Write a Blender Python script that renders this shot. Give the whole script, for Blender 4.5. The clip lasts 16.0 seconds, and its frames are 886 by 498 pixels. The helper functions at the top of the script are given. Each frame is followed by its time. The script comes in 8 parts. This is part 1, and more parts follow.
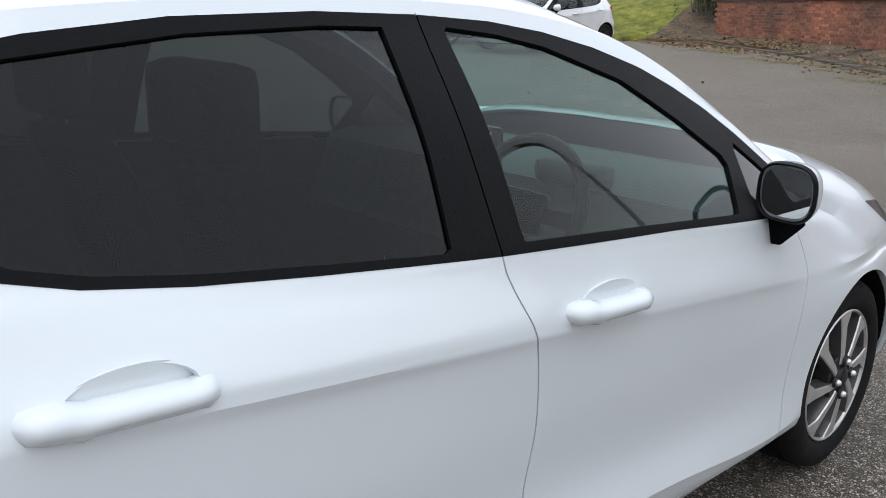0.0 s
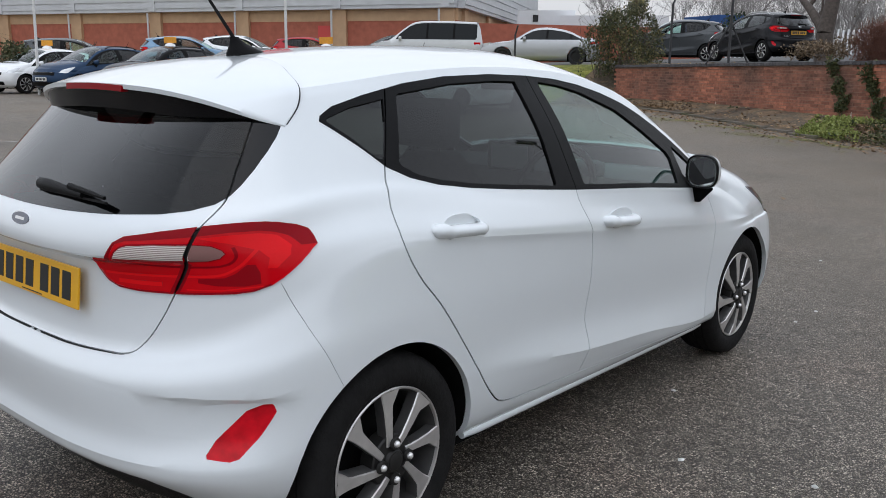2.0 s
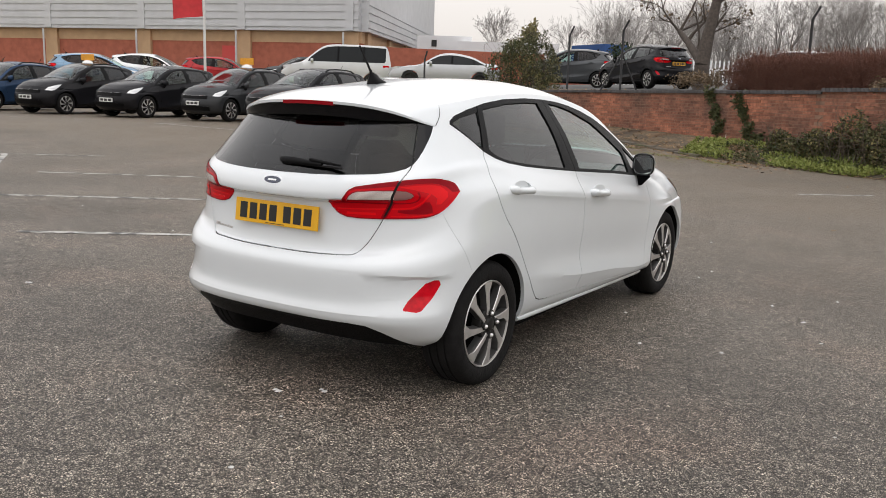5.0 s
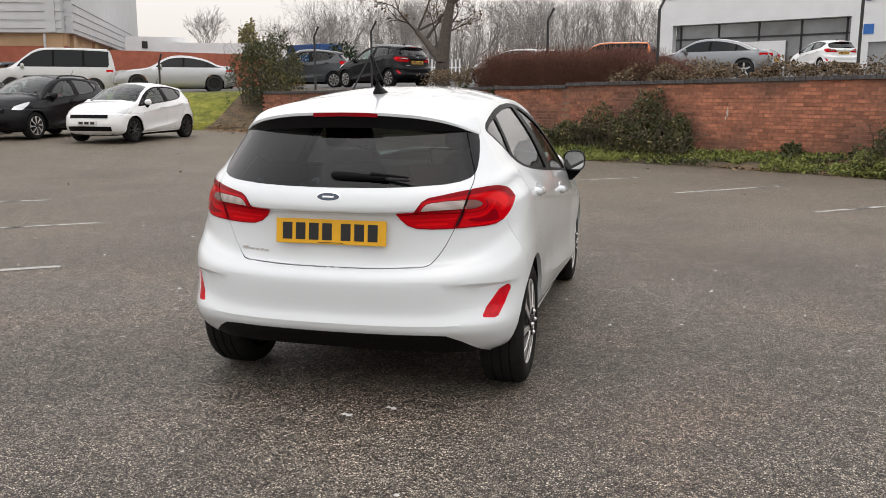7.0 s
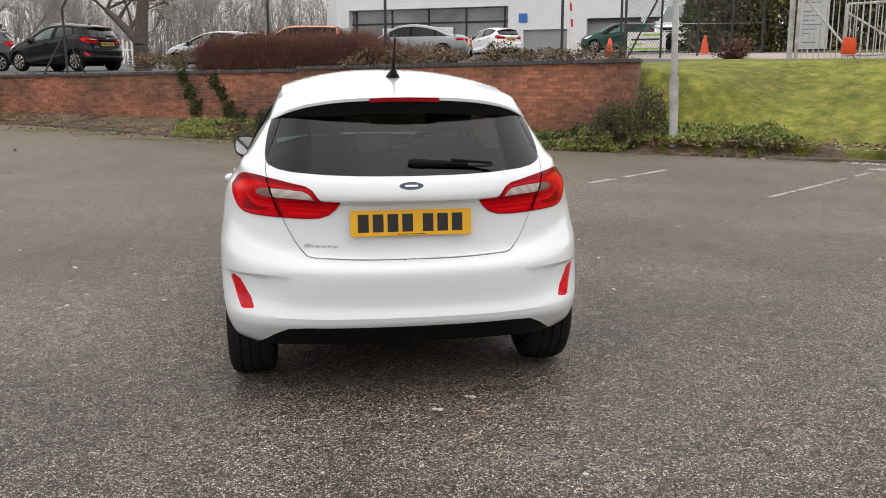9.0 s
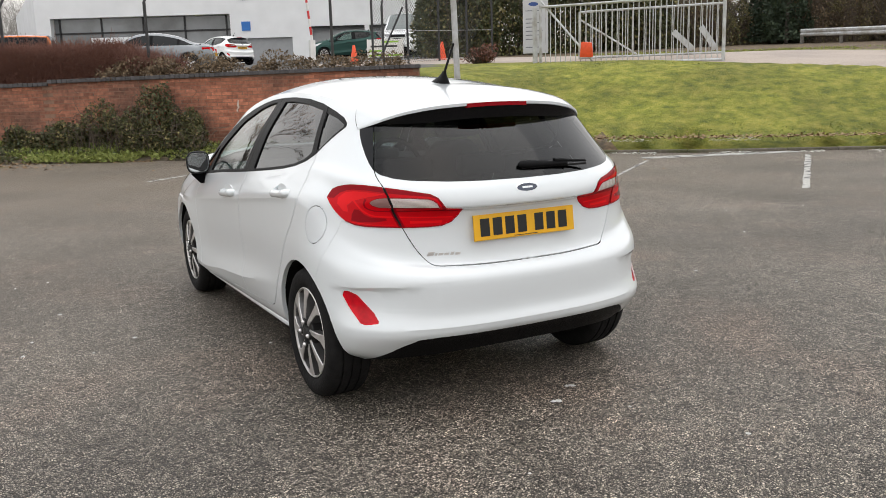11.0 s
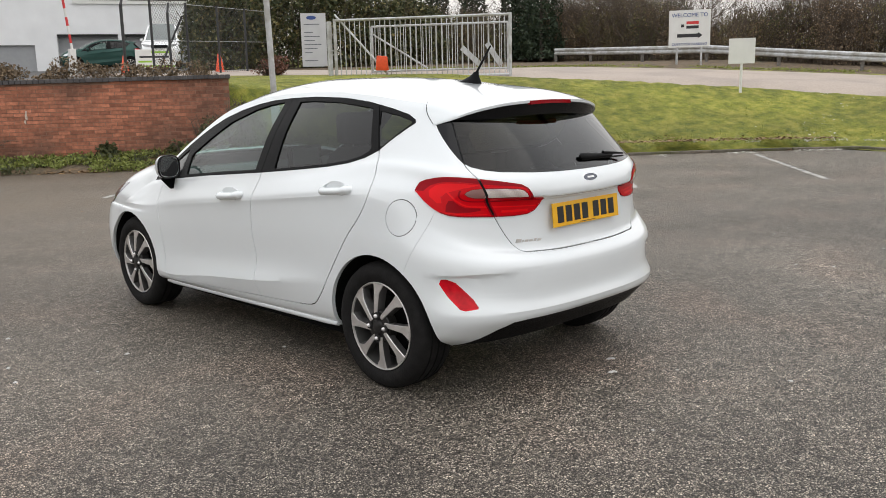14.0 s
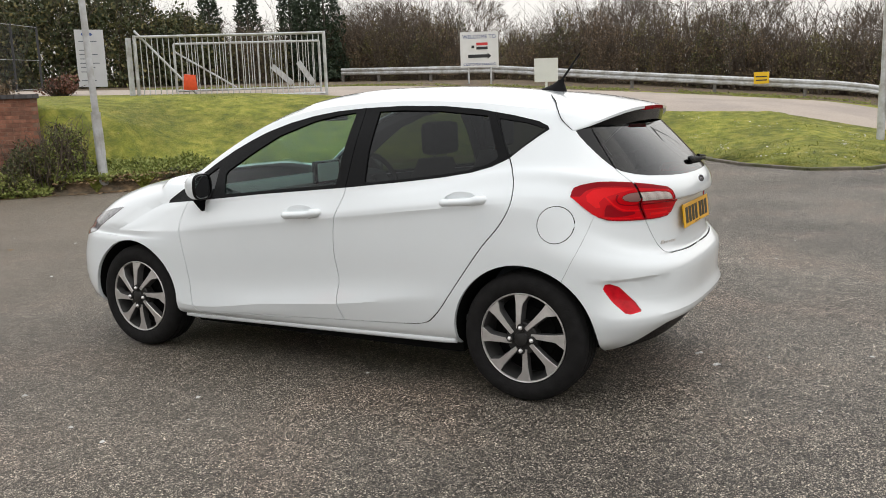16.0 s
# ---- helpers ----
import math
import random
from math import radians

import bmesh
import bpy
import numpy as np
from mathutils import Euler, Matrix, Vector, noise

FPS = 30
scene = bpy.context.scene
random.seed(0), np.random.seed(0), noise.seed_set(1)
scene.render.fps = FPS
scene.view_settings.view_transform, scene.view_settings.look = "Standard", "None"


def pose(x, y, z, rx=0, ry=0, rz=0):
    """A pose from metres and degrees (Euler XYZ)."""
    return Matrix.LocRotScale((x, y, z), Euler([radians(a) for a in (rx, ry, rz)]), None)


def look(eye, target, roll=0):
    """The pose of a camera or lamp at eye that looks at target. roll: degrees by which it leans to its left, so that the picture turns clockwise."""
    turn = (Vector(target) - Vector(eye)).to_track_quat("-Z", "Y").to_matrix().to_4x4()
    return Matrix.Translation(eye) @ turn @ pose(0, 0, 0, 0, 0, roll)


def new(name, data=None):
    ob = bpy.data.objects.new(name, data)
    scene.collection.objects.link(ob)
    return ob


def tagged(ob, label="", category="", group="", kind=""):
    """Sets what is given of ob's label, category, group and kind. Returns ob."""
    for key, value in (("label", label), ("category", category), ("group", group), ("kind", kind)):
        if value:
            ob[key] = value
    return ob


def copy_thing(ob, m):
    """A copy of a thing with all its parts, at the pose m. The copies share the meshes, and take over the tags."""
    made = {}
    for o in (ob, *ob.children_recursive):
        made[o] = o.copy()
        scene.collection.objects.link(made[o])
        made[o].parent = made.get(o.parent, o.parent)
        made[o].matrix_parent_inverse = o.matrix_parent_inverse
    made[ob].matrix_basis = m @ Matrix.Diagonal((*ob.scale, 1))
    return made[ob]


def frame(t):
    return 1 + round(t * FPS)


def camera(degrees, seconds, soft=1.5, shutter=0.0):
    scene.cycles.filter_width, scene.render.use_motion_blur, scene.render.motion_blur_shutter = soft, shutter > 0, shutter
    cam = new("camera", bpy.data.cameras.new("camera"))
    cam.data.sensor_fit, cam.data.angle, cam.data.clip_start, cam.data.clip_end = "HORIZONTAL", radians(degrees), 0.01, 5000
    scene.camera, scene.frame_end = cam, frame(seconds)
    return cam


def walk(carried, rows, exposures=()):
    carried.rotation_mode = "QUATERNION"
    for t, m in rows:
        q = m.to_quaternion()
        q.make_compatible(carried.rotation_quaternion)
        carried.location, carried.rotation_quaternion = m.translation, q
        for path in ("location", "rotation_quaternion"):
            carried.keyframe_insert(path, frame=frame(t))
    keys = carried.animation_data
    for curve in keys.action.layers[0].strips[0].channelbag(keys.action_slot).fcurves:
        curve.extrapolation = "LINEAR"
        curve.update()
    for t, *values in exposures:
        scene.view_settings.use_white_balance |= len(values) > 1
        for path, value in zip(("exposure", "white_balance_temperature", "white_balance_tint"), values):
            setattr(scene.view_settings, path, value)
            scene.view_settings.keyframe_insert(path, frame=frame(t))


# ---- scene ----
cam = camera(54.7, 16.0, 0.9)
PATH = [
    (0, (1.735, -0.071, 1.398), (0.343, 1.252, 0.837), 1.1),
    (0.5, (1.907, -0.49, 1.397), (0.551, 0.908, 0.941), 1.6),
    (1, (2.074, -0.849, 1.439), (0.8, 0.631, 1.005), 0.3),
    (1.5, (2.268, -1.203, 1.422), (1.006, 0.289, 0.994), 1.0),
    (2, (2.377, -1.63, 1.394), (1.113, -0.136, 0.98), 0.8),
    (2.5, (2.466, -2.011, 1.423), (1.21, -0.504, 1.031), 0.4),
    (3, (2.647, -2.342, 1.411), (1.426, -0.803, 1.036), 0.4),
    (3.2, (2.684, -2.466, 1.443), (1.476, -0.916, 1.07), 0.3),
    (4.25, (2.85, -3.10, 1.42), (1.70, -1.464, 1.046), 1.0),
    (5.3, (2.701, -3.668, 1.392), (1.688, -1.982, 1.034), 2.0),
    (5.5, (2.609, -3.801, 1.401), (1.645, -2.086, 1.043), 2.0),
    (6, (2.272, -3.923, 1.384), (1.461, -2.131, 1.018), 1.3),
    (6.5, (1.812, -3.96, 1.414), (1.189, -2.092, 1.065), 0.8),
    (7, (1.376, -4.146, 1.413), (0.913, -2.233, 1.062), 0.1),
    (7.5, (0.967, -4.213, 1.404), (0.651, -2.273, 1.036), -1.3),
    (8, (0.502, -4.168, 1.432), (0.376, -2.208, 1.057), -1.3),
    (8.2, (0.317, -4.197, 1.405), (0.276, -2.233, 1.028), -1.2),
    (10.3, (-1.513, -3.993, 1.434), (-0.788, -2.173, 1.031), -1.0),
    (10.5, (-1.664, -3.904, 1.402), (-0.894, -2.103, 0.999), -1.8),
    (11, (-2.047, -3.699, 1.428), (-1.131, -1.962, 1.047), -1.7),
    (11.5, (-2.498, -3.65, 1.426), (-1.418, -2.017, 1.022), -1.7),
    (12, (-2.718, -3.482, 1.419), (-1.554, -1.902, 1.035), -3.0),
    (12.5, (-2.878, -3.311, 1.423), (-1.654, -1.774, 1.049), -3.0),
    (13, (-3.031, -3.285, 1.424), (-1.752, -1.792, 1.061), -1.8),
    (13.5, (-3.176, -3.26, 1.426), (-1.86, -1.798, 1.06), -1.1),
    (14, (-3.344, -2.998, 1.388), (-1.962, -1.598, 1.026), -1.3),
    (14.5, (-3.56, -2.683, 1.406), (-2.074, -1.39, 1.062), -1.3),
    (15, (-3.919, -2.389, 1.421), (-2.344, -1.206, 1.077), -1.6),
    (15.5, (-4.098, -1.957, 1.382), (-2.455, -0.875, 1.023), -3.0),
    (16, (-4.31, -1.552, 1.37), (-2.589, -0.59, 1.04), -1.9),
]
EXPOSURES = [(0.0, 0.38, 5900, 10), (0.5, 0.18, 5800, 10), (1.0, 0.10, 5750, 10), (2.0, 0.15, 5900, 10), (3.0, 0.23, 6250, 10), (5.3, 0.39, 6600, 12), (8.2, 0.43, 6600, 12), (10.5, 0.52, 6500, 10), (13.5, 0.46, 6500, 10), (16.0, 0.45, 6550, 9)]
walk(cam, [(t, look(eye, target, roll)) for t, eye, target, roll in PATH], EXPOSURES)

# ---- light: a flat bright overcast sky, brighter overhead ----
SUN_EL, SUN_ROT = 76.0, 150.0
world = bpy.data.worlds.new("overcast_sky")
scene.world = world
world.use_nodes = True
wn, wl = world.node_tree.nodes, world.node_tree.links
sky = wn.new("ShaderNodeTexSky")
sky.sky_type, sky.sun_disc = "NISHITA", False
sky.sun_elevation, sky.sun_rotation = radians(SUN_EL), radians(SUN_ROT)
sky.dust_density, sky.air_density = 6.0, 1.0
wc = wn.new("ShaderNodeTexCoord")
wsep = wn.new("ShaderNodeSeparateXYZ")
wl.new(wc.outputs["Generated"], wsep.inputs[0])
wramp = wn.new("ShaderNodeValToRGB")
wramp.color_ramp.elements[0].position, wramp.color_ramp.elements[0].color = 0.0, (0.62, 0.588, 0.552, 1)
wramp.color_ramp.elements[1].position, wramp.color_ramp.elements[1].color = 0.9, (1.0, 1.02, 1.05, 1)
wramp.color_ramp.elements.new(0.22).color = (0.90, 0.882, 0.858, 1)
wl.new(wsep.outputs["Z"], wramp.inputs[0])
wmul = wn.new("ShaderNodeMixRGB")
wmul.inputs[0].default_value = 0.9
wscale = wn.new("ShaderNodeVectorMath")
wscale.operation = "SCALE"
wscale.inputs["Scale"].default_value = 0.09
wl.new(sky.outputs[0], wscale.inputs[0])
wl.new(wscale.outputs[0], wmul.inputs[1])
wl.new(wramp.outputs[0], wmul.inputs[2])
wl.new(wmul.outputs[0], wn["Background"].inputs["Color"])
wn["Background"].inputs["Strength"].default_value = 1.05
sun = new("sun", bpy.data.lights.new("sun", "SUN"))
sun.data.energy, sun.data.angle, sun.data.color = 0.35, radians(60), (1.0, 0.96, 0.9)
sun.matrix_world = pose(0, 0, 30, 90 - SUN_EL, 0, 180 - SUN_ROT)


# ---- materials ----
def material(name, colour, rough=0.5, metal=0.0, vary=0.0, scale=8.0, bump=0.0, bump_scale=60.0, coat=0.0, second=None, second_scale=0.6, second_at=(0.45, 0.62), random=0.0, spec=0.5, world=False):
    """A plain surface with fine grain (vary, scale), a second colour in large patches, fine relief and a random shade per object."""
    m = bpy.data.materials.new(name)
    m.use_nodes = True
    n, l = m.node_tree.nodes, m.node_tree.links
    b = n["Principled BSDF"]
    b.inputs["Roughness"].default_value = rough
    b.inputs["Metallic"].default_value = metal
    b.inputs["Coat Weight"].default_value = coat
    b.inputs["Coat Roughness"].default_value = 0.03
    b.inputs["Specular IOR Level"].default_value = spec
    at = n.new("ShaderNodeNewGeometry").outputs["Position"] if world else n.new("ShaderNodeTexCoord").outputs["Object"]
    out = None
    col = n.new("ShaderNodeRGB")
    col.outputs[0].default_value = colour if len(colour) == 4 else (*colour, 1)
    out = col.outputs[0]
    if second:
        t = n.new("ShaderNodeTexNoise")
        t.inputs["Scale"].default_value, t.inputs["Detail"].default_value = second_scale, 6
        l.new(at, t.inputs["Vector"])
        r = n.new("ShaderNodeMapRange")
        r.inputs["From Min"].default_value, r.inputs["From Max"].default_value = second_at
        l.new(t.outputs["Fac"], r.inputs["Value"])
        mix = n.new("ShaderNodeMixRGB")
        mix.inputs[2].default_value = second if len(second) == 4 else (*second, 1)
        l.new(r.outputs[0], mix.inputs[0])
        l.new(out, mix.inputs[1])
        out = mix.outputs[0]
    if vary or random:
        hsv = n.new("ShaderNodeHueSaturation")
        l.new(out, hsv.inputs["Color"])
        value = None
        if vary:
            t = n.new("ShaderNodeTexNoise")
            t.inputs["Scale"].default_value, t.inputs["Detail"].default_value = scale, 8
            l.new(at, t.inputs["Vector"])
            r = n.new("ShaderNodeMapRange")
            r.inputs["From Min"].default_value, r.inputs["From Max"].default_value = 0.3, 0.7
            r.inputs["To Min"].default_value, r.inputs["To Max"].default_value = 1 - vary, 1 + vary
            l.new(t.outputs["Fac"], r.inputs["Value"])
            value = r.outputs[0]
        if random:
            info = n.new("ShaderNodeObjectInfo")
            r = n.new("ShaderNodeMapRange")
            r.inputs["To Min"].default_value, r.inputs["To Max"].default_value = 1 - random, 1 + random
            l.new(info.outputs["Random"], r.inputs["Value"])
            if value is None:
                value = r.outputs[0]
            else:
                mm = n.new("ShaderNodeMath")
                mm.operation = "MULTIPLY"
                l.new(value, mm.inputs[0])
                l.new(r.outputs[0], mm.inputs[1])
                value = mm.outputs[0]
        l.new(value, hsv.inputs["Value"])
        out = hsv.outputs[0]
    l.new(out, b.inputs["Base Color"])
    if bump:
        t = n.new("ShaderNodeTexNoise")
        t.inputs["Scale"].default_value, t.inputs["Detail"].default_value = bump_scale, 4
        l.new(at, t.inputs["Vector"])
        bm_ = n.new("ShaderNodeBump")
        bm_.inputs["Strength"].default_value, bm_.inputs["Distance"].default_value = bump, 0.01
        l.new(t.outputs["Fac"], bm_.inputs["Height"])
        l.new(bm_.outputs[0], b.inputs["Normal"])
    return m


def glass(name, tint, rough=0.0, gloss=0.07):
    """Thin tinted window glass: part of the light goes straight through, part mirrors the sky."""
    m = bpy.data.materials.new(name)
    m.use_nodes = True
    n, l = m.node_tree.nodes, m.node_tree.links
    tr = n.new("ShaderNodeBsdfTransparent")
    tr.inputs[0].default_value = (*tint, 1)
    gl = n.new("ShaderNodeBsdfGlossy")
    gl.inputs["Roughness"].default_value = rough
    fr = n.new("ShaderNodeLayerWeight")
    fr.inputs["Blend"].default_value = 0.5
    pw = n.new("ShaderNodeMath")
    pw.operation = "POWER"
    pw.inputs[1].default_value = 3.3
    l.new(fr.outputs["Facing"], pw.inputs[0])
    rg = n.new("ShaderNodeMapRange")
    rg.inputs["To Min"].default_value, rg.inputs["To Max"].default_value = gloss, 1.0
    l.new(pw.outputs[0], rg.inputs["Value"])
    mix = n.new("ShaderNodeMixShader")
    l.new(rg.outputs[0], mix.inputs[0])
    l.new(tr.outputs[0], mix.inputs[1])
    l.new(gl.outputs[0], mix.inputs[2])
    l.new(mix.outputs[0], n["Material Output"].inputs["Surface"])
    return m


def asphalt_material():
    """Worn wet-dark asphalt: pale stone chips in a dark binder, large pale and dark drifts."""
    m = bpy.data.materials.new("asphalt")
    m.use_nodes = True
    n, l = m.node_tree.nodes, m.node_tree.links
    b = n["Principled BSDF"]
    at = n.new("ShaderNodeTexCoord").outputs["Object"]

    def noise_at(scale, detail=3.0):
        t = n.new("ShaderNodeTexNoise")
        t.inputs["Scale"].default_value, t.inputs["Detail"].default_value = scale, detail
        l.new(at, t.inputs["Vector"])
        return t.outputs["Fac"]

    chips = n.new("ShaderNodeTexVoronoi")
    chips.inputs["Scale"].default_value = 108
    l.new(at, chips.inputs["Vector"])
    edges = n.new("ShaderNodeTexVoronoi")
    edges.feature = "DISTANCE_TO_EDGE"
    edges.inputs["Scale"].default_value = 108
    l.new(at, edges.inputs["Vector"])
    ramp = n.new("ShaderNodeValToRGB")
    e = ramp.color_ramp.elements
    e[0].position, e[0].color = 0.05, (0.085, 0.0745, 0.062, 1)
    e[1].position, e[1].color = 1.0, (0.70, 0.62, 0.52, 1)
    e.new(0.38).color = (0.270, 0.237, 0.196, 1)
    e.new(0.72).color = (0.470, 0.412, 0.340, 1)
    sep = n.new("ShaderNodeSeparateColor")
    l.new(chips.outputs["Color"], sep.inputs[0])
    l.new(sep.outputs[0], ramp.inputs[0])
    proud = n.new("ShaderNodeMapRange")
    proud.inputs["From Min"].default_value, proud.inputs["From Max"].default_value = 0.03, 0.26
    l.new(edges.outputs["Distance"], proud.inputs["Value"])
    stone = n.new("ShaderNodeMixRGB")
    stone.inputs[1].default_value = (0.012, 0.0105, 0.009, 1)
    l.new(proud.outputs[0], stone.inputs[0])
    l.new(ramp.outputs[0], stone.inputs[2])
    lift = n.new("ShaderNodeMath")
    lift.operation = "MULTIPLY"
    l.new(proud.outputs[0], lift.inputs[0])
    l.new(sep.outputs[1], lift.inputs[1])
    hsv = n.new("ShaderNodeHueSaturation")
    l.new(stone.outputs[0], hsv.inputs["Color"])
    r1 = n.new("ShaderNodeMapRange")
    r1.inputs["From Min"].default_value, r1.inputs["From Max"].default_value = 0.3, 0.7
    r1.inputs["To Min"].default_value, r1.inputs["To Max"].default_value = 0.62, 1.38
    l.new(noise_at(0.45, 8), r1.inputs["Value"])
    r2 = n.new("ShaderNodeMapRange")
    r2.inputs["From Min"].default_value, r2.inputs["From Max"].default_value = 0.3, 0.7
    r2.inputs["To Min"].default_value, r2.inputs["To Max"].default_value = 0.74, 1.26
    l.new(noise_at(9, 8), r2.inputs["Value"])
    mm = n.new("ShaderNodeMath")
    mm.operation = "MULTIPLY"
    l.new(r1.outputs[0], mm.inputs[0])
    l.new(r2.outputs[0], mm.inputs[1])
    l.new(mm.outputs[0], hsv.inputs["Value"])
    # drifts of tan over the darker ground, metres across
    tan_drift = n.new("ShaderNodeMapRange")
    tan_drift.inputs["From Min"].default_value, tan_drift.inputs["From Max"].default_value = 0.44, 0.64
    tan_drift.inputs["To Max"].default_value = 0.35
    l.new(noise_at(0.16, 6), tan_drift.inputs["Value"])
    # the tan grows stronger towards the wall
    place = n.new("ShaderNodeSeparateXYZ")
    l.new(at, place.inputs[0])
    near_wall = n.new("ShaderNodeMapRange")
    near_wall.inputs["From Min"].default_value, near_wall.inputs["From Max"].default_value = -0.5, 9.0
    l.new(place.outputs["Y"], near_wall.inputs["Value"])
    tan_share = n.new("ShaderNodeMath")
    tan_share.operation = "MULTIPLY_ADD"
    tan_share.inputs[1].default_value = 0.55
    l.new(near_wall.outputs[0], tan_share.inputs[0])
    much = n.new("ShaderNodeMath")
    much.operation = "MULTIPLY"
    l.new(tan_drift.outputs[0], much.inputs[0])
    l.new(near_wall.outputs[0], much.inputs[1])
    l.new(much.outputs[0], tan_share.inputs[2])
    tan = n.new("ShaderNodeMixRGB")
    tan.inputs[2].default_value = (0.185, 0.150, 0.110, 1)
    l.new(tan_share.outputs[0], tan.inputs[0])
    # faint reddish drifts
    rusty = n.new("ShaderNodeMapRange")
    rusty.inputs["From Min"].default_value, rusty.inputs["From Max"].default_value = 0.5, 0.68
    rusty.inputs["To Max"].default_value = 0.5
    l.new(noise_at(0.9, 7), rusty.inputs["Value"])
    red = n.new("ShaderNodeMixRGB")
    red.blend_type = "MULTIPLY"
    red.inputs[2].default_value = (1.12, 0.94, 0.88, 1)
    l.new(rusty.outputs[0], red.inputs[0])
    l.new(hsv.outputs[0], red.inputs[1])
    l.new(red.outputs[0], tan.inputs[1])
    b.inputs["Specular IOR Level"].default_value = 0.3
    l.new(tan.outputs[0], b.inputs["Base Color"])
    r3 = n.new("ShaderNodeMapRange")
    r3.inputs["To Min"].default_value, r3.inputs["To Max"].default_value = 0.45, 0.65
    l.new(noise_at(0.8, 5), r3.inputs["Value"])
    l.new(r3.outputs[0], b.inputs["Roughness"])
    bump = n.new("ShaderNodeBump")
    bump.inputs["Strength"].default_value, bump.inputs["Distance"].default_value = 1.0, 0.007
    l.new(lift.outputs[0], bump.inputs["Height"])
    l.new(bump.outputs[0], b.inputs["Normal"])
    return m


ASPHALT = asphalt_material()
PAINT_LINE = material("worn_line_paint", (0.42, 0.41, 0.38), 0.8, vary=0.25, scale=30, second=(0.09, 0.088, 0.085), second_scale=5, second_at=(0.5, 0.6))
def grass_material():
    """Mown winter turf: yellow-green and dark green mottles over fine blades."""
    m = material("lawn_turf", (0.15, 0.17, 0.03), 0.9)
    n, l = m.node_tree.nodes, m.node_tree.links
    b = n["Principled BSDF"]
    at = n.new("ShaderNodeTexCoord").outputs["Object"]

    def noise_at(scale, detail):
        t = n.new("ShaderNodeTexNoise")
        t.inputs["Scale"].default_value, t.inputs["Detail"].default_value, t.inputs["Roughness"].default_value = scale, detail, 0.7
        l.new(at, t.inputs["Vector"])
        return t.outputs["Fac"]

    ramp = n.new("ShaderNodeValToRGB")
    e = ramp.color_ramp.elements
    e[0].position, e[0].color = 0.28, (0.055, 0.075, 0.008, 1)
    e[1].position, e[1].color = 0.70, (0.36, 0.32, 0.060, 1)
    e.new(0.47).color = (0.172, 0.188, 0.018, 1)
    l.new(noise_at(3.2, 10), ramp.inputs[0])
    hsv = n.new("ShaderNodeHueSaturation")
    l.new(ramp.outputs[0], hsv.inputs["Color"])
    r = n.new("ShaderNodeMapRange")
    r.inputs["From Min"].default_value, r.inputs["From Max"].default_value = 0.35, 0.65
    r.inputs["To Min"].default_value, r.inputs["To Max"].default_value = 0.72, 1.25
    l.new(noise_at(0.5, 4), r.inputs["Value"])
    l.new(r.outputs[0], hsv.inputs["Value"])
    l.new(hsv.outputs[0], b.inputs["Base Color"])
    bump = n.new("ShaderNodeBump")
    bump.inputs["Strength"].default_value, bump.inputs["Distance"].default_value = 1.0, 0.05
    l.new(noise_at(22, 8), bump.inputs["Height"])
    l.new(bump.outputs[0], b.inputs["Normal"])
    return m


GRASS = grass_material()
SOIL = material("leafy_soil", (0.10, 0.077, 0.05), 0.95, vary=0.4, scale=14, second=(0.17, 0.115, 0.065), second_scale=3, bump=1.0, bump_scale=30)
CONCRETE_ROAD = material("pale_road_surface", (0.40, 0.335, 0.285), 0.85, vary=0.12, scale=20, second=(0.33, 0.28, 0.245), second_scale=0.5, bump=0.4, bump_scale=80)
YARD = material("yard_asphalt", (0.09, 0.088, 0.085), 0.85, vary=0.25, scale=3, bump=0.4, bump_scale=60)
KERB = material("kerb_concrete", (0.13, 0.112, 0.09), 0.85, vary=0.3, scale=18, second=(0.085, 0.085, 0.04), second_scale=1.5, bump=0.5, bump_scale=50, random=0.15, world=True)
MORTAR = material("dark_mortar", (0.25, 0.15, 0.105), 0.9, vary=0.3, scale=4, bump=0.5, bump_scale=60)
BRICK = material("weathered_red_brick", (0.40, 0.155, 0.092), 0.85, vary=0.28, scale=14, second=(0.15, 0.078, 0.055), second_scale=0.75, second_at=(0.40, 0.64), bump=0.5, bump_scale=60, random=0.30, world=True)
COPING = material("blue_brick_coping", (0.085, 0.08, 0.082), 0.8, vary=0.25, scale=12, random=0.25, bump=0.4, bump_scale=50)


def part(name, bm, mat, parent=None, label="", smooth=None):
    """Links a bmesh as one mesh object, under a thing or a part if one is given."""
    me = bpy.data.meshes.new(name)
    bmesh.ops.recalc_face_normals(bm, faces=bm.faces) if smooth != "keep" else None
    bm.to_mesh(me)
    bm.free()
    for mm in mat if isinstance(mat, (list, tuple)) else [mat]:
        me.materials.append(mm)
    ob = new(name, me)
    if parent:
        ob.parent = parent
    if label:
        ob["label"] = label
    if smooth:
        me.shade_smooth()
        if smooth != "keep":
            me.set_sharp_from_angle(angle=radians(35 if smooth is True else smooth))
    return ob


def thing(name, m, label, category, group="", kind=""):
    ob = new(name)
    ob.matrix_basis = m
    return tagged(ob, label, category, group, kind)


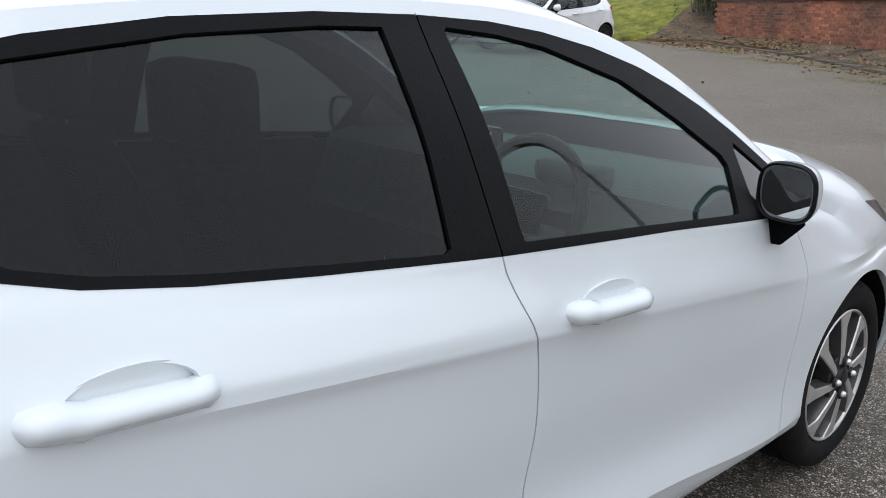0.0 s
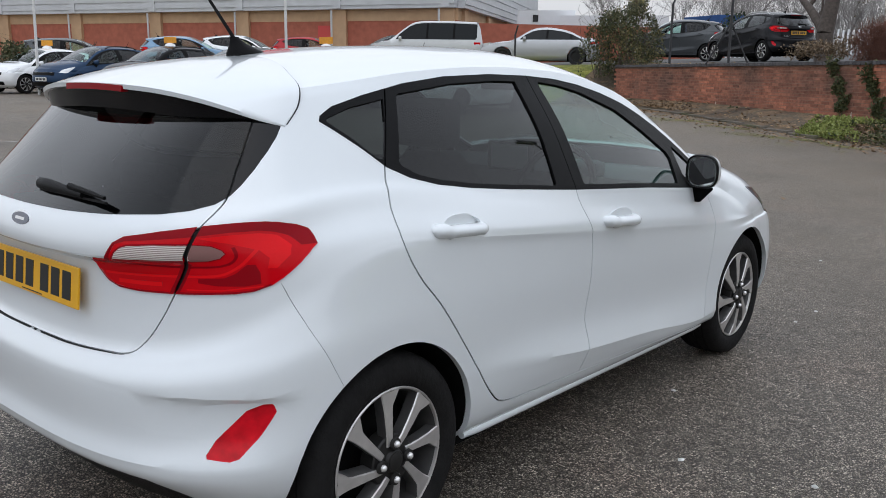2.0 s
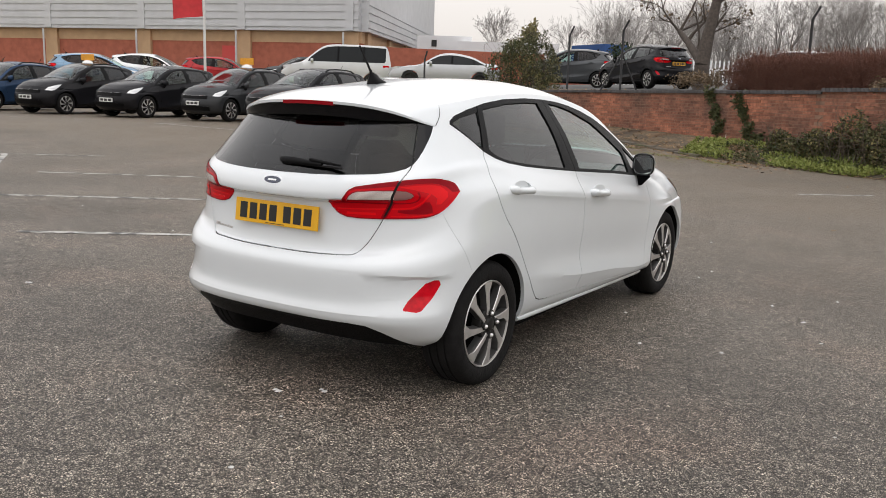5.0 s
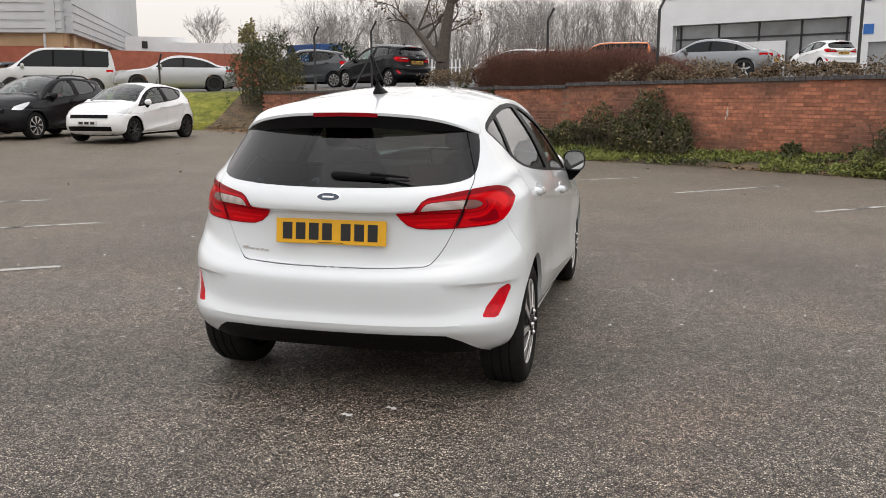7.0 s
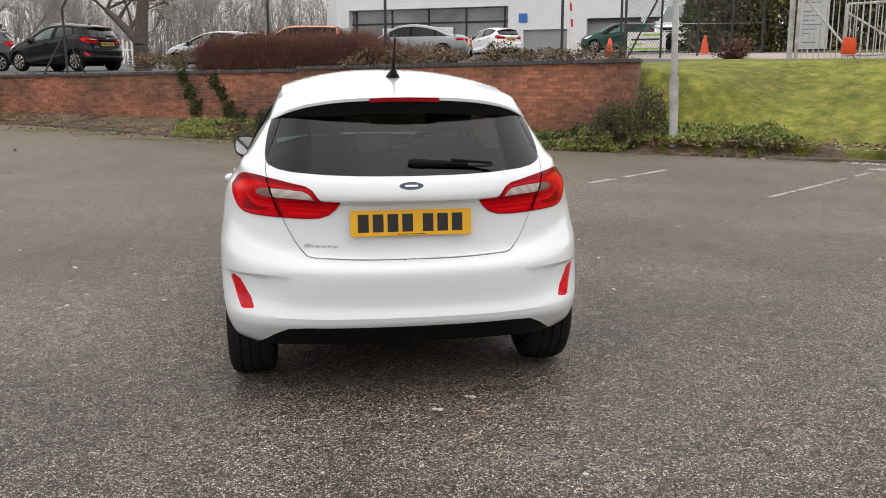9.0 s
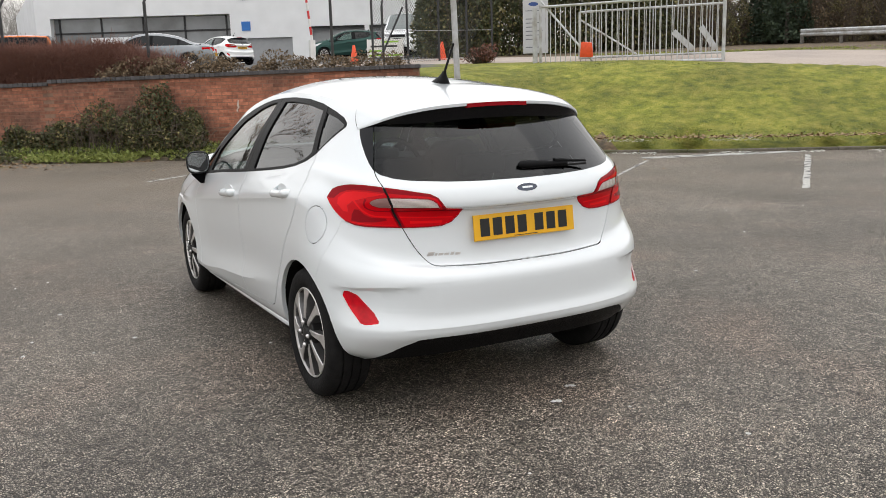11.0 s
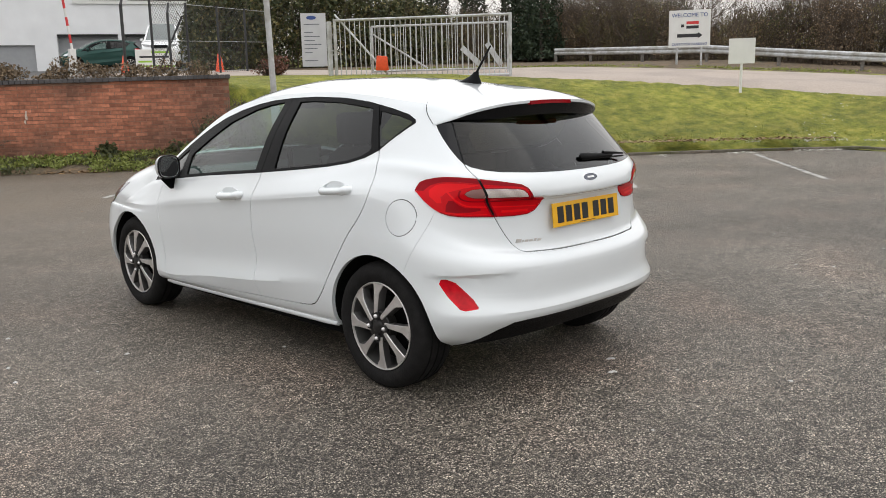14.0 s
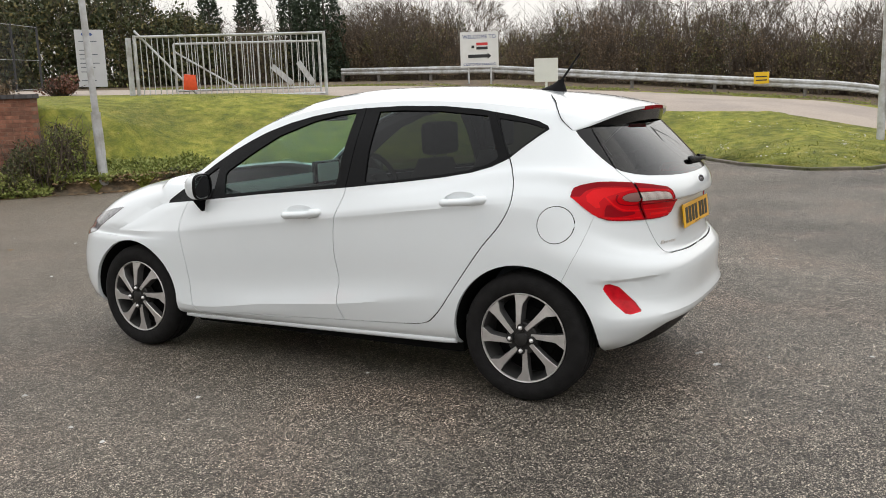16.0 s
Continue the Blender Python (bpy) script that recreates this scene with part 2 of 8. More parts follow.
def box(bm, x0, x1, y0, y1, z0, z1, m=None, bevel=0.0, mat=0):
    r = bmesh.ops.create_cube(bm, size=1)
    v = r["verts"]
    bmesh.ops.transform(bm, matrix=Matrix.Translation(((x0 + x1) / 2, (y0 + y1) / 2, (z0 + z1) / 2)) @ Matrix.Diagonal((x1 - x0, y1 - y0, z1 - z0, 1)), verts=v)
    fs = {f for q in v for f in q.link_faces}
    for f in fs:
        f.material_index = mat
    if bevel:
        e = list({e for q in v for e in q.link_edges})
        r = bmesh.ops.bevel(bm, geom=e, offset=bevel, segments=2, affect="EDGES", profile=0.6)
        v = list({q for f in r["faces"] for q in f.verts} | {q for q in v if q.is_valid})
    if m:
        bmesh.ops.transform(bm, matrix=m, verts=[q for q in v if q.is_valid])
    return v


def tube(bm, a, b, r0, r1=None, seg=12, caps=True):
    a, b = Vector(a), Vector(b)
    d = b - a
    m = Matrix.Translation((a + b) / 2) @ d.to_track_quat("Z", "Y").to_matrix().to_4x4()
    return bmesh.ops.create_cone(bm, cap_ends=caps, segments=seg, radius1=r0, radius2=r0 if r1 is None else r1, depth=d.length, matrix=m)["verts"]


def lathe(bm, profile, seg=32, m=None, closed=False):
    """Turns a profile of (radius, height) round the z axis."""
    rings = []
    for r, z in profile:
        rings.append([bm.verts.new((r * math.cos(2 * math.pi * k / seg), r * math.sin(2 * math.pi * k / seg), z)) for k in range(seg)])
    pairs = list(zip(rings, rings[1:])) + ([(rings[-1], rings[0])] if closed else [])
    for p, q in pairs:
        for k in range(seg):
            bm.faces.new((p[k], p[(k + 1) % seg], q[(k + 1) % seg], q[k]))
    vs = [v for r in rings for v in r]
    if m:
        bmesh.ops.transform(bm, matrix=m, verts=vs)
    return vs


def prism(bm, outline, depth, m=None, mat=0):
    """A plate with the given outline in x and y, from z 0 to depth."""
    lo = [bm.verts.new((x, y, 0)) for x, y in outline]
    hi = [bm.verts.new((x, y, depth)) for x, y in outline]
    fs = [bm.faces.new(lo[::-1]), bm.faces.new(hi)]
    for k in range(len(lo)):
        fs.append(bm.faces.new((lo[k], lo[(k + 1) % len(lo)], hi[(k + 1) % len(lo)], hi[k])))
    for f in fs:
        f.material_index = mat
    if m:
        bmesh.ops.transform(bm, matrix=m, verts=lo + hi)
    return lo + hi


def smoothstep(a, b, x):
    t = min(1.0, max(0.0, (x - a) / (b - a)))
    return t * t * (3 - 2 * t)


def knots(table, x):
    """A smooth line through a few (x, value) knots."""
    if x <= table[0][0]:
        return table[0][1]
    if x >= table[-1][0]:
        return table[-1][1]
    k = next(i for i in range(len(table) - 1) if table[i + 1][0] >= x)
    (x0, a), (x1, b) = table[k], table[k + 1]
    s0 = (b - table[k - 1][1]) / (x1 - table[k - 1][0]) if k else (b - a) / (x1 - x0)
    s1 = (table[k + 2][1] - a) / (table[k + 2][0] - x0) if k + 2 < len(table) else (b - a) / (x1 - x0)
    t, h = (x - x0) / (x1 - x0), x1 - x0
    return (2 * t**3 - 3 * t**2 + 1) * a + (t**3 - 2 * t**2 + t) * h * s0 + (3 * t**2 - 2 * t**3) * b + (t**3 - t**2) * h * s1


# ---- the ground: a car park, a raised yard and lawn behind it ----
def park_height(x, y):
    """The car park: level round the car, rising a little towards the far rows."""
    return 0.3 * smoothstep(10, 22, -0.6 * x + 0.8 * y)


def upper_height(x, y):
    """The raised yard, lawn and access road."""
    run = y if y < 14 else 14 + (y - 14) * 0.35
    if run > 45:
        run = 45
    side = 0.03 * (min(x, 60) - 13.7) if x > 5 else -0.26 + 0.022 * (max(x, -45) - 5)
    return max(0.35, 1.11 + side + 0.09 * (max(run, -6) - 5.5))


EDGE = [(-70, 26), (-34, 20.5), (-15, 21.2), (-11.4, 22.3), (-7.5, 19.6), (-3, 16.2), (0, 15.1), (2.2, 14.3), (5, 12.4), (6.6, 11.2), (8, 10.0), (10, 8.2), (12.3, 6.6), (14.4, 5.0), (15.7, 3.7), (15.3, 2.7), (13.5, 1.5), (12.4, 0.2), (12.7, -0.8), (14.5, -1.6), (30, -5), (80, -14)]
WALL_A, WALL_B = Vector((-11.6, 23.4)), Vector((6.3, 13.0))


def grid_sheet(name, mat, xs, ys, height, label, category):
    bm = bmesh.new()
    vs = [[bm.verts.new((x, y, height(x, y))) for y in ys] for x in xs]
    for i in range(len(xs) - 1):
        for j in range(len(ys) - 1):
            bm.faces.new((vs[i][j], vs[i + 1][j], vs[i + 1][j + 1], vs[i][j + 1]))
    ob = part(name, bm, mat, None, "", "keep")
    return tagged(ob, label, category, "", "structure")


def steps(a, b, near, far_step=40):
    out, v = [], a
    while v < b:
        out.append(v)
        v += near if -45 < v < 45 else far_step
    return out + [b]


grid_sheet("ground", ASPHALT, steps(-900, 900, 1.0), steps(-900, 900, 1.0), park_height, "dark grey asphalt of the car park with pale stone chips", "ground")


def edge_point(s):
    """A point and inward normal on the edge line at s metres from its start."""
    for (x0, y0), (x1, y1) in zip(EDGE, EDGE[1:]):
        d = math.hypot(x1 - x0, y1 - y0)
        if s <= d:
            return x0 + (x1 - x0) * s / d, y0 + (y1 - y0) * s / d, -(y1 - y0) / d, (x1 - x0) / d
        s -= d
    return None


def edge_distance(x, y):
    """How far a place lies from the edge line, positive behind it."""
    best, sign = 1e9, 1
    for (x0, y0), (x1, y1) in zip(EDGE, EDGE[1:]):
        dx, dy = x1 - x0, y1 - y0
        t = max(0, min(1, ((x - x0) * dx + (y - y0) * dy) / (dx * dx + dy * dy)))
        d = math.hypot(x - x0 - t * dx, y - y0 - t * dy)
        if d < best:
            best, sign = d, 1 if dx * (y - y0) - dy * (x - x0) > 0 else -1
    return best * sign


def behind_wall(x, y):
    """Distance behind the brick wall's line where the wall stands, else None."""
    d = (WALL_B - WALL_A)
    t = (Vector((x, y)) - WALL_A).dot(d) / d.length_squared
    if not 0.0 <= t <= 1.0:
        return None
    n = Vector((-d.y, d.x)).normalized()
    return (Vector((x, y)) - WALL_A).dot(n)


def land_height(x, y):
    """The raised land: a low verge before the wall, the full height behind it, a bank elsewhere."""
    d = edge_distance(x, y)
    low, top = park_height(x, y) + 0.015, upper_height(x, y)
    b = behind_wall(x, y)
    if b is not None and b < 0.12:
        return low + 0.26 * smoothstep(0, 1.4, d)
    if b is not None:
        return top
    if x < 0:
        return low + (top - low) * smoothstep(0, 3.6, d)
    bank = low + (top - low) * smoothstep(-1.5, 5.5, d) * (1 if d > 0 else 0) if d < 5.5 else top
    line = WALL_B - WALL_A
    past = (Vector((x, y)) - WALL_B).dot(line.normalized())
    off = (Vector((x, y)) - WALL_A).dot(Vector((-line.y, line.x)).normalized())
    if 0 <= past < 3.5 and off > 0:
        bank += (top - bank) * (1 - smoothstep(0, 3.5, past)) * smoothstep(-0.1, 0.4, off)
    return bank


def land_mesh():
    """The raised land as one sheet, cut along its edge line, in turf, soil, yard and road."""
    bm = bmesh.new()
    xs = [i * 0.6 - 45 for i in range(161)] + [60, 90, 160, 400, 900]
    ys = [i * 0.6 - 15 for i in range(151)] + [90, 120, 200, 400, 900]
    xs = [-900, -300, -120, -70] + xs
    keep = {}
    for i, x in enumerate(xs):
        for j, y in enumerate(ys):
            d = edge_distance(x, y)
            px, py = x, y
            if -0.75 < d < 0.75:
                e = 1e-3
                gx = (edge_distance(x + e, y) - d) / e
                gy = (edge_distance(x, y + e) - d) / e
                px, py = x - gx * d, y - gy * d
                d = 0.0
            low = False
            b = behind_wall(px, py)
            if b is not None and -0.35 < b < 0.65 and d > 0:
                w = (WALL_B - WALL_A).normalized()
                px, py = px + w.y * (b - 0.15), py - w.x * (b - 0.15)
                low = True
            if low:
                keep[i, j] = bm.verts.new((px, py, park_height(px, py) + 0.28))
            elif d >= 0:
                keep[i, j] = bm.verts.new((px, py, land_height(px, py) if d > 0.01 else park_height(px, py) + 0.004))
    for i in range(len(xs) - 1):
        for j in range(len(ys) - 1):
            q = [keep.get(k) for k in ((i, j), (i + 1, j), (i + 1, j + 1), (i, j + 1))]
            q = [v for n, v in enumerate(q) if v is not None]
            if len(q) >= 3:
                c = sum((v.co for v in q), Vector()) / len(q)
                f = bm.faces.new(q)
                b = behind_wall(c.x, c.y)
                if 4.0 < c.x < 9 and c.y < 14.5 and edge_distance(c.x, c.y) < 0.7:
                    f.material_index = 1
                elif 3.5 < c.x < 9 and c.y < 18 and (b is None or b > 0.1):
                    f.material_index = 0
                elif b is not None and b > 0.1:
                    f.material_index = 2
                elif c.y < 31 and c.x > 0.3 + float(np.interp(c.y, [-34, -17, -8, -1.5, 3, 7, 11.4, 14.6, 18, 23.5, 31], [46, 33, 29.2, 27.2, 26.6, 25.8, 23.2, 19.6, 17.4, 16.6, 16.5])):
                    f.material_index = 1
                elif c.x > -4.5 and b is None and (c.x > 5 and not (c.x < 9.5 and c.y > 18)):
                    f.material_index = 0
                elif c.y > 27:
                    f.material_index = 2
                elif c.x < -13:
                    f.material_index = 0
                else:
                    f.material_index = 1
    return part("land", bm, [GRASS, SOIL, YARD], None, "", "keep")


tagged(land_mesh(), "raised lawn bank and yard above the car park", "land", "", "structure")


# ---- the white hatchback ----


def ribbed(name, a, b, scale):
    """A lens with fine level ribs in two shades."""
    m = material(name, a, 0.12, coat=0.8)
    n, l = m.node_tree.nodes, m.node_tree.links
    wave = n.new("ShaderNodeTexWave")
    wave.bands_direction = "Z"
    wave.inputs["Scale"].default_value, wave.inputs["Distortion"].default_value = scale / 6.3, 0.6
    l.new(n.new("ShaderNodeTexCoord").outputs["Object"], wave.inputs["Vector"])
    mix = n.new("ShaderNodeMixRGB")
    mix.inputs[1].default_value, mix.inputs[2].default_value = (*b, 1), (*a, 1)
    l.new(wave.outputs["Fac"], mix.inputs[0])
    l.new(mix.outputs[0], n["Principled BSDF"].inputs["Base Color"])
    return m


CAR_WHITE = material("white_car_paint", (0.755, 0.79, 0.81), 0.28, coat=1.0, vary=0.01, scale=3)
BLACK_TRIM = material("black_plastic_trim", (0.006, 0.006, 0.0065), 0.42, vary=0.15, scale=60, bump=0.15, bump_scale=300, spec=0.08)
BLACK_GLOSS = material("gloss_black", (0.004, 0.004, 0.005), 0.10, spec=0.25)
SEAM = material("dark_panel_gap", (0.01, 0.01, 0.011), 0.8)
RUBBER = material("tyre_rubber", (0.013, 0.0125, 0.0125), 0.8, vary=0.25, scale=20, bump=0.3, bump_scale=90, spec=0.15)
LINER = material("wheel_arch_liner", (0.006, 0.006, 0.006), 0.95, vary=0.3, scale=20, spec=0.1)
ALLOY = material("machined_grey_alloy", (0.62, 0.60, 0.585), 0.32, metal=0.65, vary=0.08, scale=30)
ALLOY_DARK = material("dark_grey_alloy", (0.03, 0.029, 0.028), 0.45, metal=0.4, spec=0.3)
ALLOY_FLANK = material("grey_painted_alloy", (0.115, 0.112, 0.11), 0.38, metal=0.5, vary=0.1, scale=30)
ALLOY_BRIGHT = material("bright_bolt_steel", (0.82, 0.81, 0.8), 0.25, metal=0.6)
CHROME = material("chrome", (0.75, 0.75, 0.75), 0.12, metal=1.0)
TAIL_RED = material("red_lamp_lens", (0.58, 0.001, 0.006), 0.10, coat=0.22, spec=0.06)
HEAD_GLASS = material("smoked_head_lamp", (0.17, 0.17, 0.175), 0.12, coat=0.8, vary=0.5, scale=30)
REFLECT_RED = material("crimson_reflector", (0.60, 0.003, 0.013), 0.2, coat=0.4, spec=0.1, vary=0.25, scale=25)
LENS_DIM = material("dim_pinkish_lens", (0.26, 0.13, 0.12), 0.12, coat=0.8)
BRAKE_RED = material("dark_red_brake_lens", (0.26, 0.003, 0.008), 0.15, coat=0.4, spec=0.1)
TAIL_BRIGHT = material("bright_red_guide_and_lit_lens", (0.78, 0.004, 0.008), 0.2, coat=0.25, spec=0.06)
TAIL_DARK = material("dark_red_rim_and_shaded_lens", (0.26, 0.001, 0.006), 0.2, coat=0.15, spec=0.06)
LAMP_CLEAR = ribbed("clear_lamp_lens", (0.80, 0.74, 0.70), (0.30, 0.22, 0.20), 420)
PLATE_YELLOW = material("yellow_number_plate", (0.80, 0.42, 0.012), 0.35, vary=0.04, scale=10)
PLATE_BLACK = material("black_plate_bars", (0.012, 0.012, 0.012), 0.4)
BADGE_BLUE = material("dark_blue_badge", (0.01, 0.022, 0.06), 0.2, coat=1.0)
GLASS_FRONT = glass("green_tinted_glass", (0.62, 0.80, 0.75), gloss=0.03)
GLASS_DARK = glass("dark_privacy_glass", (0.14, 0.142, 0.147), gloss=0.028)
CABIN = material("charcoal_cabin_trim", (0.05, 0.052, 0.054), 0.8, vary=0.2, scale=40)
SEAT_CLOTH = material("charcoal_seat_cloth", (0.03, 0.03, 0.033), 0.95, vary=0.3, scale=50, bump=0.4, bump_scale=150)
HEADLINER = material("pale_headliner", (0.35, 0.35, 0.34), 0.95, vary=0.05, scale=30)
MIRROR = material("mirror_glass", (0.8, 0.82, 0.82), 0.02, metal=1.0)


class Row:
    """One feature line of the body, from the middle of the tail round the side to the middle of the nose."""

    def __init__(self, yr, reach, n, zc, z, w, yf, front, zf):
        self.yr, self.reach, self.n, self.zc, self.z, self.w, self.yf, self.front, self.zf = yr, reach, n, zc, z, w, yf, front, zf

    def at(self, u):
        """u 0 to 1 round the tail, 1 to 2 along the side, 2 to 3 round the nose."""
        ys, ye = self.yr + self.reach, self.yf - self.front
        if u <= 1:
            a = u * math.pi / 2
            s, c = math.sin(a) ** (2 / self.n), max(0, math.cos(a)) ** (2 / self.n)
            t = smoothstep(0, 1, 1 - c)
            return Vector((knots(self.w, ys) * s, self.yr + self.reach * (1 - c), self.zc + (knots(self.z, ys) - self.zc) * (0.25 * s * s + 0.75 * t)))
        if u <= 2:
            y = ys + (ye - ys) * (u - 1)
            return Vector((knots(self.w, y), y, knots(self.z, y)))
        a = (u - 2) * math.pi / 2
        s, c = math.sin(a) ** (2 / 2.6), max(0, math.cos(a)) ** (2 / 2.6)
        return Vector((knots(self.w, ye) * c, ye + self.front * s, knots(self.z, ye) + (self.zf - knots(self.z, ye)) * s))


def crease(y):
    return knots([(-0.3, 0.962), (0.0, 0.934), (0.5, 0.886), (1.0, 0.834), (1.6, 0.772), (2.1, 0.718), (2.6, 0.705)], y)


def belt(y):
    return knots([(-0.15, 1.09), (0.11, 1.085), (0.6, 1.02), (0.96, 0.99), (1.5, 0.945), (1.9, 0.905), (2.2, 0.88)], y)


RAIL_Z = [(-0.15, 1.325), (0.1, 1.352), (0.35, 1.380), (0.7, 1.398), (1.0, 1.394), (1.3, 1.370), (1.6, 1.300), (1.9, 1.150), (2.15, 0.985), (2.24, 0.935)]
RAIL_W = [(-0.15, 0.535), (0.3, 0.55), (1.0, 0.54), (1.4, 0.555), (1.8, 0.615), (2.15, 0.685), (2.24, 0.70)]
ROOF_Z = [(-0.375, 1.343), (-0.1, 1.392), (0.14, 1.428), (0.5, 1.463), (0.9, 1.476), (1.2, 1.470), (1.5, 1.428), (1.8, 1.322), (2.1, 1.176), (2.36, 1.025)]


def along(f, *ys):
    return [(y, f(y)) for y in ys]


SIDE = (-0.15, 0.11, 0.6, 0.96, 1.5, 1.9, 2.2)
ROWS_BODY = [
    Row(-0.55, 0.34, 3.0, 0.272, [(-0.2, 0.240), (0.4, 0.228), (2.0, 0.214), (2.9, 0.21)], [(-0.2, 0.70), (0.4, 0.745), (2.0, 0.75), (2.8, 0.72)], 3.06, 0.4, 0.19),
    Row(-0.602, 0.44, 2.9, 0.335, [(-0.15, 0.275), (0.4, 0.272), (2.0, 0.242), (2.9, 0.27)], [(-0.2, 0.79), (0.4, 0.80), (2.0, 0.815), (2.5, 0.83), (2.9, 0.78)], 3.16, 0.5, 0.26),
    Row(-0.652, 0.52, 2.9, 0.382, [(-0.1, 0.36), (0.4, 0.352), (1.0, 0.330), (2.0, 0.266), (2.9, 0.33)], [(-0.2, 0.828), (0.4, 0.826), (1.0, 0.832), (2.0, 0.845), (2.5, 0.850), (2.9, 0.81)], 3.21, 0.5, 0.36),
    Row(-0.664, 0.56, 2.9, 0.415, [(-0.1, 0.445), (0.2, 0.470), (0.5, 0.460), (0.75, 0.424), (1.0, 0.391), (1.5, 0.348), (2.0, 0.297), (2.5, 0.36), (2.9, 0.42)], [(-0.1, 0.842), (0.4, 0.839), (0.6, 0.844), (1.0, 0.850), (2.0, 0.858), (2.5, 0.86), (2.9, 0.815)], 3.23, 0.5, 0.45),
    Row(-0.650, 0.60, 2.9, 0.470, [(-0.1, 0.555), (0.4, 0.555), (1.0, 0.50), (2.0, 0.425), (2.5, 0.47), (2.9, 0.53)], [(-0.07, 0.849), (0.4, 0.837), (0.6, 0.833), (1.0, 0.829), (1.8, 0.838), (2.5, 0.862), (2.9, 0.815)], 3.22, 0.5, 0.55),
    Row(-0.657, 0.62, 2.8, 0.605, [(-0.1, 0.70), (0.4, 0.69), (1.0, 0.66), (2.0, 0.60), (2.9, 0.64)], [(-0.05, 0.846), (0.4, 0.838), (1.0, 0.836), (1.8, 0.845), (2.5, 0.858), (2.9, 0.80)], 3.20, 0.5, 0.62),
    Row(-0.626, 0.62, 2.75, 0.648, [(-0.05, 0.80), (0.4, 0.80), (1.0, 0.755), (2.0, 0.655), (2.9, 0.68)], [(-0.05, 0.834), (0.4, 0.834), (1.0, 0.838), (1.8, 0.846), (2.5, 0.85), (2.9, 0.78)], 3.18, 0.5, 0.68),
    Row(-0.592, 0.60, 2.7, 0.672, [(y, crease(y) - 0.028) for y in (0.0, 0.4, 1.0, 1.6, 2.2, 2.6)], [(-0.05, 0.821), (0.4, 0.832), (1.0, 0.8405), (1.8, 0.847), (2.5, 0.84), (2.9, 0.76)], 3.16, 0.5, 0.71),
    Row(-0.578, 0.585, 2.68, 0.77, [(y, crease(y)) for y in (0.0, 0.4, 1.0, 1.6, 2.2, 2.6)], [(-0.05, 0.811), (0.4, 0.836), (1.0, 0.845), (1.8, 0.85), (2.2, 0.846), (2.5, 0.838), (2.9, 0.75)], 3.12, 0.5, 0.77),
    Row(-0.580, 0.58, 2.65, 0.889, [(y, crease(y) + 0.03) for y in (0.0, 0.4, 1.0, 1.6, 2.2, 2.6)], [(-0.05, 0.795), (0.4, 0.828), (1.0, 0.839), (1.8, 0.845), (2.3, 0.832), (2.5, 0.824), (2.9, 0.72)], 3.04, 0.5, 0.83),
    Row(-0.625, 0.60, 2.62, 0.915, [(y, 0.5 * crease(y) + 0.5 * belt(y) + 0.005) for y in (0.0, 0.4, 1.0, 1.6, 2.2)], [(-0.05, 0.757), (0.4, 0.795), (1.0, 0.818), (1.8, 0.825), (2.3, 0.806), (2.6, 0.77)], 2.92, 0.5, 0.90),
    Row(-0.615, 0.54, 2.6, 0.975, [(y, belt(y) - 0.03) for y in SIDE], [(-0.07, 0.733), (0.11, 0.741), (0.6, 0.782), (0.96, 0.802), (1.5, 0.812), (1.9, 0.812), (2.2, 0.79), (2.4, 0.755)], 2.70, 0.4, 0.965),
    Row(-0.570, 0.50, 2.6, 1.035, [(y, belt(y) + 0.004) for y in SIDE], [(-0.07, 0.700), (0.11, 0.712), (0.6, 0.764), (0.96, 0.790), (1.5, 0.801), (1.9, 0.80), (2.2, 0.765)], 2.45, 0.21, 1.0),
    Row(-0.452, 0.38, 2.6, 1.16, [(y, 0.52 * belt(y) + 0.48 * knots(RAIL_Z, y)) for y in (-0.1, 0.11, 0.6, 0.96, 1.5, 1.9, 2.15)], [(-0.1, 0.622), (0.11, 0.642), (0.6, 0.672), (0.96, 0.690), (1.5, 0.702), (1.9, 0.728), (2.15, 0.745)], 2.41, 0.17, 1.008),
    Row(-0.315, 0.24, 2.8, 1.287, [(y, 0.12 * belt(y) + 0.88 * knots(RAIL_Z, y)) for y in (-0.1, 0.11, 0.6, 0.96, 1.5, 1.9, 2.15)], [(-0.1, 0.562), (0.3, 0.578), (1.0, 0.572), (1.4, 0.588), (1.8, 0.648), (2.15, 0.715)], 2.39, 0.15, 1.012),
    Row(-0.285, 0.20, 3.0, 1.312, RAIL_Z, RAIL_W, 2.375, 0.135, 1.015),
]
SHARP_ROWS = {3, 8, 15}


def roof_row(k):
    """Lines along the roof from the spoiler's lip down the windscreen, k 0 at the rail to 1 in the middle."""
    rail = ROWS_BODY[-1]

    def at(u):
        p = rail.at(u)
        f = 1 - k
        yc = p.y
        if u > 2:
            return Vector((p.x * f, p.y, p.z + (knots(ROOF_Z, min(p.y, 2.36)) - p.z) * (1 - f * f) * 0.98))
        yc = p.y if u >= 1 else p.y
        zc = knots(ROOF_Z, yc)
        lift = (1 - f**2.4)
        if u < 1:
            zc = max(zc, p.z + 0.012)
            lift *= 1
        return Vector((p.x * f, p.y, p.z + max(0.0, zc - p.z) * lift))

    return at


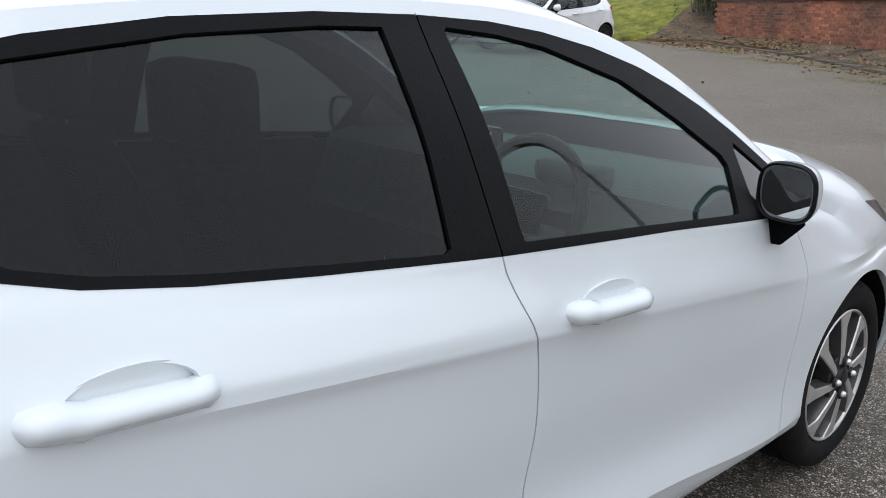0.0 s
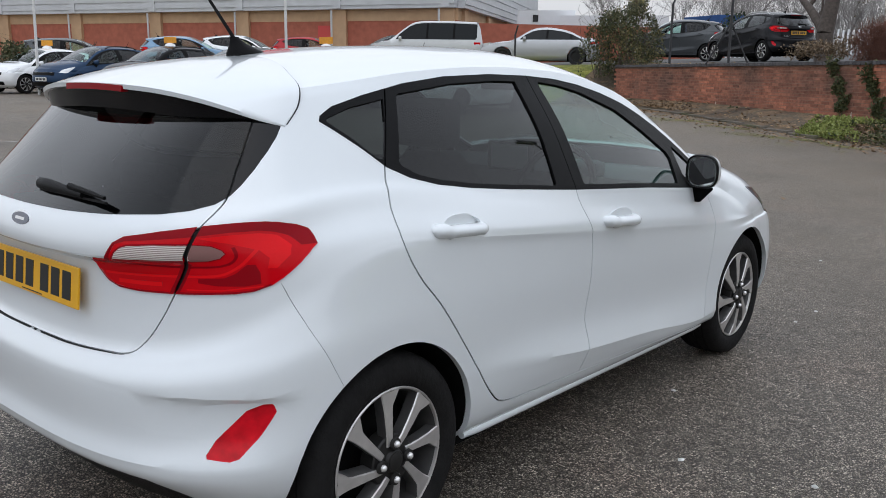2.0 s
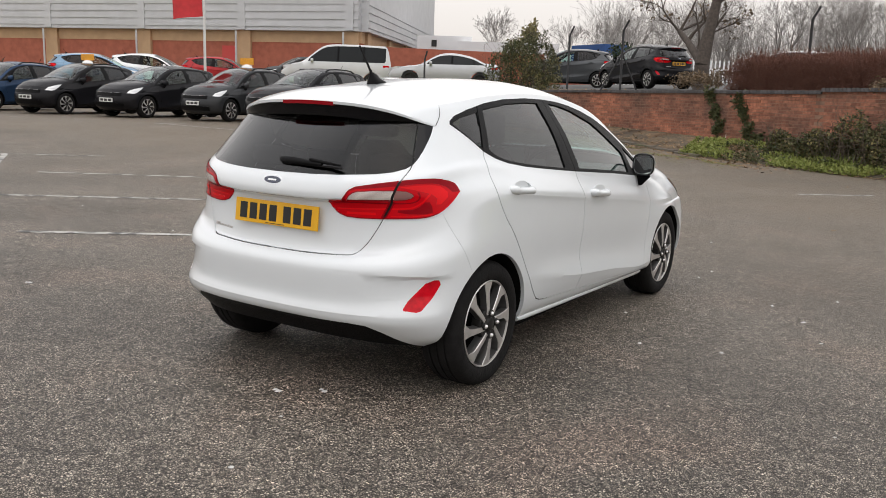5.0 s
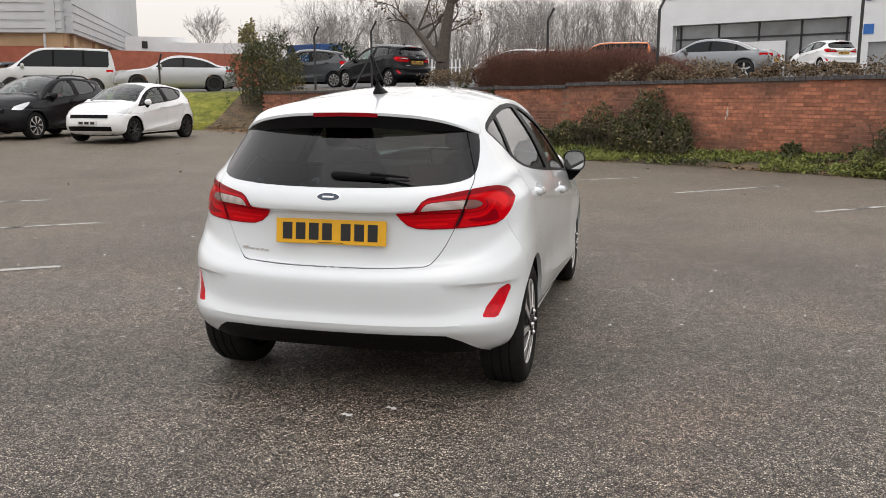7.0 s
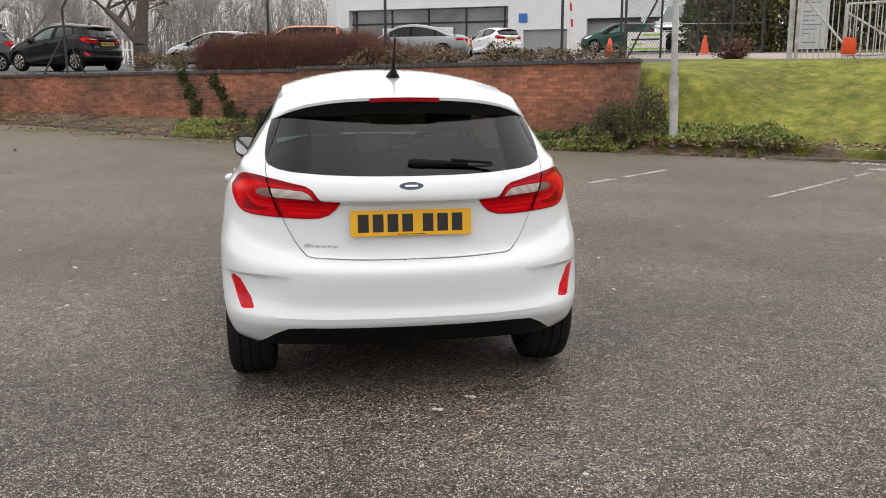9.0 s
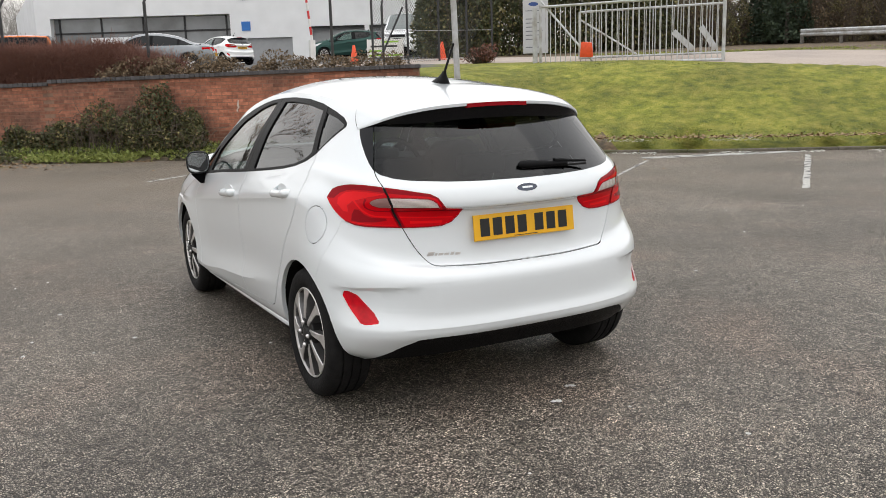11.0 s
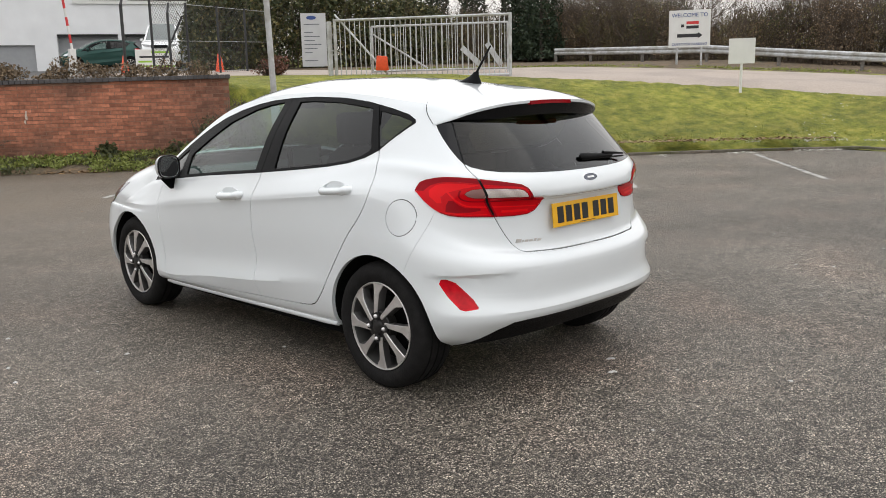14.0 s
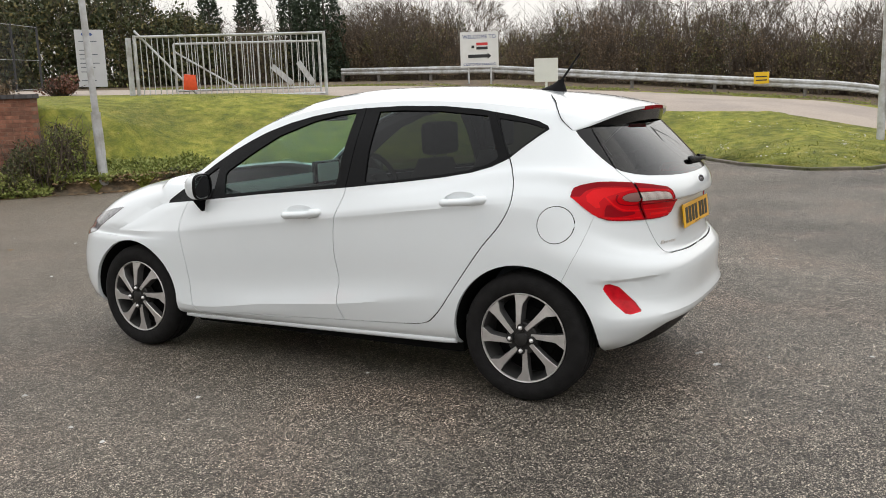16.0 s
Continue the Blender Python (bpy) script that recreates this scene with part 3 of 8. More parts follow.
def body_half():
    """The right half of the body as one fine sheet."""
    rows = [r.at for r in ROWS_BODY] + [roof_row(k) for k in (0.06, 0.18, 0.36, 0.6, 0.8, 1.0)]
    us = [i / 26 for i in range(26)] + [1 + i / 96 for i in range(96)] + [2 + i / 18 for i in range(19)]
    base = [[f(u) for u in us] for f in rows]
    lines = []
    for k in range(len(base) - 1):
        p0 = base[max(k - 1, 0)] if k not in SHARP_ROWS else base[k]
        p3 = base[min(k + 2, len(base) - 1)] if k + 1 not in SHARP_ROWS else base[k + 1]
        p1, p2 = base[k], base[k + 1]
        n = 5 if k < len(ROWS_BODY) - 1 else 4
        for s in range(n):
            t = s / n
            row = []
            for a, b, c, d in zip(p0, p1, p2, p3):
                m1, m2 = (c - a) * 0.5, (d - b) * 0.5
                if a is b:
                    m1 = (c - b)
                if d is c:
                    m2 = (c - b)
                ln = (c - b).length
                m1 = m1 * min(1.0, 1.3 * ln / max(m1.length, 1e-6))
                m2 = m2 * min(1.0, 1.3 * ln / max(m2.length, 1e-6))
                row.append((2 * t**3 - 3 * t**2 + 1) * b + (t**3 - 2 * t**2 + t) * m1 + (3 * t**2 - 2 * t**3) * c + (t**3 - t**2) * m2)
            lines.append(row)
    lines.append(base[-1])
    bm = bmesh.new()
    vs = [[bm.verts.new(p) for p in row] for row in lines]
    for i in range(len(vs) - 1):
        for j in range(len(us) - 1):
            bm.faces.new((vs[i][j], vs[i][j + 1], vs[i + 1][j + 1], vs[i + 1][j]))
    bmesh.ops.remove_doubles(bm, verts=bm.verts, dist=1e-4)
    bmesh.ops.dissolve_degenerate(bm, dist=1e-5, edges=bm.edges)
    return bm


def inside(poly, a, b):
    hit = False
    for (x0, y0), (x1, y1) in zip(poly, poly[1:] + poly[:1]):
        if (y0 > b) != (y1 > b) and a < (x1 - x0) * (b - y0) / (y1 - y0) + x0:
            hit = not hit
    return hit


VIEW = {"side": (1, 2, 0), "rear": (0, 2, 1), "top": (0, 1, 2)}


def cut(bm, layer, poly, view, value, test, only=None):
    """Cuts the sheet along a closed outline seen from one side, and marks the faces within it."""
    ia, ib, ic = VIEW[view]
    a0, a1 = min(p[0] for p in poly) - 0.001, max(p[0] for p in poly) + 0.001
    b0, b1 = min(p[1] for p in poly) - 0.001, max(p[1] for p in poly) + 0.001

    def near(f, lo_a, hi_a, lo_b, hi_b):
        va, vb = [v.co[ia] for v in f.verts], [v.co[ib] for v in f.verts]
        return max(va) >= lo_a and min(va) <= hi_a and max(vb) >= lo_b and min(vb) <= hi_b

    area = {f for f in bm.faces if near(f, a0, a1, b0, b1) and test(f.calc_center_median(), f.normal)}
    for (pa, pb), (qa, qb) in zip(poly, poly[1:] + poly[:1]):
        some = [f for f in area if near(f, min(pa, qa) - 1e-4, max(pa, qa) + 1e-4, min(pb, qb) - 1e-4, max(pb, qb) + 1e-4)]
        if not some or math.hypot(qa - pa, qb - pb) < 1e-6:
            continue
        co, no = Vector((0, 0, 0)), Vector((0, 0, 0))
        co[ia], co[ib] = pa, pb
        no[ia], no[ib] = -(qb - pb), qa - pa
        geom = some + list({e for f in some for e in f.edges}) + list({v for f in some for v in f.verts})
        area -= set(some)
        r = bmesh.ops.bisect_plane(bm, geom=geom, dist=2e-5, plane_co=co, plane_no=no.normalized())
        area |= {g for g in r["geom"] if isinstance(g, bmesh.types.BMFace)}
    for f in area:
        c = f.calc_center_median()
        if inside(poly, c[ia], c[ib]) and (only is None or f[layer] in only):
            f[layer] = value


def strip(line, half):
    """A thin closed outline round a line."""
    left, right = [], []
    for k, (a, b) in enumerate(line):
        p, q = line[max(k - 1, 0)], line[min(k + 1, len(line) - 1)]
        d = math.hypot(q[0] - p[0], q[1] - p[1])
        na, nb = -(q[1] - p[1]) / d * half, (q[0] - p[0]) / d * half
        left.append((a + na, b + nb))
        right.append((a - na, b - nb))
    return left + right[::-1]


def curve(points, n=6):
    """A smooth open line through a few points."""
    out = []
    for k in range(len(points) - 1):
        p0, p1, p2, p3 = points[max(k - 1, 0)], points[k], points[k + 1], points[min(k + 2, len(points) - 1)]
        for s in range(n):
            t = s / n
            out.append(tuple(0.5 * (2 * b + (c - a) * t + (2 * a - 5 * b + 4 * c - d) * t * t + (3 * b - a - 3 * c + d) * t**3) for a, b, c, d in zip(p0, p1, p2, p3)))
    return out + [points[-1]]


def arch(y0, r, z0=0.298):
    return [(y0 + r + 0.005, 0.1)] + [(y0 + r * math.cos(a), z0 + r * math.sin(a)) for a in [math.pi * k / 40 for k in range(41)]] + [(y0 - r + 0.01, 0.1)]


# outlines of doors, windows and lamps, from the side (y, z) and from behind (x, z)
DLO_TOP = [(2.225, 0.883), (2.135, 0.945), (2.026, 1.018), (1.919, 1.09), (1.811, 1.156), (1.698, 1.212), (1.59, 1.258), (1.446, 1.304), (1.30, 1.337), (1.153, 1.358), (0.97, 1.370), (0.75, 1.375), (0.5, 1.367), (0.3, 1.346), (0.12, 1.313), (0.0, 1.285), (-0.05, 1.262)]
DLO_LOW = [(-0.06, 1.247), (-0.02, 1.219), (0.05, 1.165), (0.105, 1.118), (0.18, 1.083), (0.28, 1.056), (0.42, 1.034), (0.6, 1.014), (0.96, 0.980), (1.5, 0.937), (1.95, 0.893), (2.225, 0.868)]
DLO = DLO_TOP + DLO_LOW
P_FRONT_GLASS = [(1.775, 0.940), (1.812, 1.03), (1.80, 1.053), (1.662, 1.141), (1.495, 1.237), (1.286, 1.309), (1.16, 1.334), (1.035, 1.348), (1.025, 1.342), (1.022, 1.000), (1.027, 0.993), (1.36, 0.966), (1.765, 0.929)]
P_REAR_GLASS = [(0.880, 1.350), (0.75, 1.353), (0.518, 1.344), (0.262, 1.316), (0.252, 1.308), (0.160, 1.128), (0.167, 1.116), (0.213, 1.090), (0.3, 1.067), (0.435, 1.046), (0.6, 1.028), (0.842, 1.004), (0.855, 1.010), (0.870, 1.15)]
P_QUARTER = [(0.196, 1.302), (0.06, 1.281), (-0.030, 1.255), (-0.038, 1.246), (0.015, 1.205), (0.085, 1.143), (0.104, 1.136), (0.122, 1.152)]
P_CORNER = [(2.115, 0.922), (1.97, 1.018), (1.89, 1.07), (1.878, 1.06), (1.862, 0.955), (1.875, 0.945)]
GAP_B = curve([(0.972, 1.372), (0.962, 1.20), (0.961, 0.99), (0.972, 0.925), (1.005, 0.84), (1.022, 0.76), (1.025, 0.644), (1.01, 0.54), (1.008, 0.50), (1.019, 0.42), (1.006, 0.349), (0.990, 0.302)])
GAP_R = curve([(0.222, 1.333), (0.14, 1.19), (0.096, 1.11), (0.055, 1.023), (0.047, 0.926), (0.100, 0.824), (0.192, 0.717), (0.319, 0.548), (0.414, 0.417), (0.475, 0.352), (0.515, 0.331), (0.565, 0.321), (0.64, 0.316)])
GAP_F = curve([(2.045, 0.885), (2.083, 0.80), (2.088, 0.716), (2.063, 0.59), (2.04, 0.445), (2.028, 0.34), (2.012, 0.284), (1.98, 0.264)])
GAP_SILL = curve([(0.64, 0.316), (0.990, 0.302), (1.5, 0.282), (1.98, 0.264)])
GAP_QUARTER = curve([(-0.318, 0.866), (-0.279, 0.752), (-0.236, 0.658), (-0.202, 0.588)])


P_LAMP_REAR = [(0.769, 0.956), (0.757, 0.974), (0.743, 0.993), (0.728, 1.006), (0.712, 1.014), (0.698, 1.017), (0.665, 1.016), (0.611, 1.008), (0.523, 0.992), (0.442, 0.976), (0.414, 0.960), (0.393, 0.930), (0.380, 0.914), (0.34, 0.908), (0.297, 0.905), (0.316, 0.876), (0.346, 0.850), (0.386, 0.837), (0.45, 0.834), (0.535, 0.836), (0.625, 0.840), (0.675, 0.843), (0.707, 0.849), (0.732, 0.863), (0.746, 0.880), (0.756, 0.898), (0.764, 0.918), (0.768, 0.938)]
P_REAR_GLASS_R = [(-0.01, 1.31), (0.40, 1.31), (0.53, 1.295), (0.563, 1.252), (0.588, 1.238), (0.598, 1.21), (0.606, 1.178), (0.613, 1.135), (0.615, 1.10), (0.612, 1.075), (0.598, 1.056), (0.56, 1.041), (0.50, 1.031), (0.35, 1.021), (0.2, 1.016), (-0.01, 1.014)]
GAP_HATCH = curve([(0.530, 1.285), (0.551, 1.226), (0.585, 1.135), (0.607, 1.08), (0.612, 1.045), (0.606, 1.01), (0.585, 0.935), (0.558, 0.865), (0.505, 0.755), (0.462, 0.695), (0.43, 0.674), (0.36, 0.668), (0.2, 0.661), (-0.005, 0.659)])
P_STRIP = [(0.525, 1.30), (0.62, 1.30), (0.62, 1.08), (0.609, 1.08), (0.587, 1.137), (0.553, 1.228)]
P_DIFFUSER = [(-0.01, 0.370), (0.45, 0.374), (0.53, 0.369), (0.59, 0.335), (0.65, 0.286), (0.70, 0.243), (0.70, 0.15), (-0.01, 0.15)]
P_REFLECTOR = [(0.778, 0.577), (0.765, 0.578), (0.738, 0.563), (0.69, 0.49), (0.679, 0.455), (0.683, 0.447), (0.728, 0.440), (0.742, 0.446), (0.762, 0.494), (0.783, 0.556)]
P_CLEAR = [(0.406, 0.919), (0.418, 0.936), (0.433, 0.949), (0.453, 0.956), (0.52, 0.963), (0.59, 0.965), (0.63, 0.961), (0.648, 0.951), (0.654, 0.943), (0.646, 0.933), (0.625, 0.926), (0.57, 0.925), (0.484, 0.922)]
# lit and shaded areas of the lens, put in as brighter and darker red
P_LAMP_LIT = [(0.607, 0.980), (0.66, 0.988), (0.695, 0.990), (0.716, 0.983), (0.742, 0.957), (0.748, 0.935), (0.735, 0.905), (0.722, 0.905), (0.722, 0.93), (0.705, 0.948), (0.68, 0.958), (0.655, 0.968), (0.63, 0.974)]
P_LAMP_SHADE = [(0.652, 0.882), (0.672, 0.893), (0.690, 0.915), (0.703, 0.915), (0.712, 0.895), (0.716, 0.868), (0.69, 0.862), (0.64, 0.862), (0.60, 0.868), (0.60, 0.878)]
GUIDES = [(curve([(0.34, 0.873), (0.42, 0.876), (0.525, 0.881), (0.613, 0.885), (0.651, 0.891), (0.679, 0.912), (0.694, 0.936), (0.70, 0.950)]), 0.0032), ([(0.385, 0.856), (0.45, 0.857), (0.515, 0.859)], 0.0055), ([(0.575, 0.850), (0.65, 0.851), (0.72, 0.862)], 0.0018)]
LAMP_RIM = [(0.772, 0.957), (0.745, 0.997), (0.712, 1.020), (0.665, 1.022), (0.611, 1.014), (0.523, 0.998), (0.440, 0.982), (0.408, 0.964), (0.388, 0.932), (0.376, 0.912), (0.395, 0.912), (0.404, 0.93), (0.42, 0.956), (0.445, 0.965), (0.515, 0.973), (0.595, 0.983), (0.66, 0.994), (0.695, 0.996), (0.712, 0.991), (0.73, 0.979), (0.753, 0.956)]
# the last, broad line puts the gap's dark reflection into colour
LAMP_EDGES = [(curve([(0.297, 0.905), (0.34, 0.902), (0.40, 0.908), (0.60, 0.908), (0.655, 0.915), (0.672, 0.935), (0.665, 0.958)]), 0.0028), (curve([(0.316, 0.876), (0.346, 0.851), (0.386, 0.838), (0.45, 0.835), (0.535, 0.837), (0.625, 0.841), (0.675, 0.844), (0.707, 0.850), (0.732, 0.864)]), 0.0042), (curve([(0.579, 0.920), (0.568, 0.890), (0.556, 0.862), (0.545, 0.838)]), 0.011)]
P_HEAD = [(2.60, 0.834), (2.72, 0.818), (2.86, 0.784), (2.98, 0.744), (3.06, 0.67), (2.94, 0.655), (2.848, 0.679), (2.772, 0.728), (2.69, 0.775)]
BODY, DOOR_F, DOOR_R, FRAME, G_FRONT, G_REAR, G_QUARTER, G_CORNER, GAP, HOLE, LAMP, G_BACK, HATCH, DIFFUSER, REFLECTOR, LAMP_IN, ROOF, SPOILER, SILL, G_SCREEN, FUEL, UNDER, HEADLAMP, LAMP_BRIGHT, LAMP_DARK = range(25)


def bumper_recess(bm):
    """A hooded recess round the bumper's reflector, with a crisp upper edge."""
    lay = bm.faces.layers.int.new("edge")
    for z in (0.604, 0.590):
        cut(bm, lay, [(0.44, z + 0.004), (0.86, z - 0.010), (0.86, z - 0.1), (0.44, z - 0.1)], "rear", 0, lambda c, n: c.y < -0.25)
    bm.normal_update()
    for v in bm.verts:
        x, y, z = v.co
        if y > -0.28 or not 0.42 < z < 0.604:
            continue
        top = 0.604 - (x - 0.44) * 0.033
        f = min(1.0, max(0.0, (top - z) / 0.014)) * smoothstep(0.42, 0.60, z + 0.05)
        g = smoothstep(0.46, 0.68, x) * smoothstep(-0.30, -0.43, y)
        v.co -= Vector((x * 0.55, y + 0.25, 0)).normalized() * 0.017 * f * g


def build_body():
    bm = body_half()
    bumper_recess(bm)
    lay = bm.faces.layers.int.new("part")
    flank = lambda c, n: c.x > 0.42
    rear = lambda c, n: c.y < -0.05
    door = GAP_B[::-1]
    front_door = GAP_F + GAP_SILL[::-1][:12] + GAP_B[::-1] + DLO_TOP[9:0:-1]
    rear_door = GAP_B + GAP_SILL[5:0:-1] + GAP_R[::-1] + [(0.3, 1.345), (0.5, 1.365), (0.75, 1.372)]
    cut(bm, lay, front_door, "side", DOOR_F, flank)
    cut(bm, lay, rear_door, "side", DOOR_R, flank)
    screen = [(-0.01, 1.46), (0.36, 1.45), (0.50, 1.43), (0.545, 1.50), (0.60, 1.80), (0.665, 2.10), (0.66, 2.2), (0.50, 2.29), (0.25, 2.345), (-0.01, 2.36)]
    cut(bm, lay, screen, "top", G_SCREEN, lambda c, n: c.z > 0.97 and 1.35 < c.y < 2.45)
    # the roof behind this line carries the spoiler, a part of its own
    lid = [(-0.01, 0.105), (0.15, 0.095), (0.30, 0.045), (0.44, -0.03), (0.523, -0.082), (0.572, -0.145), (0.66, -0.20), (0.66, -0.5), (-0.01, -0.5)]
    cut(bm, lay, lid, "top", HOLE, lambda c, n: c.y < 0.2 and (c.z > 1.290 or (c.x > 0.50 and c.z > 1.262)) and (c.x < 0.5 or c.y < knots([(1.242, -0.166), (1.29, -0.112), (1.338, -0.078)], c.z) - 0.02))
    tail = [(-0.01, 1.40), (0.545, 1.40)] + GAP_HATCH
    cut(bm, lay, tail, "rear", HATCH, lambda c, n: c.y < -0.14 and c.z < 1.318, (BODY,))
    cut(bm, lay, DLO, "side", FRAME, lambda c, n: c.x > 0.42 and c.z < 1.40)
    cut(bm, lay, P_FRONT_GLASS, "side", G_FRONT, flank)
    cut(bm, lay, P_REAR_GLASS, "side", G_REAR, flank)
    cut(bm, lay, P_QUARTER, "side", G_QUARTER, flank)
    cut(bm, lay, P_CORNER, "side", G_CORNER, flank)
    cut(bm, lay, P_REAR_GLASS_R, "rear", G_BACK, lambda c, n: c.y < -0.12 and c.z < 1.316)
    cut(bm, lay, P_LAMP_REAR, "rear", LAMP, lambda c, n: -0.7 < c.y < -0.17)
    cut(bm, lay, P_CLEAR, "rear", LAMP_IN, lambda c, n: -0.7 < c.y < -0.17, (LAMP,))
    cut(bm, lay, [(0.586, 0.90), (0.67, 0.90), (0.67, 0.97), (0.595, 0.97)], "rear", SILL, lambda c, n: -0.7 < c.y < -0.17, (LAMP_IN,))
    tail_zone = lambda c, n: -0.7 < c.y < -0.17
    cut(bm, lay, P_LAMP_LIT, "rear", LAMP_BRIGHT, tail_zone, (LAMP,))
    cut(bm, lay, P_LAMP_SHADE, "rear", LAMP_DARK, tail_zone, (LAMP,))
    for line, half in GUIDES:
        cut(bm, lay, strip(line, half), "rear", LAMP_BRIGHT, tail_zone, (LAMP, LAMP_DARK))
    cut(bm, lay, LAMP_RIM, "rear", LAMP_DARK, tail_zone, (LAMP, LAMP_BRIGHT))
    for line, half in LAMP_EDGES:
        cut(bm, lay, strip(line, half), "rear", LAMP_DARK, tail_zone, (LAMP, LAMP_BRIGHT))
    cut(bm, lay, strip(P_CLEAR + P_CLEAR[:1], 0.0022), "rear", LAMP_DARK, tail_zone, (LAMP, LAMP_IN))
    cut(bm, lay, P_STRIP, "rear", UNDER, lambda c, n: c.y < -0.12 and c.z < 1.30, (G_BACK,))
    cut(bm, lay, P_HEAD, "side", HEADLAMP, lambda c, n: c.x > 0.45 and c.y > 2.4)
    cut(bm, lay, P_DIFFUSER, "rear", DIFFUSER, lambda c, n: c.y < -0.2)
    cut(bm, lay, P_REFLECTOR, "rear", REFLECTOR, lambda c, n: c.y < -0.3)
    for y, z in ((1.214, 0.846), (0.289, 0.930)):
        cut(bm, lay, [(y + 0.012 + 0.085 * math.cos(a), z + 0.011 - 0.001 * math.cos(a) + 0.029 * math.sin(a)) for a in [math.pi * k / 12 for k in range(24)]], "side", HOLE, flank)
    for line, half in ((GAP_B, 0.0019), (GAP_R, 0.0027), (GAP_F, 0.0017), (GAP_SILL, 0.0019)):
        cut(bm, lay, strip(line, half), "side", GAP, flank, None)
    cut(bm, lay, strip(GAP_QUARTER, 0.0006), "side", GAP, flank, (BODY,))
    cut(bm, lay, strip([p for p in GAP_HATCH if 0.83 < p[1] < 1.02], 0.0042), "rear", GAP, tail_zone, (LAMP, LAMP_IN, SILL, LAMP_DARK, LAMP_BRIGHT))
    cut(bm, lay, strip(GAP_HATCH[:-1] + [(-0.02, 0.66)], 0.0018), "rear", GAP, lambda c, n: c.y < -0.1 and c.z < 1.29)
    for y0 in (0.0, 2.493):
        cut(bm, lay, arch(y0, 0.352), "side", HOLE, flank)
    return bm, lay


def car_body(car):
    bm, lay = build_body()
    side = bm.faces.layers.int.new("side")
    lay = bm.faces.layers.int["part"]
    arches = []
    for e in bm.edges:
        fs = e.link_faces
        if len(fs) == 2 and (fs[0][lay] == HOLE) != (fs[1][lay] == HOLE) and e.verts[0].co.z < 0.8:
            arches.append((e.verts[0].co.copy(), e.verts[1].co.copy()))
    bmesh.ops.delete(bm, geom=[f for f in bm.faces if f[lay] == HOLE], context="FACES")
    for f in bm.faces:
        f.smooth = True
    # the left half is the right one mirrored
    r = bmesh.ops.duplicate(bm, geom=list(bm.verts) + list(bm.edges) + list(bm.faces))
    for f in (g for g in r["geom"] if isinstance(g, bmesh.types.BMFace)):
        f[side] = 1
    bmesh.ops.transform(bm, matrix=Matrix.Diagonal((-1, 1, 1, 1)), verts=[g for g in r["geom"] if isinstance(g, bmesh.types.BMVert)])
    bmesh.ops.remove_doubles(bm, verts=[v for v in bm.verts if abs(v.co.x) < 1e-3], dist=2e-3)
    lay, side = bm.faces.layers.int["part"], bm.faces.layers.int["side"]
    # the fuel flap is on the left alone
    ring = [(-0.166 + 0.081 * math.cos(a), 0.836 + 0.081 * math.sin(a)) for a in [math.pi * k / 24 for k in range(48)]]
    left = lambda c, n: c.x < -0.5
    cut(bm, lay, ring, "side", FUEL, left)
    cut(bm, lay, strip(ring + ring[:1], 0.0018), "side", GAP, left)
    bmesh.ops.recalc_face_normals(bm, faces=bm.faces)
    if sum(f.normal.z for f in bm.faces if f.calc_center_median().z > 1.42) < 0:
        bmesh.ops.reverse_faces(bm, faces=bm.faces)
    bm.normal_update()
    normal = {v: v.normal.copy() for v in bm.verts}

    def take(name, values, mat, parent=None, label="", sides=(0, 1), push=0.0, thick=0.0, test=None):
        faces = [f for f in bm.faces if f[lay] in values and f[side] in sides and (test is None or test(f.calc_center_median()))]
        if not faces:
            return None
        out, made = bmesh.new(), {}
        for f in faces:
            for v in f.verts:
                if v not in made:
                    made[v] = out.verts.new(v.co + normal[v] * push)
            out.faces.new([made[v] for v in f.verts])
        if thick:
            rim = [e for e in out.edges if len(e.link_faces) == 1]
            inner = {}
            back = {w: v for v, w in made.items()}
            for e in rim:
                q = []
                for w in e.verts:
                    if w not in inner:
                        inner[w] = out.verts.new(w.co - normal[back[w]] * thick)
                    q.append(w)
                try:
                    out.faces.new((q[0], q[1], inner[q[1]], inner[q[0]]))
                except ValueError:
                    pass
        ob = part(name, out, mat, parent or car, label, "keep")
        ob.data.set_sharp_from_angle(angle=radians(22))
        return ob

    take("body_shell", {BODY}, CAR_WHITE, label="white painted body shell", thick=0.012)
    take("tailgate", {HATCH}, CAR_WHITE, thick=0.012)
    for n in (0, 1):
        d = take("front_door", {DOOR_F}, CAR_WHITE, sides=(n,), thick=0.01)
        take("window_pane", {G_FRONT}, GLASS_FRONT, d, "green tinted front door glass", sides=(n,), push=-0.006)
        d = take("rear_door", {DOOR_R}, CAR_WHITE, sides=(n,), thick=0.01)
        take("window_pane", {G_REAR}, GLASS_DARK, d, "dark privacy rear door glass", sides=(n,), push=-0.006)
        take("quarter_window", {G_QUARTER}, GLASS_DARK, label="dark privacy quarter glass", sides=(n,), push=-0.004)
        take("corner_window", {G_CORNER}, GLASS_DARK, label="small dark corner glass by the mirror", sides=(n,), push=-0.004)
        take("window_frame", {FRAME}, BLACK_TRIM, label="black window surround and pillar trim", sides=(n,), thick=0.012, push=0.001)
        take("tail_lamp", {LAMP}, TAIL_RED, label="glossy red wraparound tail lamp", sides=(n,), push=0.004, thick=0.02)
        lamp = car.children[-1]
        take("light_guide", {LAMP_BRIGHT}, TAIL_BRIGHT, lamp, "bright red light guides and a lens area painted as lit", sides=(n,), push=0.005)
        take("reversing_lens", {LAMP_IN}, LAMP_CLEAR, lamp, "clear reversing and indicator lens", sides=(n,), push=0.0045)
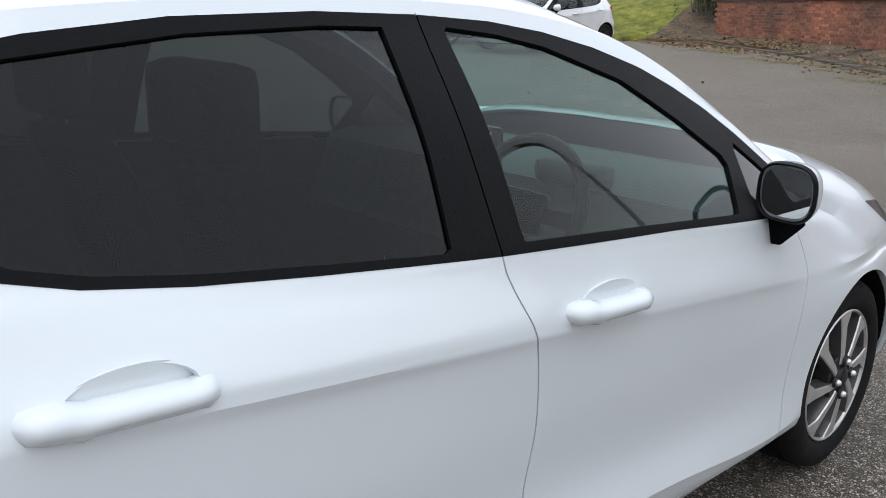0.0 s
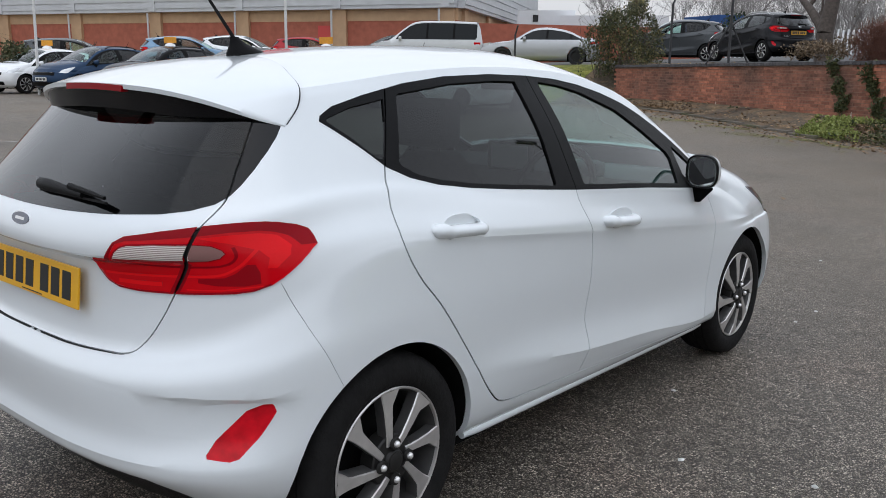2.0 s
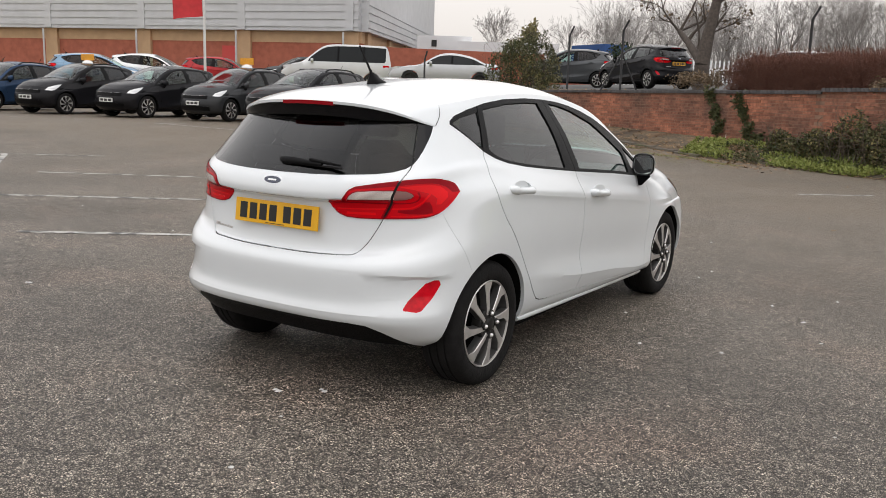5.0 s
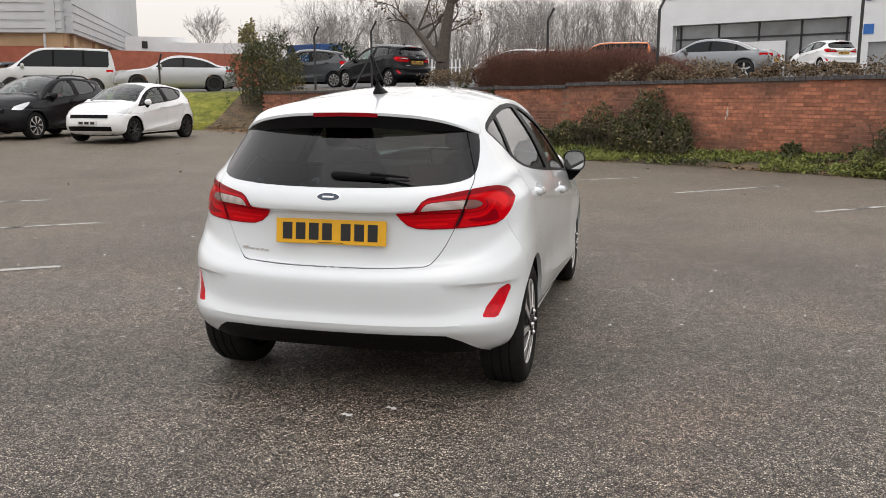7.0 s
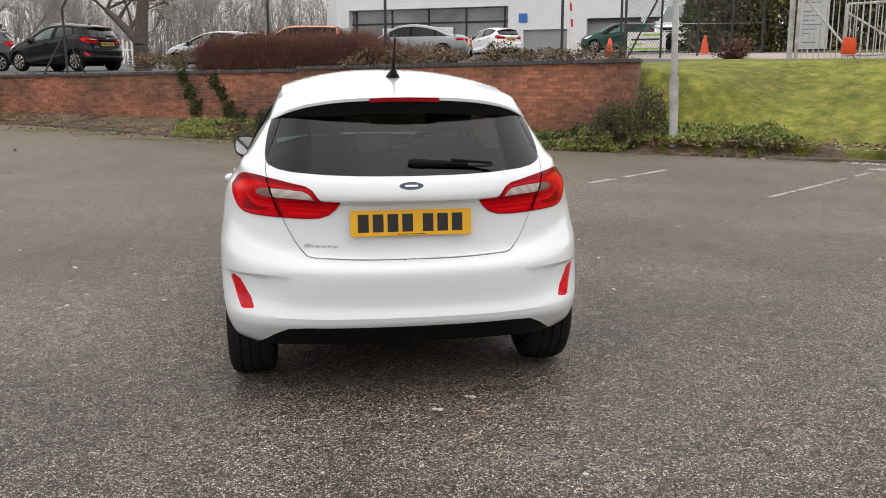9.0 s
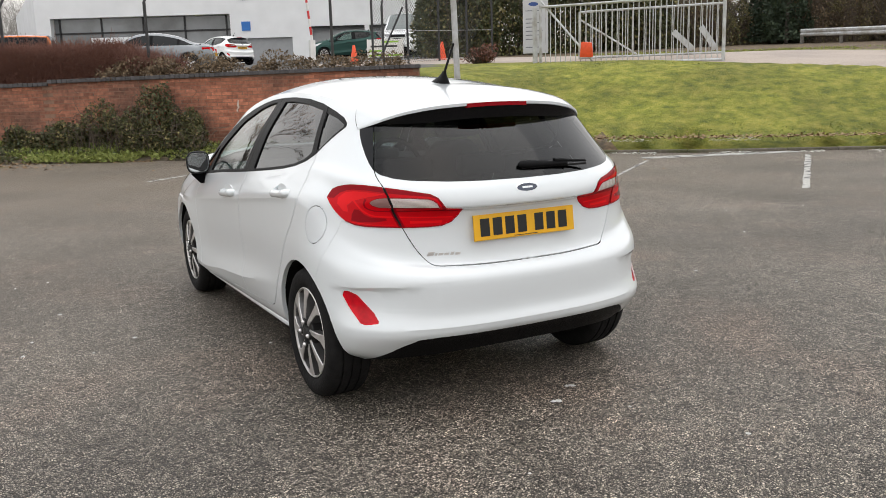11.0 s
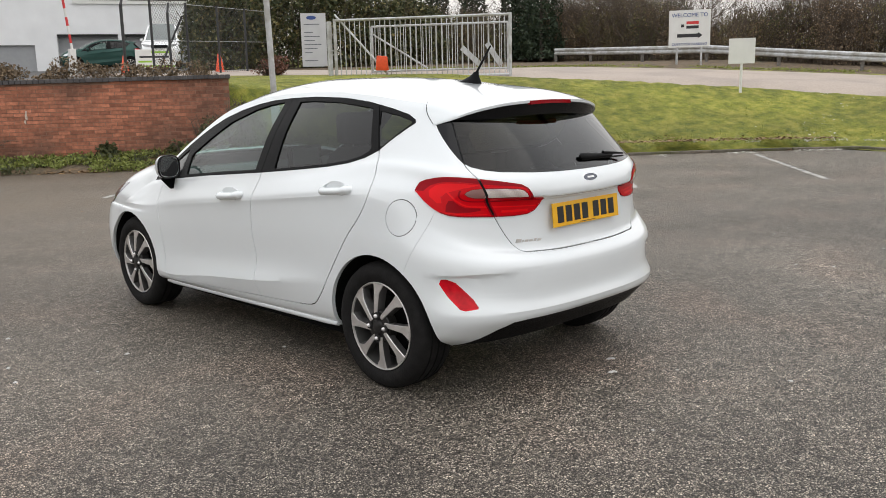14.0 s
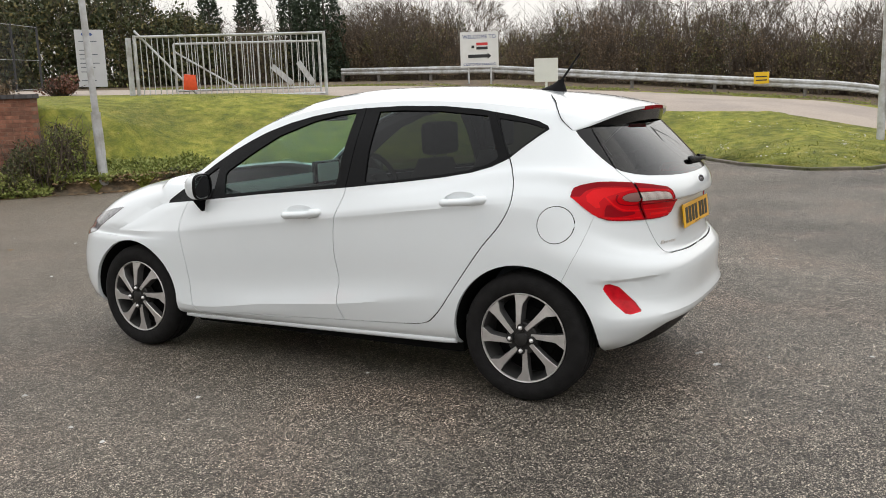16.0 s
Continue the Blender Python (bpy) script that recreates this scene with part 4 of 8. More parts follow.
        take("indicator_lens", {SILL}, LENS_DIM, lamp, "dim indicator lens", sides=(n,), push=0.0045)
        take("lamp_rim", {LAMP_DARK}, TAIL_DARK, lamp, "dark red lamp edges and lens areas painted as shaded", sides=(n,), push=0.0045)
        take("head_lamp", {HEADLAMP}, HEAD_GLASS, label="smoked head lamp swept into the wing", sides=(n,), push=0.002, thick=0.02)
        take("rear_reflector", {REFLECTOR}, REFLECT_RED, label="slanted red bumper reflector", sides=(n,), push=-0.004)
    take("fuel_flap", {FUEL}, CAR_WHITE, label="round white fuel filler flap", sides=(0, 1), thick=0.006)
    take("rear_window", {G_BACK}, GLASS_DARK, label="dark privacy tailgate glass", push=0.001)
    take("windscreen", {G_SCREEN}, GLASS_FRONT, label="clear laminated windscreen", push=-0.003)
    for n in (0, 1):
        take("side_deflector", {UNDER}, BLACK_GLOSS, label="gloss black strip beside the tailgate glass", sides=(n,))
    take("rear_valance", {DIFFUSER}, BLACK_TRIM, label="black plastic lower bumper valance", push=-0.004, thick=0.02)
    take("panel_gap", {GAP}, SEAM, label="dark gaps between the panels", push=-0.006)
    take("cabin_lining", {BODY, HATCH, DOOR_F, DOOR_R}, CABIN, label="charcoal cabin lining", push=-0.028, test=lambda c: not (c.z > 1.36 or (c.y > 2.2)))
    take("roof_lining", {BODY}, HEADLINER, label="pale grey roof lining", push=-0.03, test=lambda c: c.z > 1.36 and 0 < c.y < 1.5)
    bm.free()
    # arches: a white lip, then a black liner
    for sx, low, high in ((1, -1, 1), (-1, -1, 1), (1, 1, 4), (-1, 1, 4)):
        for name, x_in, mat in (("arch_lip", 0.022, CAR_WHITE), ("arch_liner", None, LINER)):
            out = bmesh.new()
            for a, b in (e for e in arches if low < e[0].y < high):
                q = []
                for p in (a, b):
                    x0 = p.x if x_in else p.x - 0.02
                    x1 = p.x - x_in if x_in else 0.5
                    q.append((Vector((sx * x0, p.y, p.z)), Vector((sx * x1, p.y, p.z))))
                out.faces.new([out.verts.new(v) for v in (q[0][0], q[1][0], q[1][1], q[0][1])])
            bmesh.ops.remove_doubles(out, verts=out.verts, dist=1e-4)
            part(name, out, mat, car, "", True)


def spoiler(car):
    """The roof spoiler: a white upper skin with a thin lip, and a gloss black blade under it."""
    front = curve([(0.0, 0.105, 1.4225), (0.15, 0.095, 1.418), (0.30, 0.045, 1.4015), (0.44, -0.03, 1.372), (0.540, -0.078, 1.338), (0.575, -0.112, 1.290), (0.592, -0.166, 1.243)], 6)
    back = curve([(0.0, -0.380, 1.338), (0.15, -0.377, 1.336), (0.30, -0.360, 1.327), (0.42, -0.328, 1.309), (0.50, -0.285, 1.286), (0.557, -0.230, 1.259), (0.593, -0.173, 1.238)], 6)
    n = len(front) - 1
    skin, rim, blade = [], [], []
    for k in range(-n, n + 1):
        s = -1 if k < 0 else 1
        f, b = Vector(front[abs(k)]), Vector(back[abs(k)])
        u = abs(k) / n
        line = []
        for i in range(11):
            v = i / 10
            p = f.lerp(b, v)
            p.z += 0.052 * v * (1 - v) * (1 - u**3) + 0.002
            line.append(Vector((s * p.x, p.y, p.z)))
        skin.append(line)
        t = 0.010 * (1 - u**4) + 0.003
        e = line[-1]
        rim.append([e, e + Vector((0, 0.002, -t)), e + Vector((0, 0.014, -t - 0.002))])
        drop = 0.056 * (1 - u**4)
        q = rim[-1][2]
        blade.append([q, q + Vector((0, 0.008, -drop * 0.6)), q + Vector((0, 0.012, -drop)), q + Vector((-s * 0.02 * u, 0.06 * (1 - 0.5 * u), -drop + 0.002))])

    def sheet(rows):
        bm = bmesh.new()
        vs = [[bm.verts.new(p) for p in r] for r in rows]
        for p, q in zip(vs, vs[1:]):
            for i in range(len(p) - 1):
                bm.faces.new((p[i], q[i], q[i + 1], p[i + 1]))
        bmesh.ops.remove_doubles(bm, verts=bm.verts, dist=2e-4)
        bmesh.ops.dissolve_degenerate(bm, dist=1e-5, edges=bm.edges)
        return bm

    ob = part("spoiler", sheet([a + r[1:] for a, r in zip(skin, rim)]), CAR_WHITE, car, "white roof spoiler with a thin lip", 50)
    part("blade", sheet(blade), BLACK_GLOSS, ob, "gloss black spoiler underside", 50)
    seam = [[r[0] + Vector((0, 0.0045, -0.003)), r[0] + Vector((0, -0.001, -0.004))] for r in skin]
    part("joint", sheet(seam), SEAM, ob, "dark joint between roof and spoiler")


car = thing("white_hatchback_car", Matrix.Identity(4), "white five-door hatchback car parked on the asphalt", "car")
car_body(car)
spoiler(car)


def wheel(parent, x, y, out):
    """An alloy wheel with eight tapered spokes; out is +1 on the right, -1 on the left."""
    hub = new("wheel")
    hub.parent = parent
    hub["label"] = "grey alloy wheel with a black tyre"
    hub.matrix_basis = pose(x, y, 0.305, 0, 90 * out, 0)
    bm = bmesh.new()
    lathe(bm, [(0.213, -0.185), (0.225, -0.205), (0.27, -0.208), (0.293, -0.195), (0.304, -0.175), (0.306, -0.15), (0.306, -0.148), (0.298, -0.147), (0.298, -0.139), (0.306, -0.138), (0.3065, -0.105), (0.299, -0.104), (0.299, -0.096), (0.3065, -0.095), (0.306, -0.062), (0.298, -0.061), (0.298, -0.053), (0.306, -0.052), (0.303, -0.03), (0.292, -0.008), (0.27, 0.003), (0.242, 0.004), (0.222, -0.004), (0.211, -0.014)], 56)
    part("tyre", bm, RUBBER, hub, "black rubber tyre", 40)
    bm = bmesh.new()
    lathe(bm, [(0.2125, -0.008), (0.2095, -0.0045), (0.2055, -0.006), (0.203, -0.014)], 56)
    part("rim", bm, ALLOY, hub, "machined grey alloy rim", 40)
    bm = bmesh.new()
    lathe(bm, [(0.203, -0.014), (0.198, -0.03), (0.188, -0.10), (0.185, -0.17), (0.205, -0.19)], 56)
    part("barrel", bm, ALLOY_FLANK, hub, "grey inner barrel", 40)
    bm = bmesh.new()
    lathe(bm, [(0.0, -0.085), (0.135, -0.085), (0.138, -0.10), (0.186, -0.12), (0.186, -0.13), (0.0, -0.13)], 40)
    part("brake_disc", bm, LINER, hub, "dark brake disc behind the spokes")
    # blades with one straight edge and a kinked, flared one; a machined face on dark flanks
    sect = [(0.048, 0.026, 0.006, 0.006), (0.075, 0.026, 0.004, 0.006), (0.11, 0.027, 0.001, 0.003), (0.15, 0.029, -0.003, -0.001), (0.164, 0.030, -0.006, -0.003), (0.182, 0.033, -0.020, -0.005), (0.2035, 0.037, -0.035, -0.007)]
    for k in range(8):
        turn = Matrix.Rotation(math.pi * k / 4, 3, "Z")
        rings = [[turn @ Vector(p) for p in ((r, a, z - 0.040), (r, a + 0.001, z - 0.004), (r, a - 0.0015, z), (r, b + 0.0015, z), (r, b - 0.001, z - 0.004), (r, b - 0.006, z - 0.045))] for r, a, b, z in sect]
        bm = bmesh.new()
        vs = [[bm.verts.new(p) for p in ring] for ring in rings]
        for p, q in zip(vs, vs[1:]):
            for i in range(6):
                f = bm.faces.new((p[i], p[(i + 1) % 6], q[(i + 1) % 6], q[i]))
                f.material_index = 0 if i in (1, 2, 3) else 1
        bm.faces.new(vs[0]).material_index = 1
        bm.faces.new(vs[-1][::-1]).material_index = 1
        part("spoke", bm, [ALLOY, ALLOY_FLANK], hub, "", 30)
    bm = bmesh.new()
    lathe(bm, [(0.0, 0.012), (0.03, 0.012), (0.034, 0.008), (0.036, 0.002), (0.074, -0.001), (0.078, -0.006), (0.080, -0.05), (0.0, -0.05)], 32)
    part("hub", bm, ALLOY_DARK, hub, "", 30)
    bm = bmesh.new()
    lathe(bm, [(0.0, 0.0165), (0.02, 0.016), (0.0265, 0.0135), (0.027, 0.008)], 28)
    part("centre_cap", bm, ALLOY_DARK, hub, "dark centre cap", 40)
    for k in range(4):
        a = math.pi / 2 * k + math.pi / 4 * 0
        bm = bmesh.new()
        bmesh.ops.create_cone(bm, cap_ends=True, segments=16, radius1=0.019, radius2=0.017, depth=0.008, matrix=Matrix.Translation((0.054 * math.cos(a), 0.054 * math.sin(a), 0.0115)))
        part("bolt_recess", bm, ALLOY_DARK, hub, "", 30)
        bm = bmesh.new()
        lathe(bm, [(0.0, 0.027), (0.005, 0.0262), (0.0085, 0.023), (0.0105, 0.018), (0.0105, 0.012)], 12)
        bmesh.ops.translate(bm, verts=bm.verts, vec=(0.054 * math.cos(a), 0.054 * math.sin(a), 0))
        part("wheel_bolt", bm, ALLOY_BRIGHT, hub, "bright wheel bolt", 60)
    return hub


for wx, out in ((0.822, 1), (-0.822, -1)):
    for wy in (0.0, 2.493):
        wheel(car, wx, wy, out)


def loft(bm, rings, cap=True):
    """Joins rings of points into a closed skin."""
    vs = [[bm.verts.new(p) for p in r] for r in rings]
    n = len(vs[0])
    for p, q in zip(vs, vs[1:]):
        for i in range(n):
            bm.faces.new((p[i], p[(i + 1) % n], q[(i + 1) % n], q[i]))
    if cap:
        bm.faces.new(vs[0])
        bm.faces.new(vs[-1][::-1])
    return vs


def oval(cx, cy, cz, rx, rz, n=2.6, count=28, tilt=0.0, axis="y"):
    out = []
    for k in range(count):
        a = 2 * math.pi * k / count
        c, s = math.cos(a), math.sin(a)
        u = rx * abs(c) ** (2 / n) * (1 if c > 0 else -1)
        v = rz * abs(s) ** (2 / n) * (1 if s > 0 else -1)
        out.append(Vector((cx + u, cy + tilt * u, cz + v)))
    return out


def wing_mirror(parent, s):
    m = part("door_mirror", mirror_shell(s, 1.925, 1.985), CAR_WHITE, parent, "white door mirror cap on a black foot", 60)
    bm = bmesh.new()
    loft(bm, [oval(s * 0.858, 1.868, 0.975, 0.069, 0.064, 3.0, 32, -0.12 * s), oval(s * 0.858, 1.862, 0.975, 0.073, 0.069, 3.0, 32, -0.12 * s), oval(s * 0.858, 1.875, 0.975, 0.076, 0.073, 2.9, 32, -0.12 * s), oval(s * 0.858, 1.886, 0.975, 0.073, 0.070, 2.9, 32, -0.12 * s)], False)
    part("mirror_frame", bm, BLACK_TRIM, m, "black mirror frame", 60)
    bm = bmesh.new()
    loft(bm, [oval(s * 0.858, 1.872, 0.975, 0.064, 0.059, 3.0, 32, -0.12 * s), oval(s * 0.858, 1.876, 0.975, 0.064, 0.059, 3.0, 32, -0.12 * s)])
    part("mirror_glass", bm, MIRROR, m, "mirror glass")
    bm = bmesh.new()
    loft(bm, [oval(s * 0.845, 1.91, 0.905, 0.04, 0.02, 2.5, 16), oval(s * 0.82, 1.93, 0.87, 0.03, 0.018, 2.5, 16), oval(s * 0.79, 1.955, 0.885, 0.03, 0.03, 2.5, 16)])
    loft(bm, [oval(s * 0.85, 1.905, 0.90, 0.05, 0.012, 2.5, 16), oval(s * 0.83, 1.905, 0.845, 0.02, 0.008, 2.5, 16)])
    part("mirror_foot", bm, BLACK_TRIM, m, "black mirror foot", 60)


def mirror_shell(s, y0, y1):
    bm = bmesh.new()
    rings = []
    for k in range(8):
        t = k / 7
        g = math.sqrt(max(0.0, 1 - (t * 0.985) ** 2.2))
        rings.append(oval(s * (0.858 - 0.012 * t), 1.884 + 0.105 * t, 0.975 - 0.004 * t, 0.075 * (0.15 + 0.85 * g), 0.072 * (0.12 + 0.88 * g), 2.7, 32, -0.12 * s))
    loft(bm, rings)
    return bm


def door_handle(parent, s, y, z, x):
    """A body-coloured pull handle over a shallow cup, sloping with the crease."""
    slope = 0.07
    bm = bmesh.new()
    rings = []
    for k in range(19):
        t = k / 18
        yy = y - 0.128 + 0.256 * t
        full = math.sqrt(max(0.0, 1 - abs(2 * t - 1) ** 7))
        out = 0.001 + 0.040 * full**0.8
        hz = 0.004 + 0.0195 * full - (0.004 if 0.3 < t < 0.85 else 0)
        zz = z - slope * (yy - y) - (0.004 if 0.25 < t < 0.9 else 0)
        rings.append([Vector((s * (x - 0.02 + (out + 0.02) * (0.5 + 0.5 * math.cos(a)) if math.cos(a) > -0.6 else s * 0 + s * s * (x - 0.012)), yy, zz + hz * math.sin(a))) for a in [2 * math.pi * i / 14 for i in range(14)]])
    loft(bm, rings)
    h = part("door_handle", bm, CAR_WHITE, parent, "white pull handle", 60)
    bm = bmesh.new()
    loft(bm, [[Vector((s * (x + d), y + 0.012 + 0.085 * r * math.cos(a), z + 0.011 + 0.031 * r * math.sin(a))) for a in [2 * math.pi * i / 24 for i in range(24)]] for d, r in ((-0.003, 1.05), (-0.018, 0.97), (-0.034, 0.82), (-0.042, 0.5), (-0.043, 0.1))])
    part("handle_cup", bm, CAR_WHITE, h, "recess behind the handle", 60)




def number_plate(parent, m, yellow=True):
    bm = bmesh.new()
    box(bm, -0.26, 0.26, -0.0555, 0.0555, 0, 0.006, bevel=0.002)
    p = part("number_plate", bm, PLATE_YELLOW, parent, "yellow plate with plain dark bars")
    p.matrix_basis = m
    # plain dark bars in place of the characters
    for x in (-0.205, -0.142, -0.079, -0.016, 0.072, 0.135, 0.198):
        bm = bmesh.new()
        box(bm, x - 0.023, x + 0.023, -0.038, 0.038, 0.0062, 0.0072)
        part("bar", bm, PLATE_BLACK, p)
    bm = bmesh.new()
    box(bm, -0.06, 0.06, -0.050, -0.047, 0.0062, 0.007)
    part("bar", bm, PLATE_BLACK, p)
    return p


for s, n in ((1, 0), (-1, 1)):
    wing_mirror(car, s)
    door_handle(car, s, 1.214, 0.846, 0.836)
    door_handle(car, s, 0.289, 0.930, 0.806)

number_plate(car, Matrix.Translation((0.0, -0.590, 0.816)) @ Matrix.Rotation(radians(84), 4, "X"))
bm = bmesh.new()
loft(bm, [oval(0, 0, 0, 0.058, 0.0235, 2.0, 36), oval(0, -0.006, 0, 0.058, 0.0235, 2.0, 36), oval(0, -0.009, 0, 0.053, 0.019, 2.0, 36)])
badge = part("maker_badge", bm, CHROME, car, "chrome oval badge with a dark blue field", 40)
badge.matrix_basis = pose(0, -0.606, 0.973, -20)
bm = bmesh.new()
loft(bm, [oval(0, -0.0085, 0, 0.0515, 0.0178, 2.0, 36), oval(0, -0.0105, 0, 0.050, 0.0165, 2.0, 36)])
part("badge_field", bm, BADGE_BLUE, badge)
bm = bmesh.new()
box(bm, -0.026, 0.026, -0.0118, -0.0104, -0.004, 0.004)
part("bar", bm, CHROME, badge)
bm = bmesh.new()
for k, (w, h) in enumerate(((0.026, 0.022), (0.009, 0.014), (0.018, 0.014), (0.018, 0.014), (0.013, 0.018), (0.020, 0.014))):
    x0 = (-0.088, -0.058, -0.044, -0.021, 0.003, 0.022)[k] * 1.25
    q = prism(bm, [(x0, -0.009), (x0 + w * 1.2, -0.009), (x0 + w * 1.2 + h * 0.35, h - 0.009), (x0 + h * 0.35, h - 0.009)], 0.004, pose(0, -0.001, 0, 90))
bmesh.ops.scale(bm, vec=(0.9, 1, 0.72), verts=bm.verts)
name_bar = part("model_badge", bm, ALLOY, car, "small chrome lettering as plain slanted bars")
name_bar.matrix_basis = pose(-0.361, -0.5555, 0.7165, -4, 2, -11.4)
# wiper
bm = bmesh.new()
loft(bm, [[Vector((x, -0.010 + w * math.cos(a), z + h * math.sin(a))) for a in [2 * math.pi * i / 14 for i in range(14)]] for x, z, h, w in ((-0.035, 0.002, 0.008, 0.006), (-0.025, 0.002, 0.015, 0.010), (0.02, 0.0, 0.018, 0.011), (0.08, -0.002, 0.015, 0.010), (0.16, -0.006, 0.011, 0.009), (0.22, -0.009, 0.007, 0.007))])
wiper = part("rear_wiper", bm, BLACK_TRIM, car, "black rear wiper with a thin blade", 40)
wiper.matrix_basis = pose(0.03, -0.548, 1.063, -24, 0, 0)
bm = bmesh.new()
tube(bm, (0.15, -0.015, 0.008), (0.325, -0.008, -0.004), 0.009, 0.005, 8)
part("wiper_arm", bm, BLACK_TRIM, wiper)
bm = bmesh.new()
box(bm, -0.02, 0.33, -0.006, 0.003, -0.018, -0.012)
part("wiper_blade", bm, RUBBER, wiper)
# high brake lamp
bm = bmesh.new()
loft(bm, [[Vector((x, -0.345 + 0.045 * (x / 0.16) ** 2 * 0.1 - d, 1.3215 + h - 0.004 * (x / 0.16) ** 2)) for d, h in ((0, 0.0), (0.041, 0.0), (0.041, 0.017), (0, 0.017))] for x in [-0.155 + 0.31 * k / 10 for k in range(11)]])
part("brake_lamp", bm, BRAKE_RED, car, "slim red high brake lamp in the spoiler")
# antenna
bm = bmesh.new()
loft(bm, [[Vector((0.036 * r * math.cos(a), 0.085 * r * math.sin(a) + dy, 1.412 + z)) for a in [2 * math.pi * i / 20 for i in range(20)]] for r, z, dy in ((1.0, 0.0, 0.165), (0.96, 0.02, 0.165), (0.72, 0.032, 0.15), (0.42, 0.048, 0.13), (0.25, 0.062, 0.118), (0.2, 0.072, 0.112))])
ant = part("roof_antenna", bm, BLACK_TRIM, car, "black roof antenna on a fin-shaped foot", 50)
bm = bmesh.new()
tube(bm, (0, 0.115, 1.475), (0, 0.010, 1.612), 0.0065, 0.0045, 8)
part("antenna_mast", bm, RUBBER, ant)
# exhaust tip and underside
DARK_PIPE = material("sooty_steel_pipe", (0.10, 0.095, 0.09), 0.45, metal=0.8, vary=0.3, scale=40)
bm = bmesh.new()
lathe(bm, [(0.022, -0.06), (0.023, 0.06), (0.020, 0.06), (0.018, -0.05)], 20, pose(0.49, -0.34, 0.262, 90))
part("exhaust_tip", bm, DARK_PIPE, car, "short steel exhaust tip", 40)
bm = bmesh.new()
box(bm, -0.71, 0.71, 0.36, 2.13, 0.165, 0.30, bevel=0.02)
box(bm, -0.56, 0.56, -0.34, 0.38, 0.215, 0.30, bevel=0.03)
box(bm, -0.56, 0.56, 2.11, 3.0, 0.165, 0.30, bevel=0.03)
part("underbody", bm, LINER, car, "dark underbody")
# fuel flap pull
bm = bmesh.new()
loft(bm, [[Vector((-0.79 - d, -0.232 + 0.02 * r * math.cos(a), 0.833 + 0.011 * r * math.sin(a))) for a in [2 * math.pi * i / 14 for i in range(14)]] for d, r in ((-0.02, 1.0), (-0.004, 1.0), (0.0, 0.7))])
part("flap_grip", bm, CAR_WHITE, car, "", 50)
# cabin
def front_seat(x):
    bm = bmesh.new()
    prof = [(0.86, 0.42, 0.22), (0.80, 0.60, 0.235), (0.74, 0.80, 0.23), (0.69, 0.98, 0.20), (0.66, 1.06, 0.15), (0.66, 1.10, 0.10)]
    loft(bm, [[Vector((x + w * cx, y + dy, z)) for cx, dy in ((-1, 0.06), (-0.92, 0.0), (-0.6, -0.05), (0, -0.06), (0.6, -0.05), (0.92, 0.0), (1, 0.06), (0.7, 0.085), (0, 0.06), (-0.7, 0.085))] for y, z, w in prof])
    st = part("front_seat", bm, SEAT_CLOTH, car, "charcoal cloth front seat", 60)
    bm = bmesh.new()
    box(bm, x - 0.24, x + 0.24, 0.84, 1.35, 0.42, 0.60, bevel=0.05)
    part("cushion", bm, SEAT_CLOTH, st, "", 60)
    bm = bmesh.new()
    box(bm, x - 0.13, x + 0.13, 0.60, 0.70, 1.12, 1.29, bevel=0.035)
    part("headrest", bm, SEAT_CLOTH, st, "", 60)
    for d in (-0.06, 0.06):
        bm = bmesh.new()
        tube(bm, (x + d, 0.655, 1.06), (x + d, 0.65, 1.14), 0.007, None, 8)
        part("headrest_post", bm, CHROME, st)


for x in (0.36, -0.36):
    front_seat(x)
bm = bmesh.new()
box(bm, -0.62, 0.62, -0.10, 0.06, 0.5, 0.98, pose(0, 0, 0, 10), bevel=0.04)
bench = part("rear_seat", bm, SEAT_CLOTH, car, "charcoal cloth rear bench", 60)
for x in (-0.38, 0.0, 0.38):
    bm = bmesh.new()
    box(bm, x - 0.12, x + 0.12, -0.26, -0.18, 1.0, 1.10, bevel=0.03)
    part("headrest", bm, SEAT_CLOTH, bench, "", 60)
bm = bmesh.new()
box(bm, -0.54, 0.54, -0.40, -0.2, 0.945, 0.965)
part("parcel_shelf", bm, CABIN, car)
bm = bmesh.new()
box(bm, -0.70, 0.70, -0.45, 2.1, 0.33, 0.36)
part("cabin_floor", bm, CABIN, car)
bm = bmesh.new()
loft(bm, [[Vector((x, y, z)) for y, z in ((1.62, 0.60), (1.60, 0.72), (1.66, 0.80), (1.70, 0.93), (1.80, 0.955), (2.25, 0.93), (2.28, 0.5))] for x in (-0.73, -0.4, 0, 0.4, 0.73)])
dash = part("dashboard", bm, CABIN, car, "charcoal dashboard", 40)
bm = bmesh.new()
box(bm, -0.13, 0.13, 1.655, 1.68, 0.92, 1.06, pose(0, 0, 0), bevel=0.008)
screen = part("touch_screen", bm, BLACK_GLOSS, dash, "upright tablet screen with a pale card", 40)
# the screen's white reflection, laid on as a pale sheet
SCREEN_GLARE = material("white_screen_glare", (0.62, 0.64, 0.62), 0.6)
bm = bmesh.new()
box(bm, -0.105, 0.105, 1.649, 1.6535, 0.935, 1.045)
part("card", bm, SCREEN_GLARE, screen)
bm = bmesh.new()
box(bm, 0.25, 0.47, 1.66, 1.75, 0.93, 1.0, bevel=0.03)
part("instrument_hood", bm, CABIN, dash, "", 60)
bm = bmesh.new()
bmesh.ops.create_circle(bm, segments=4, radius=0.1)
bm.clear()
ringpts = []
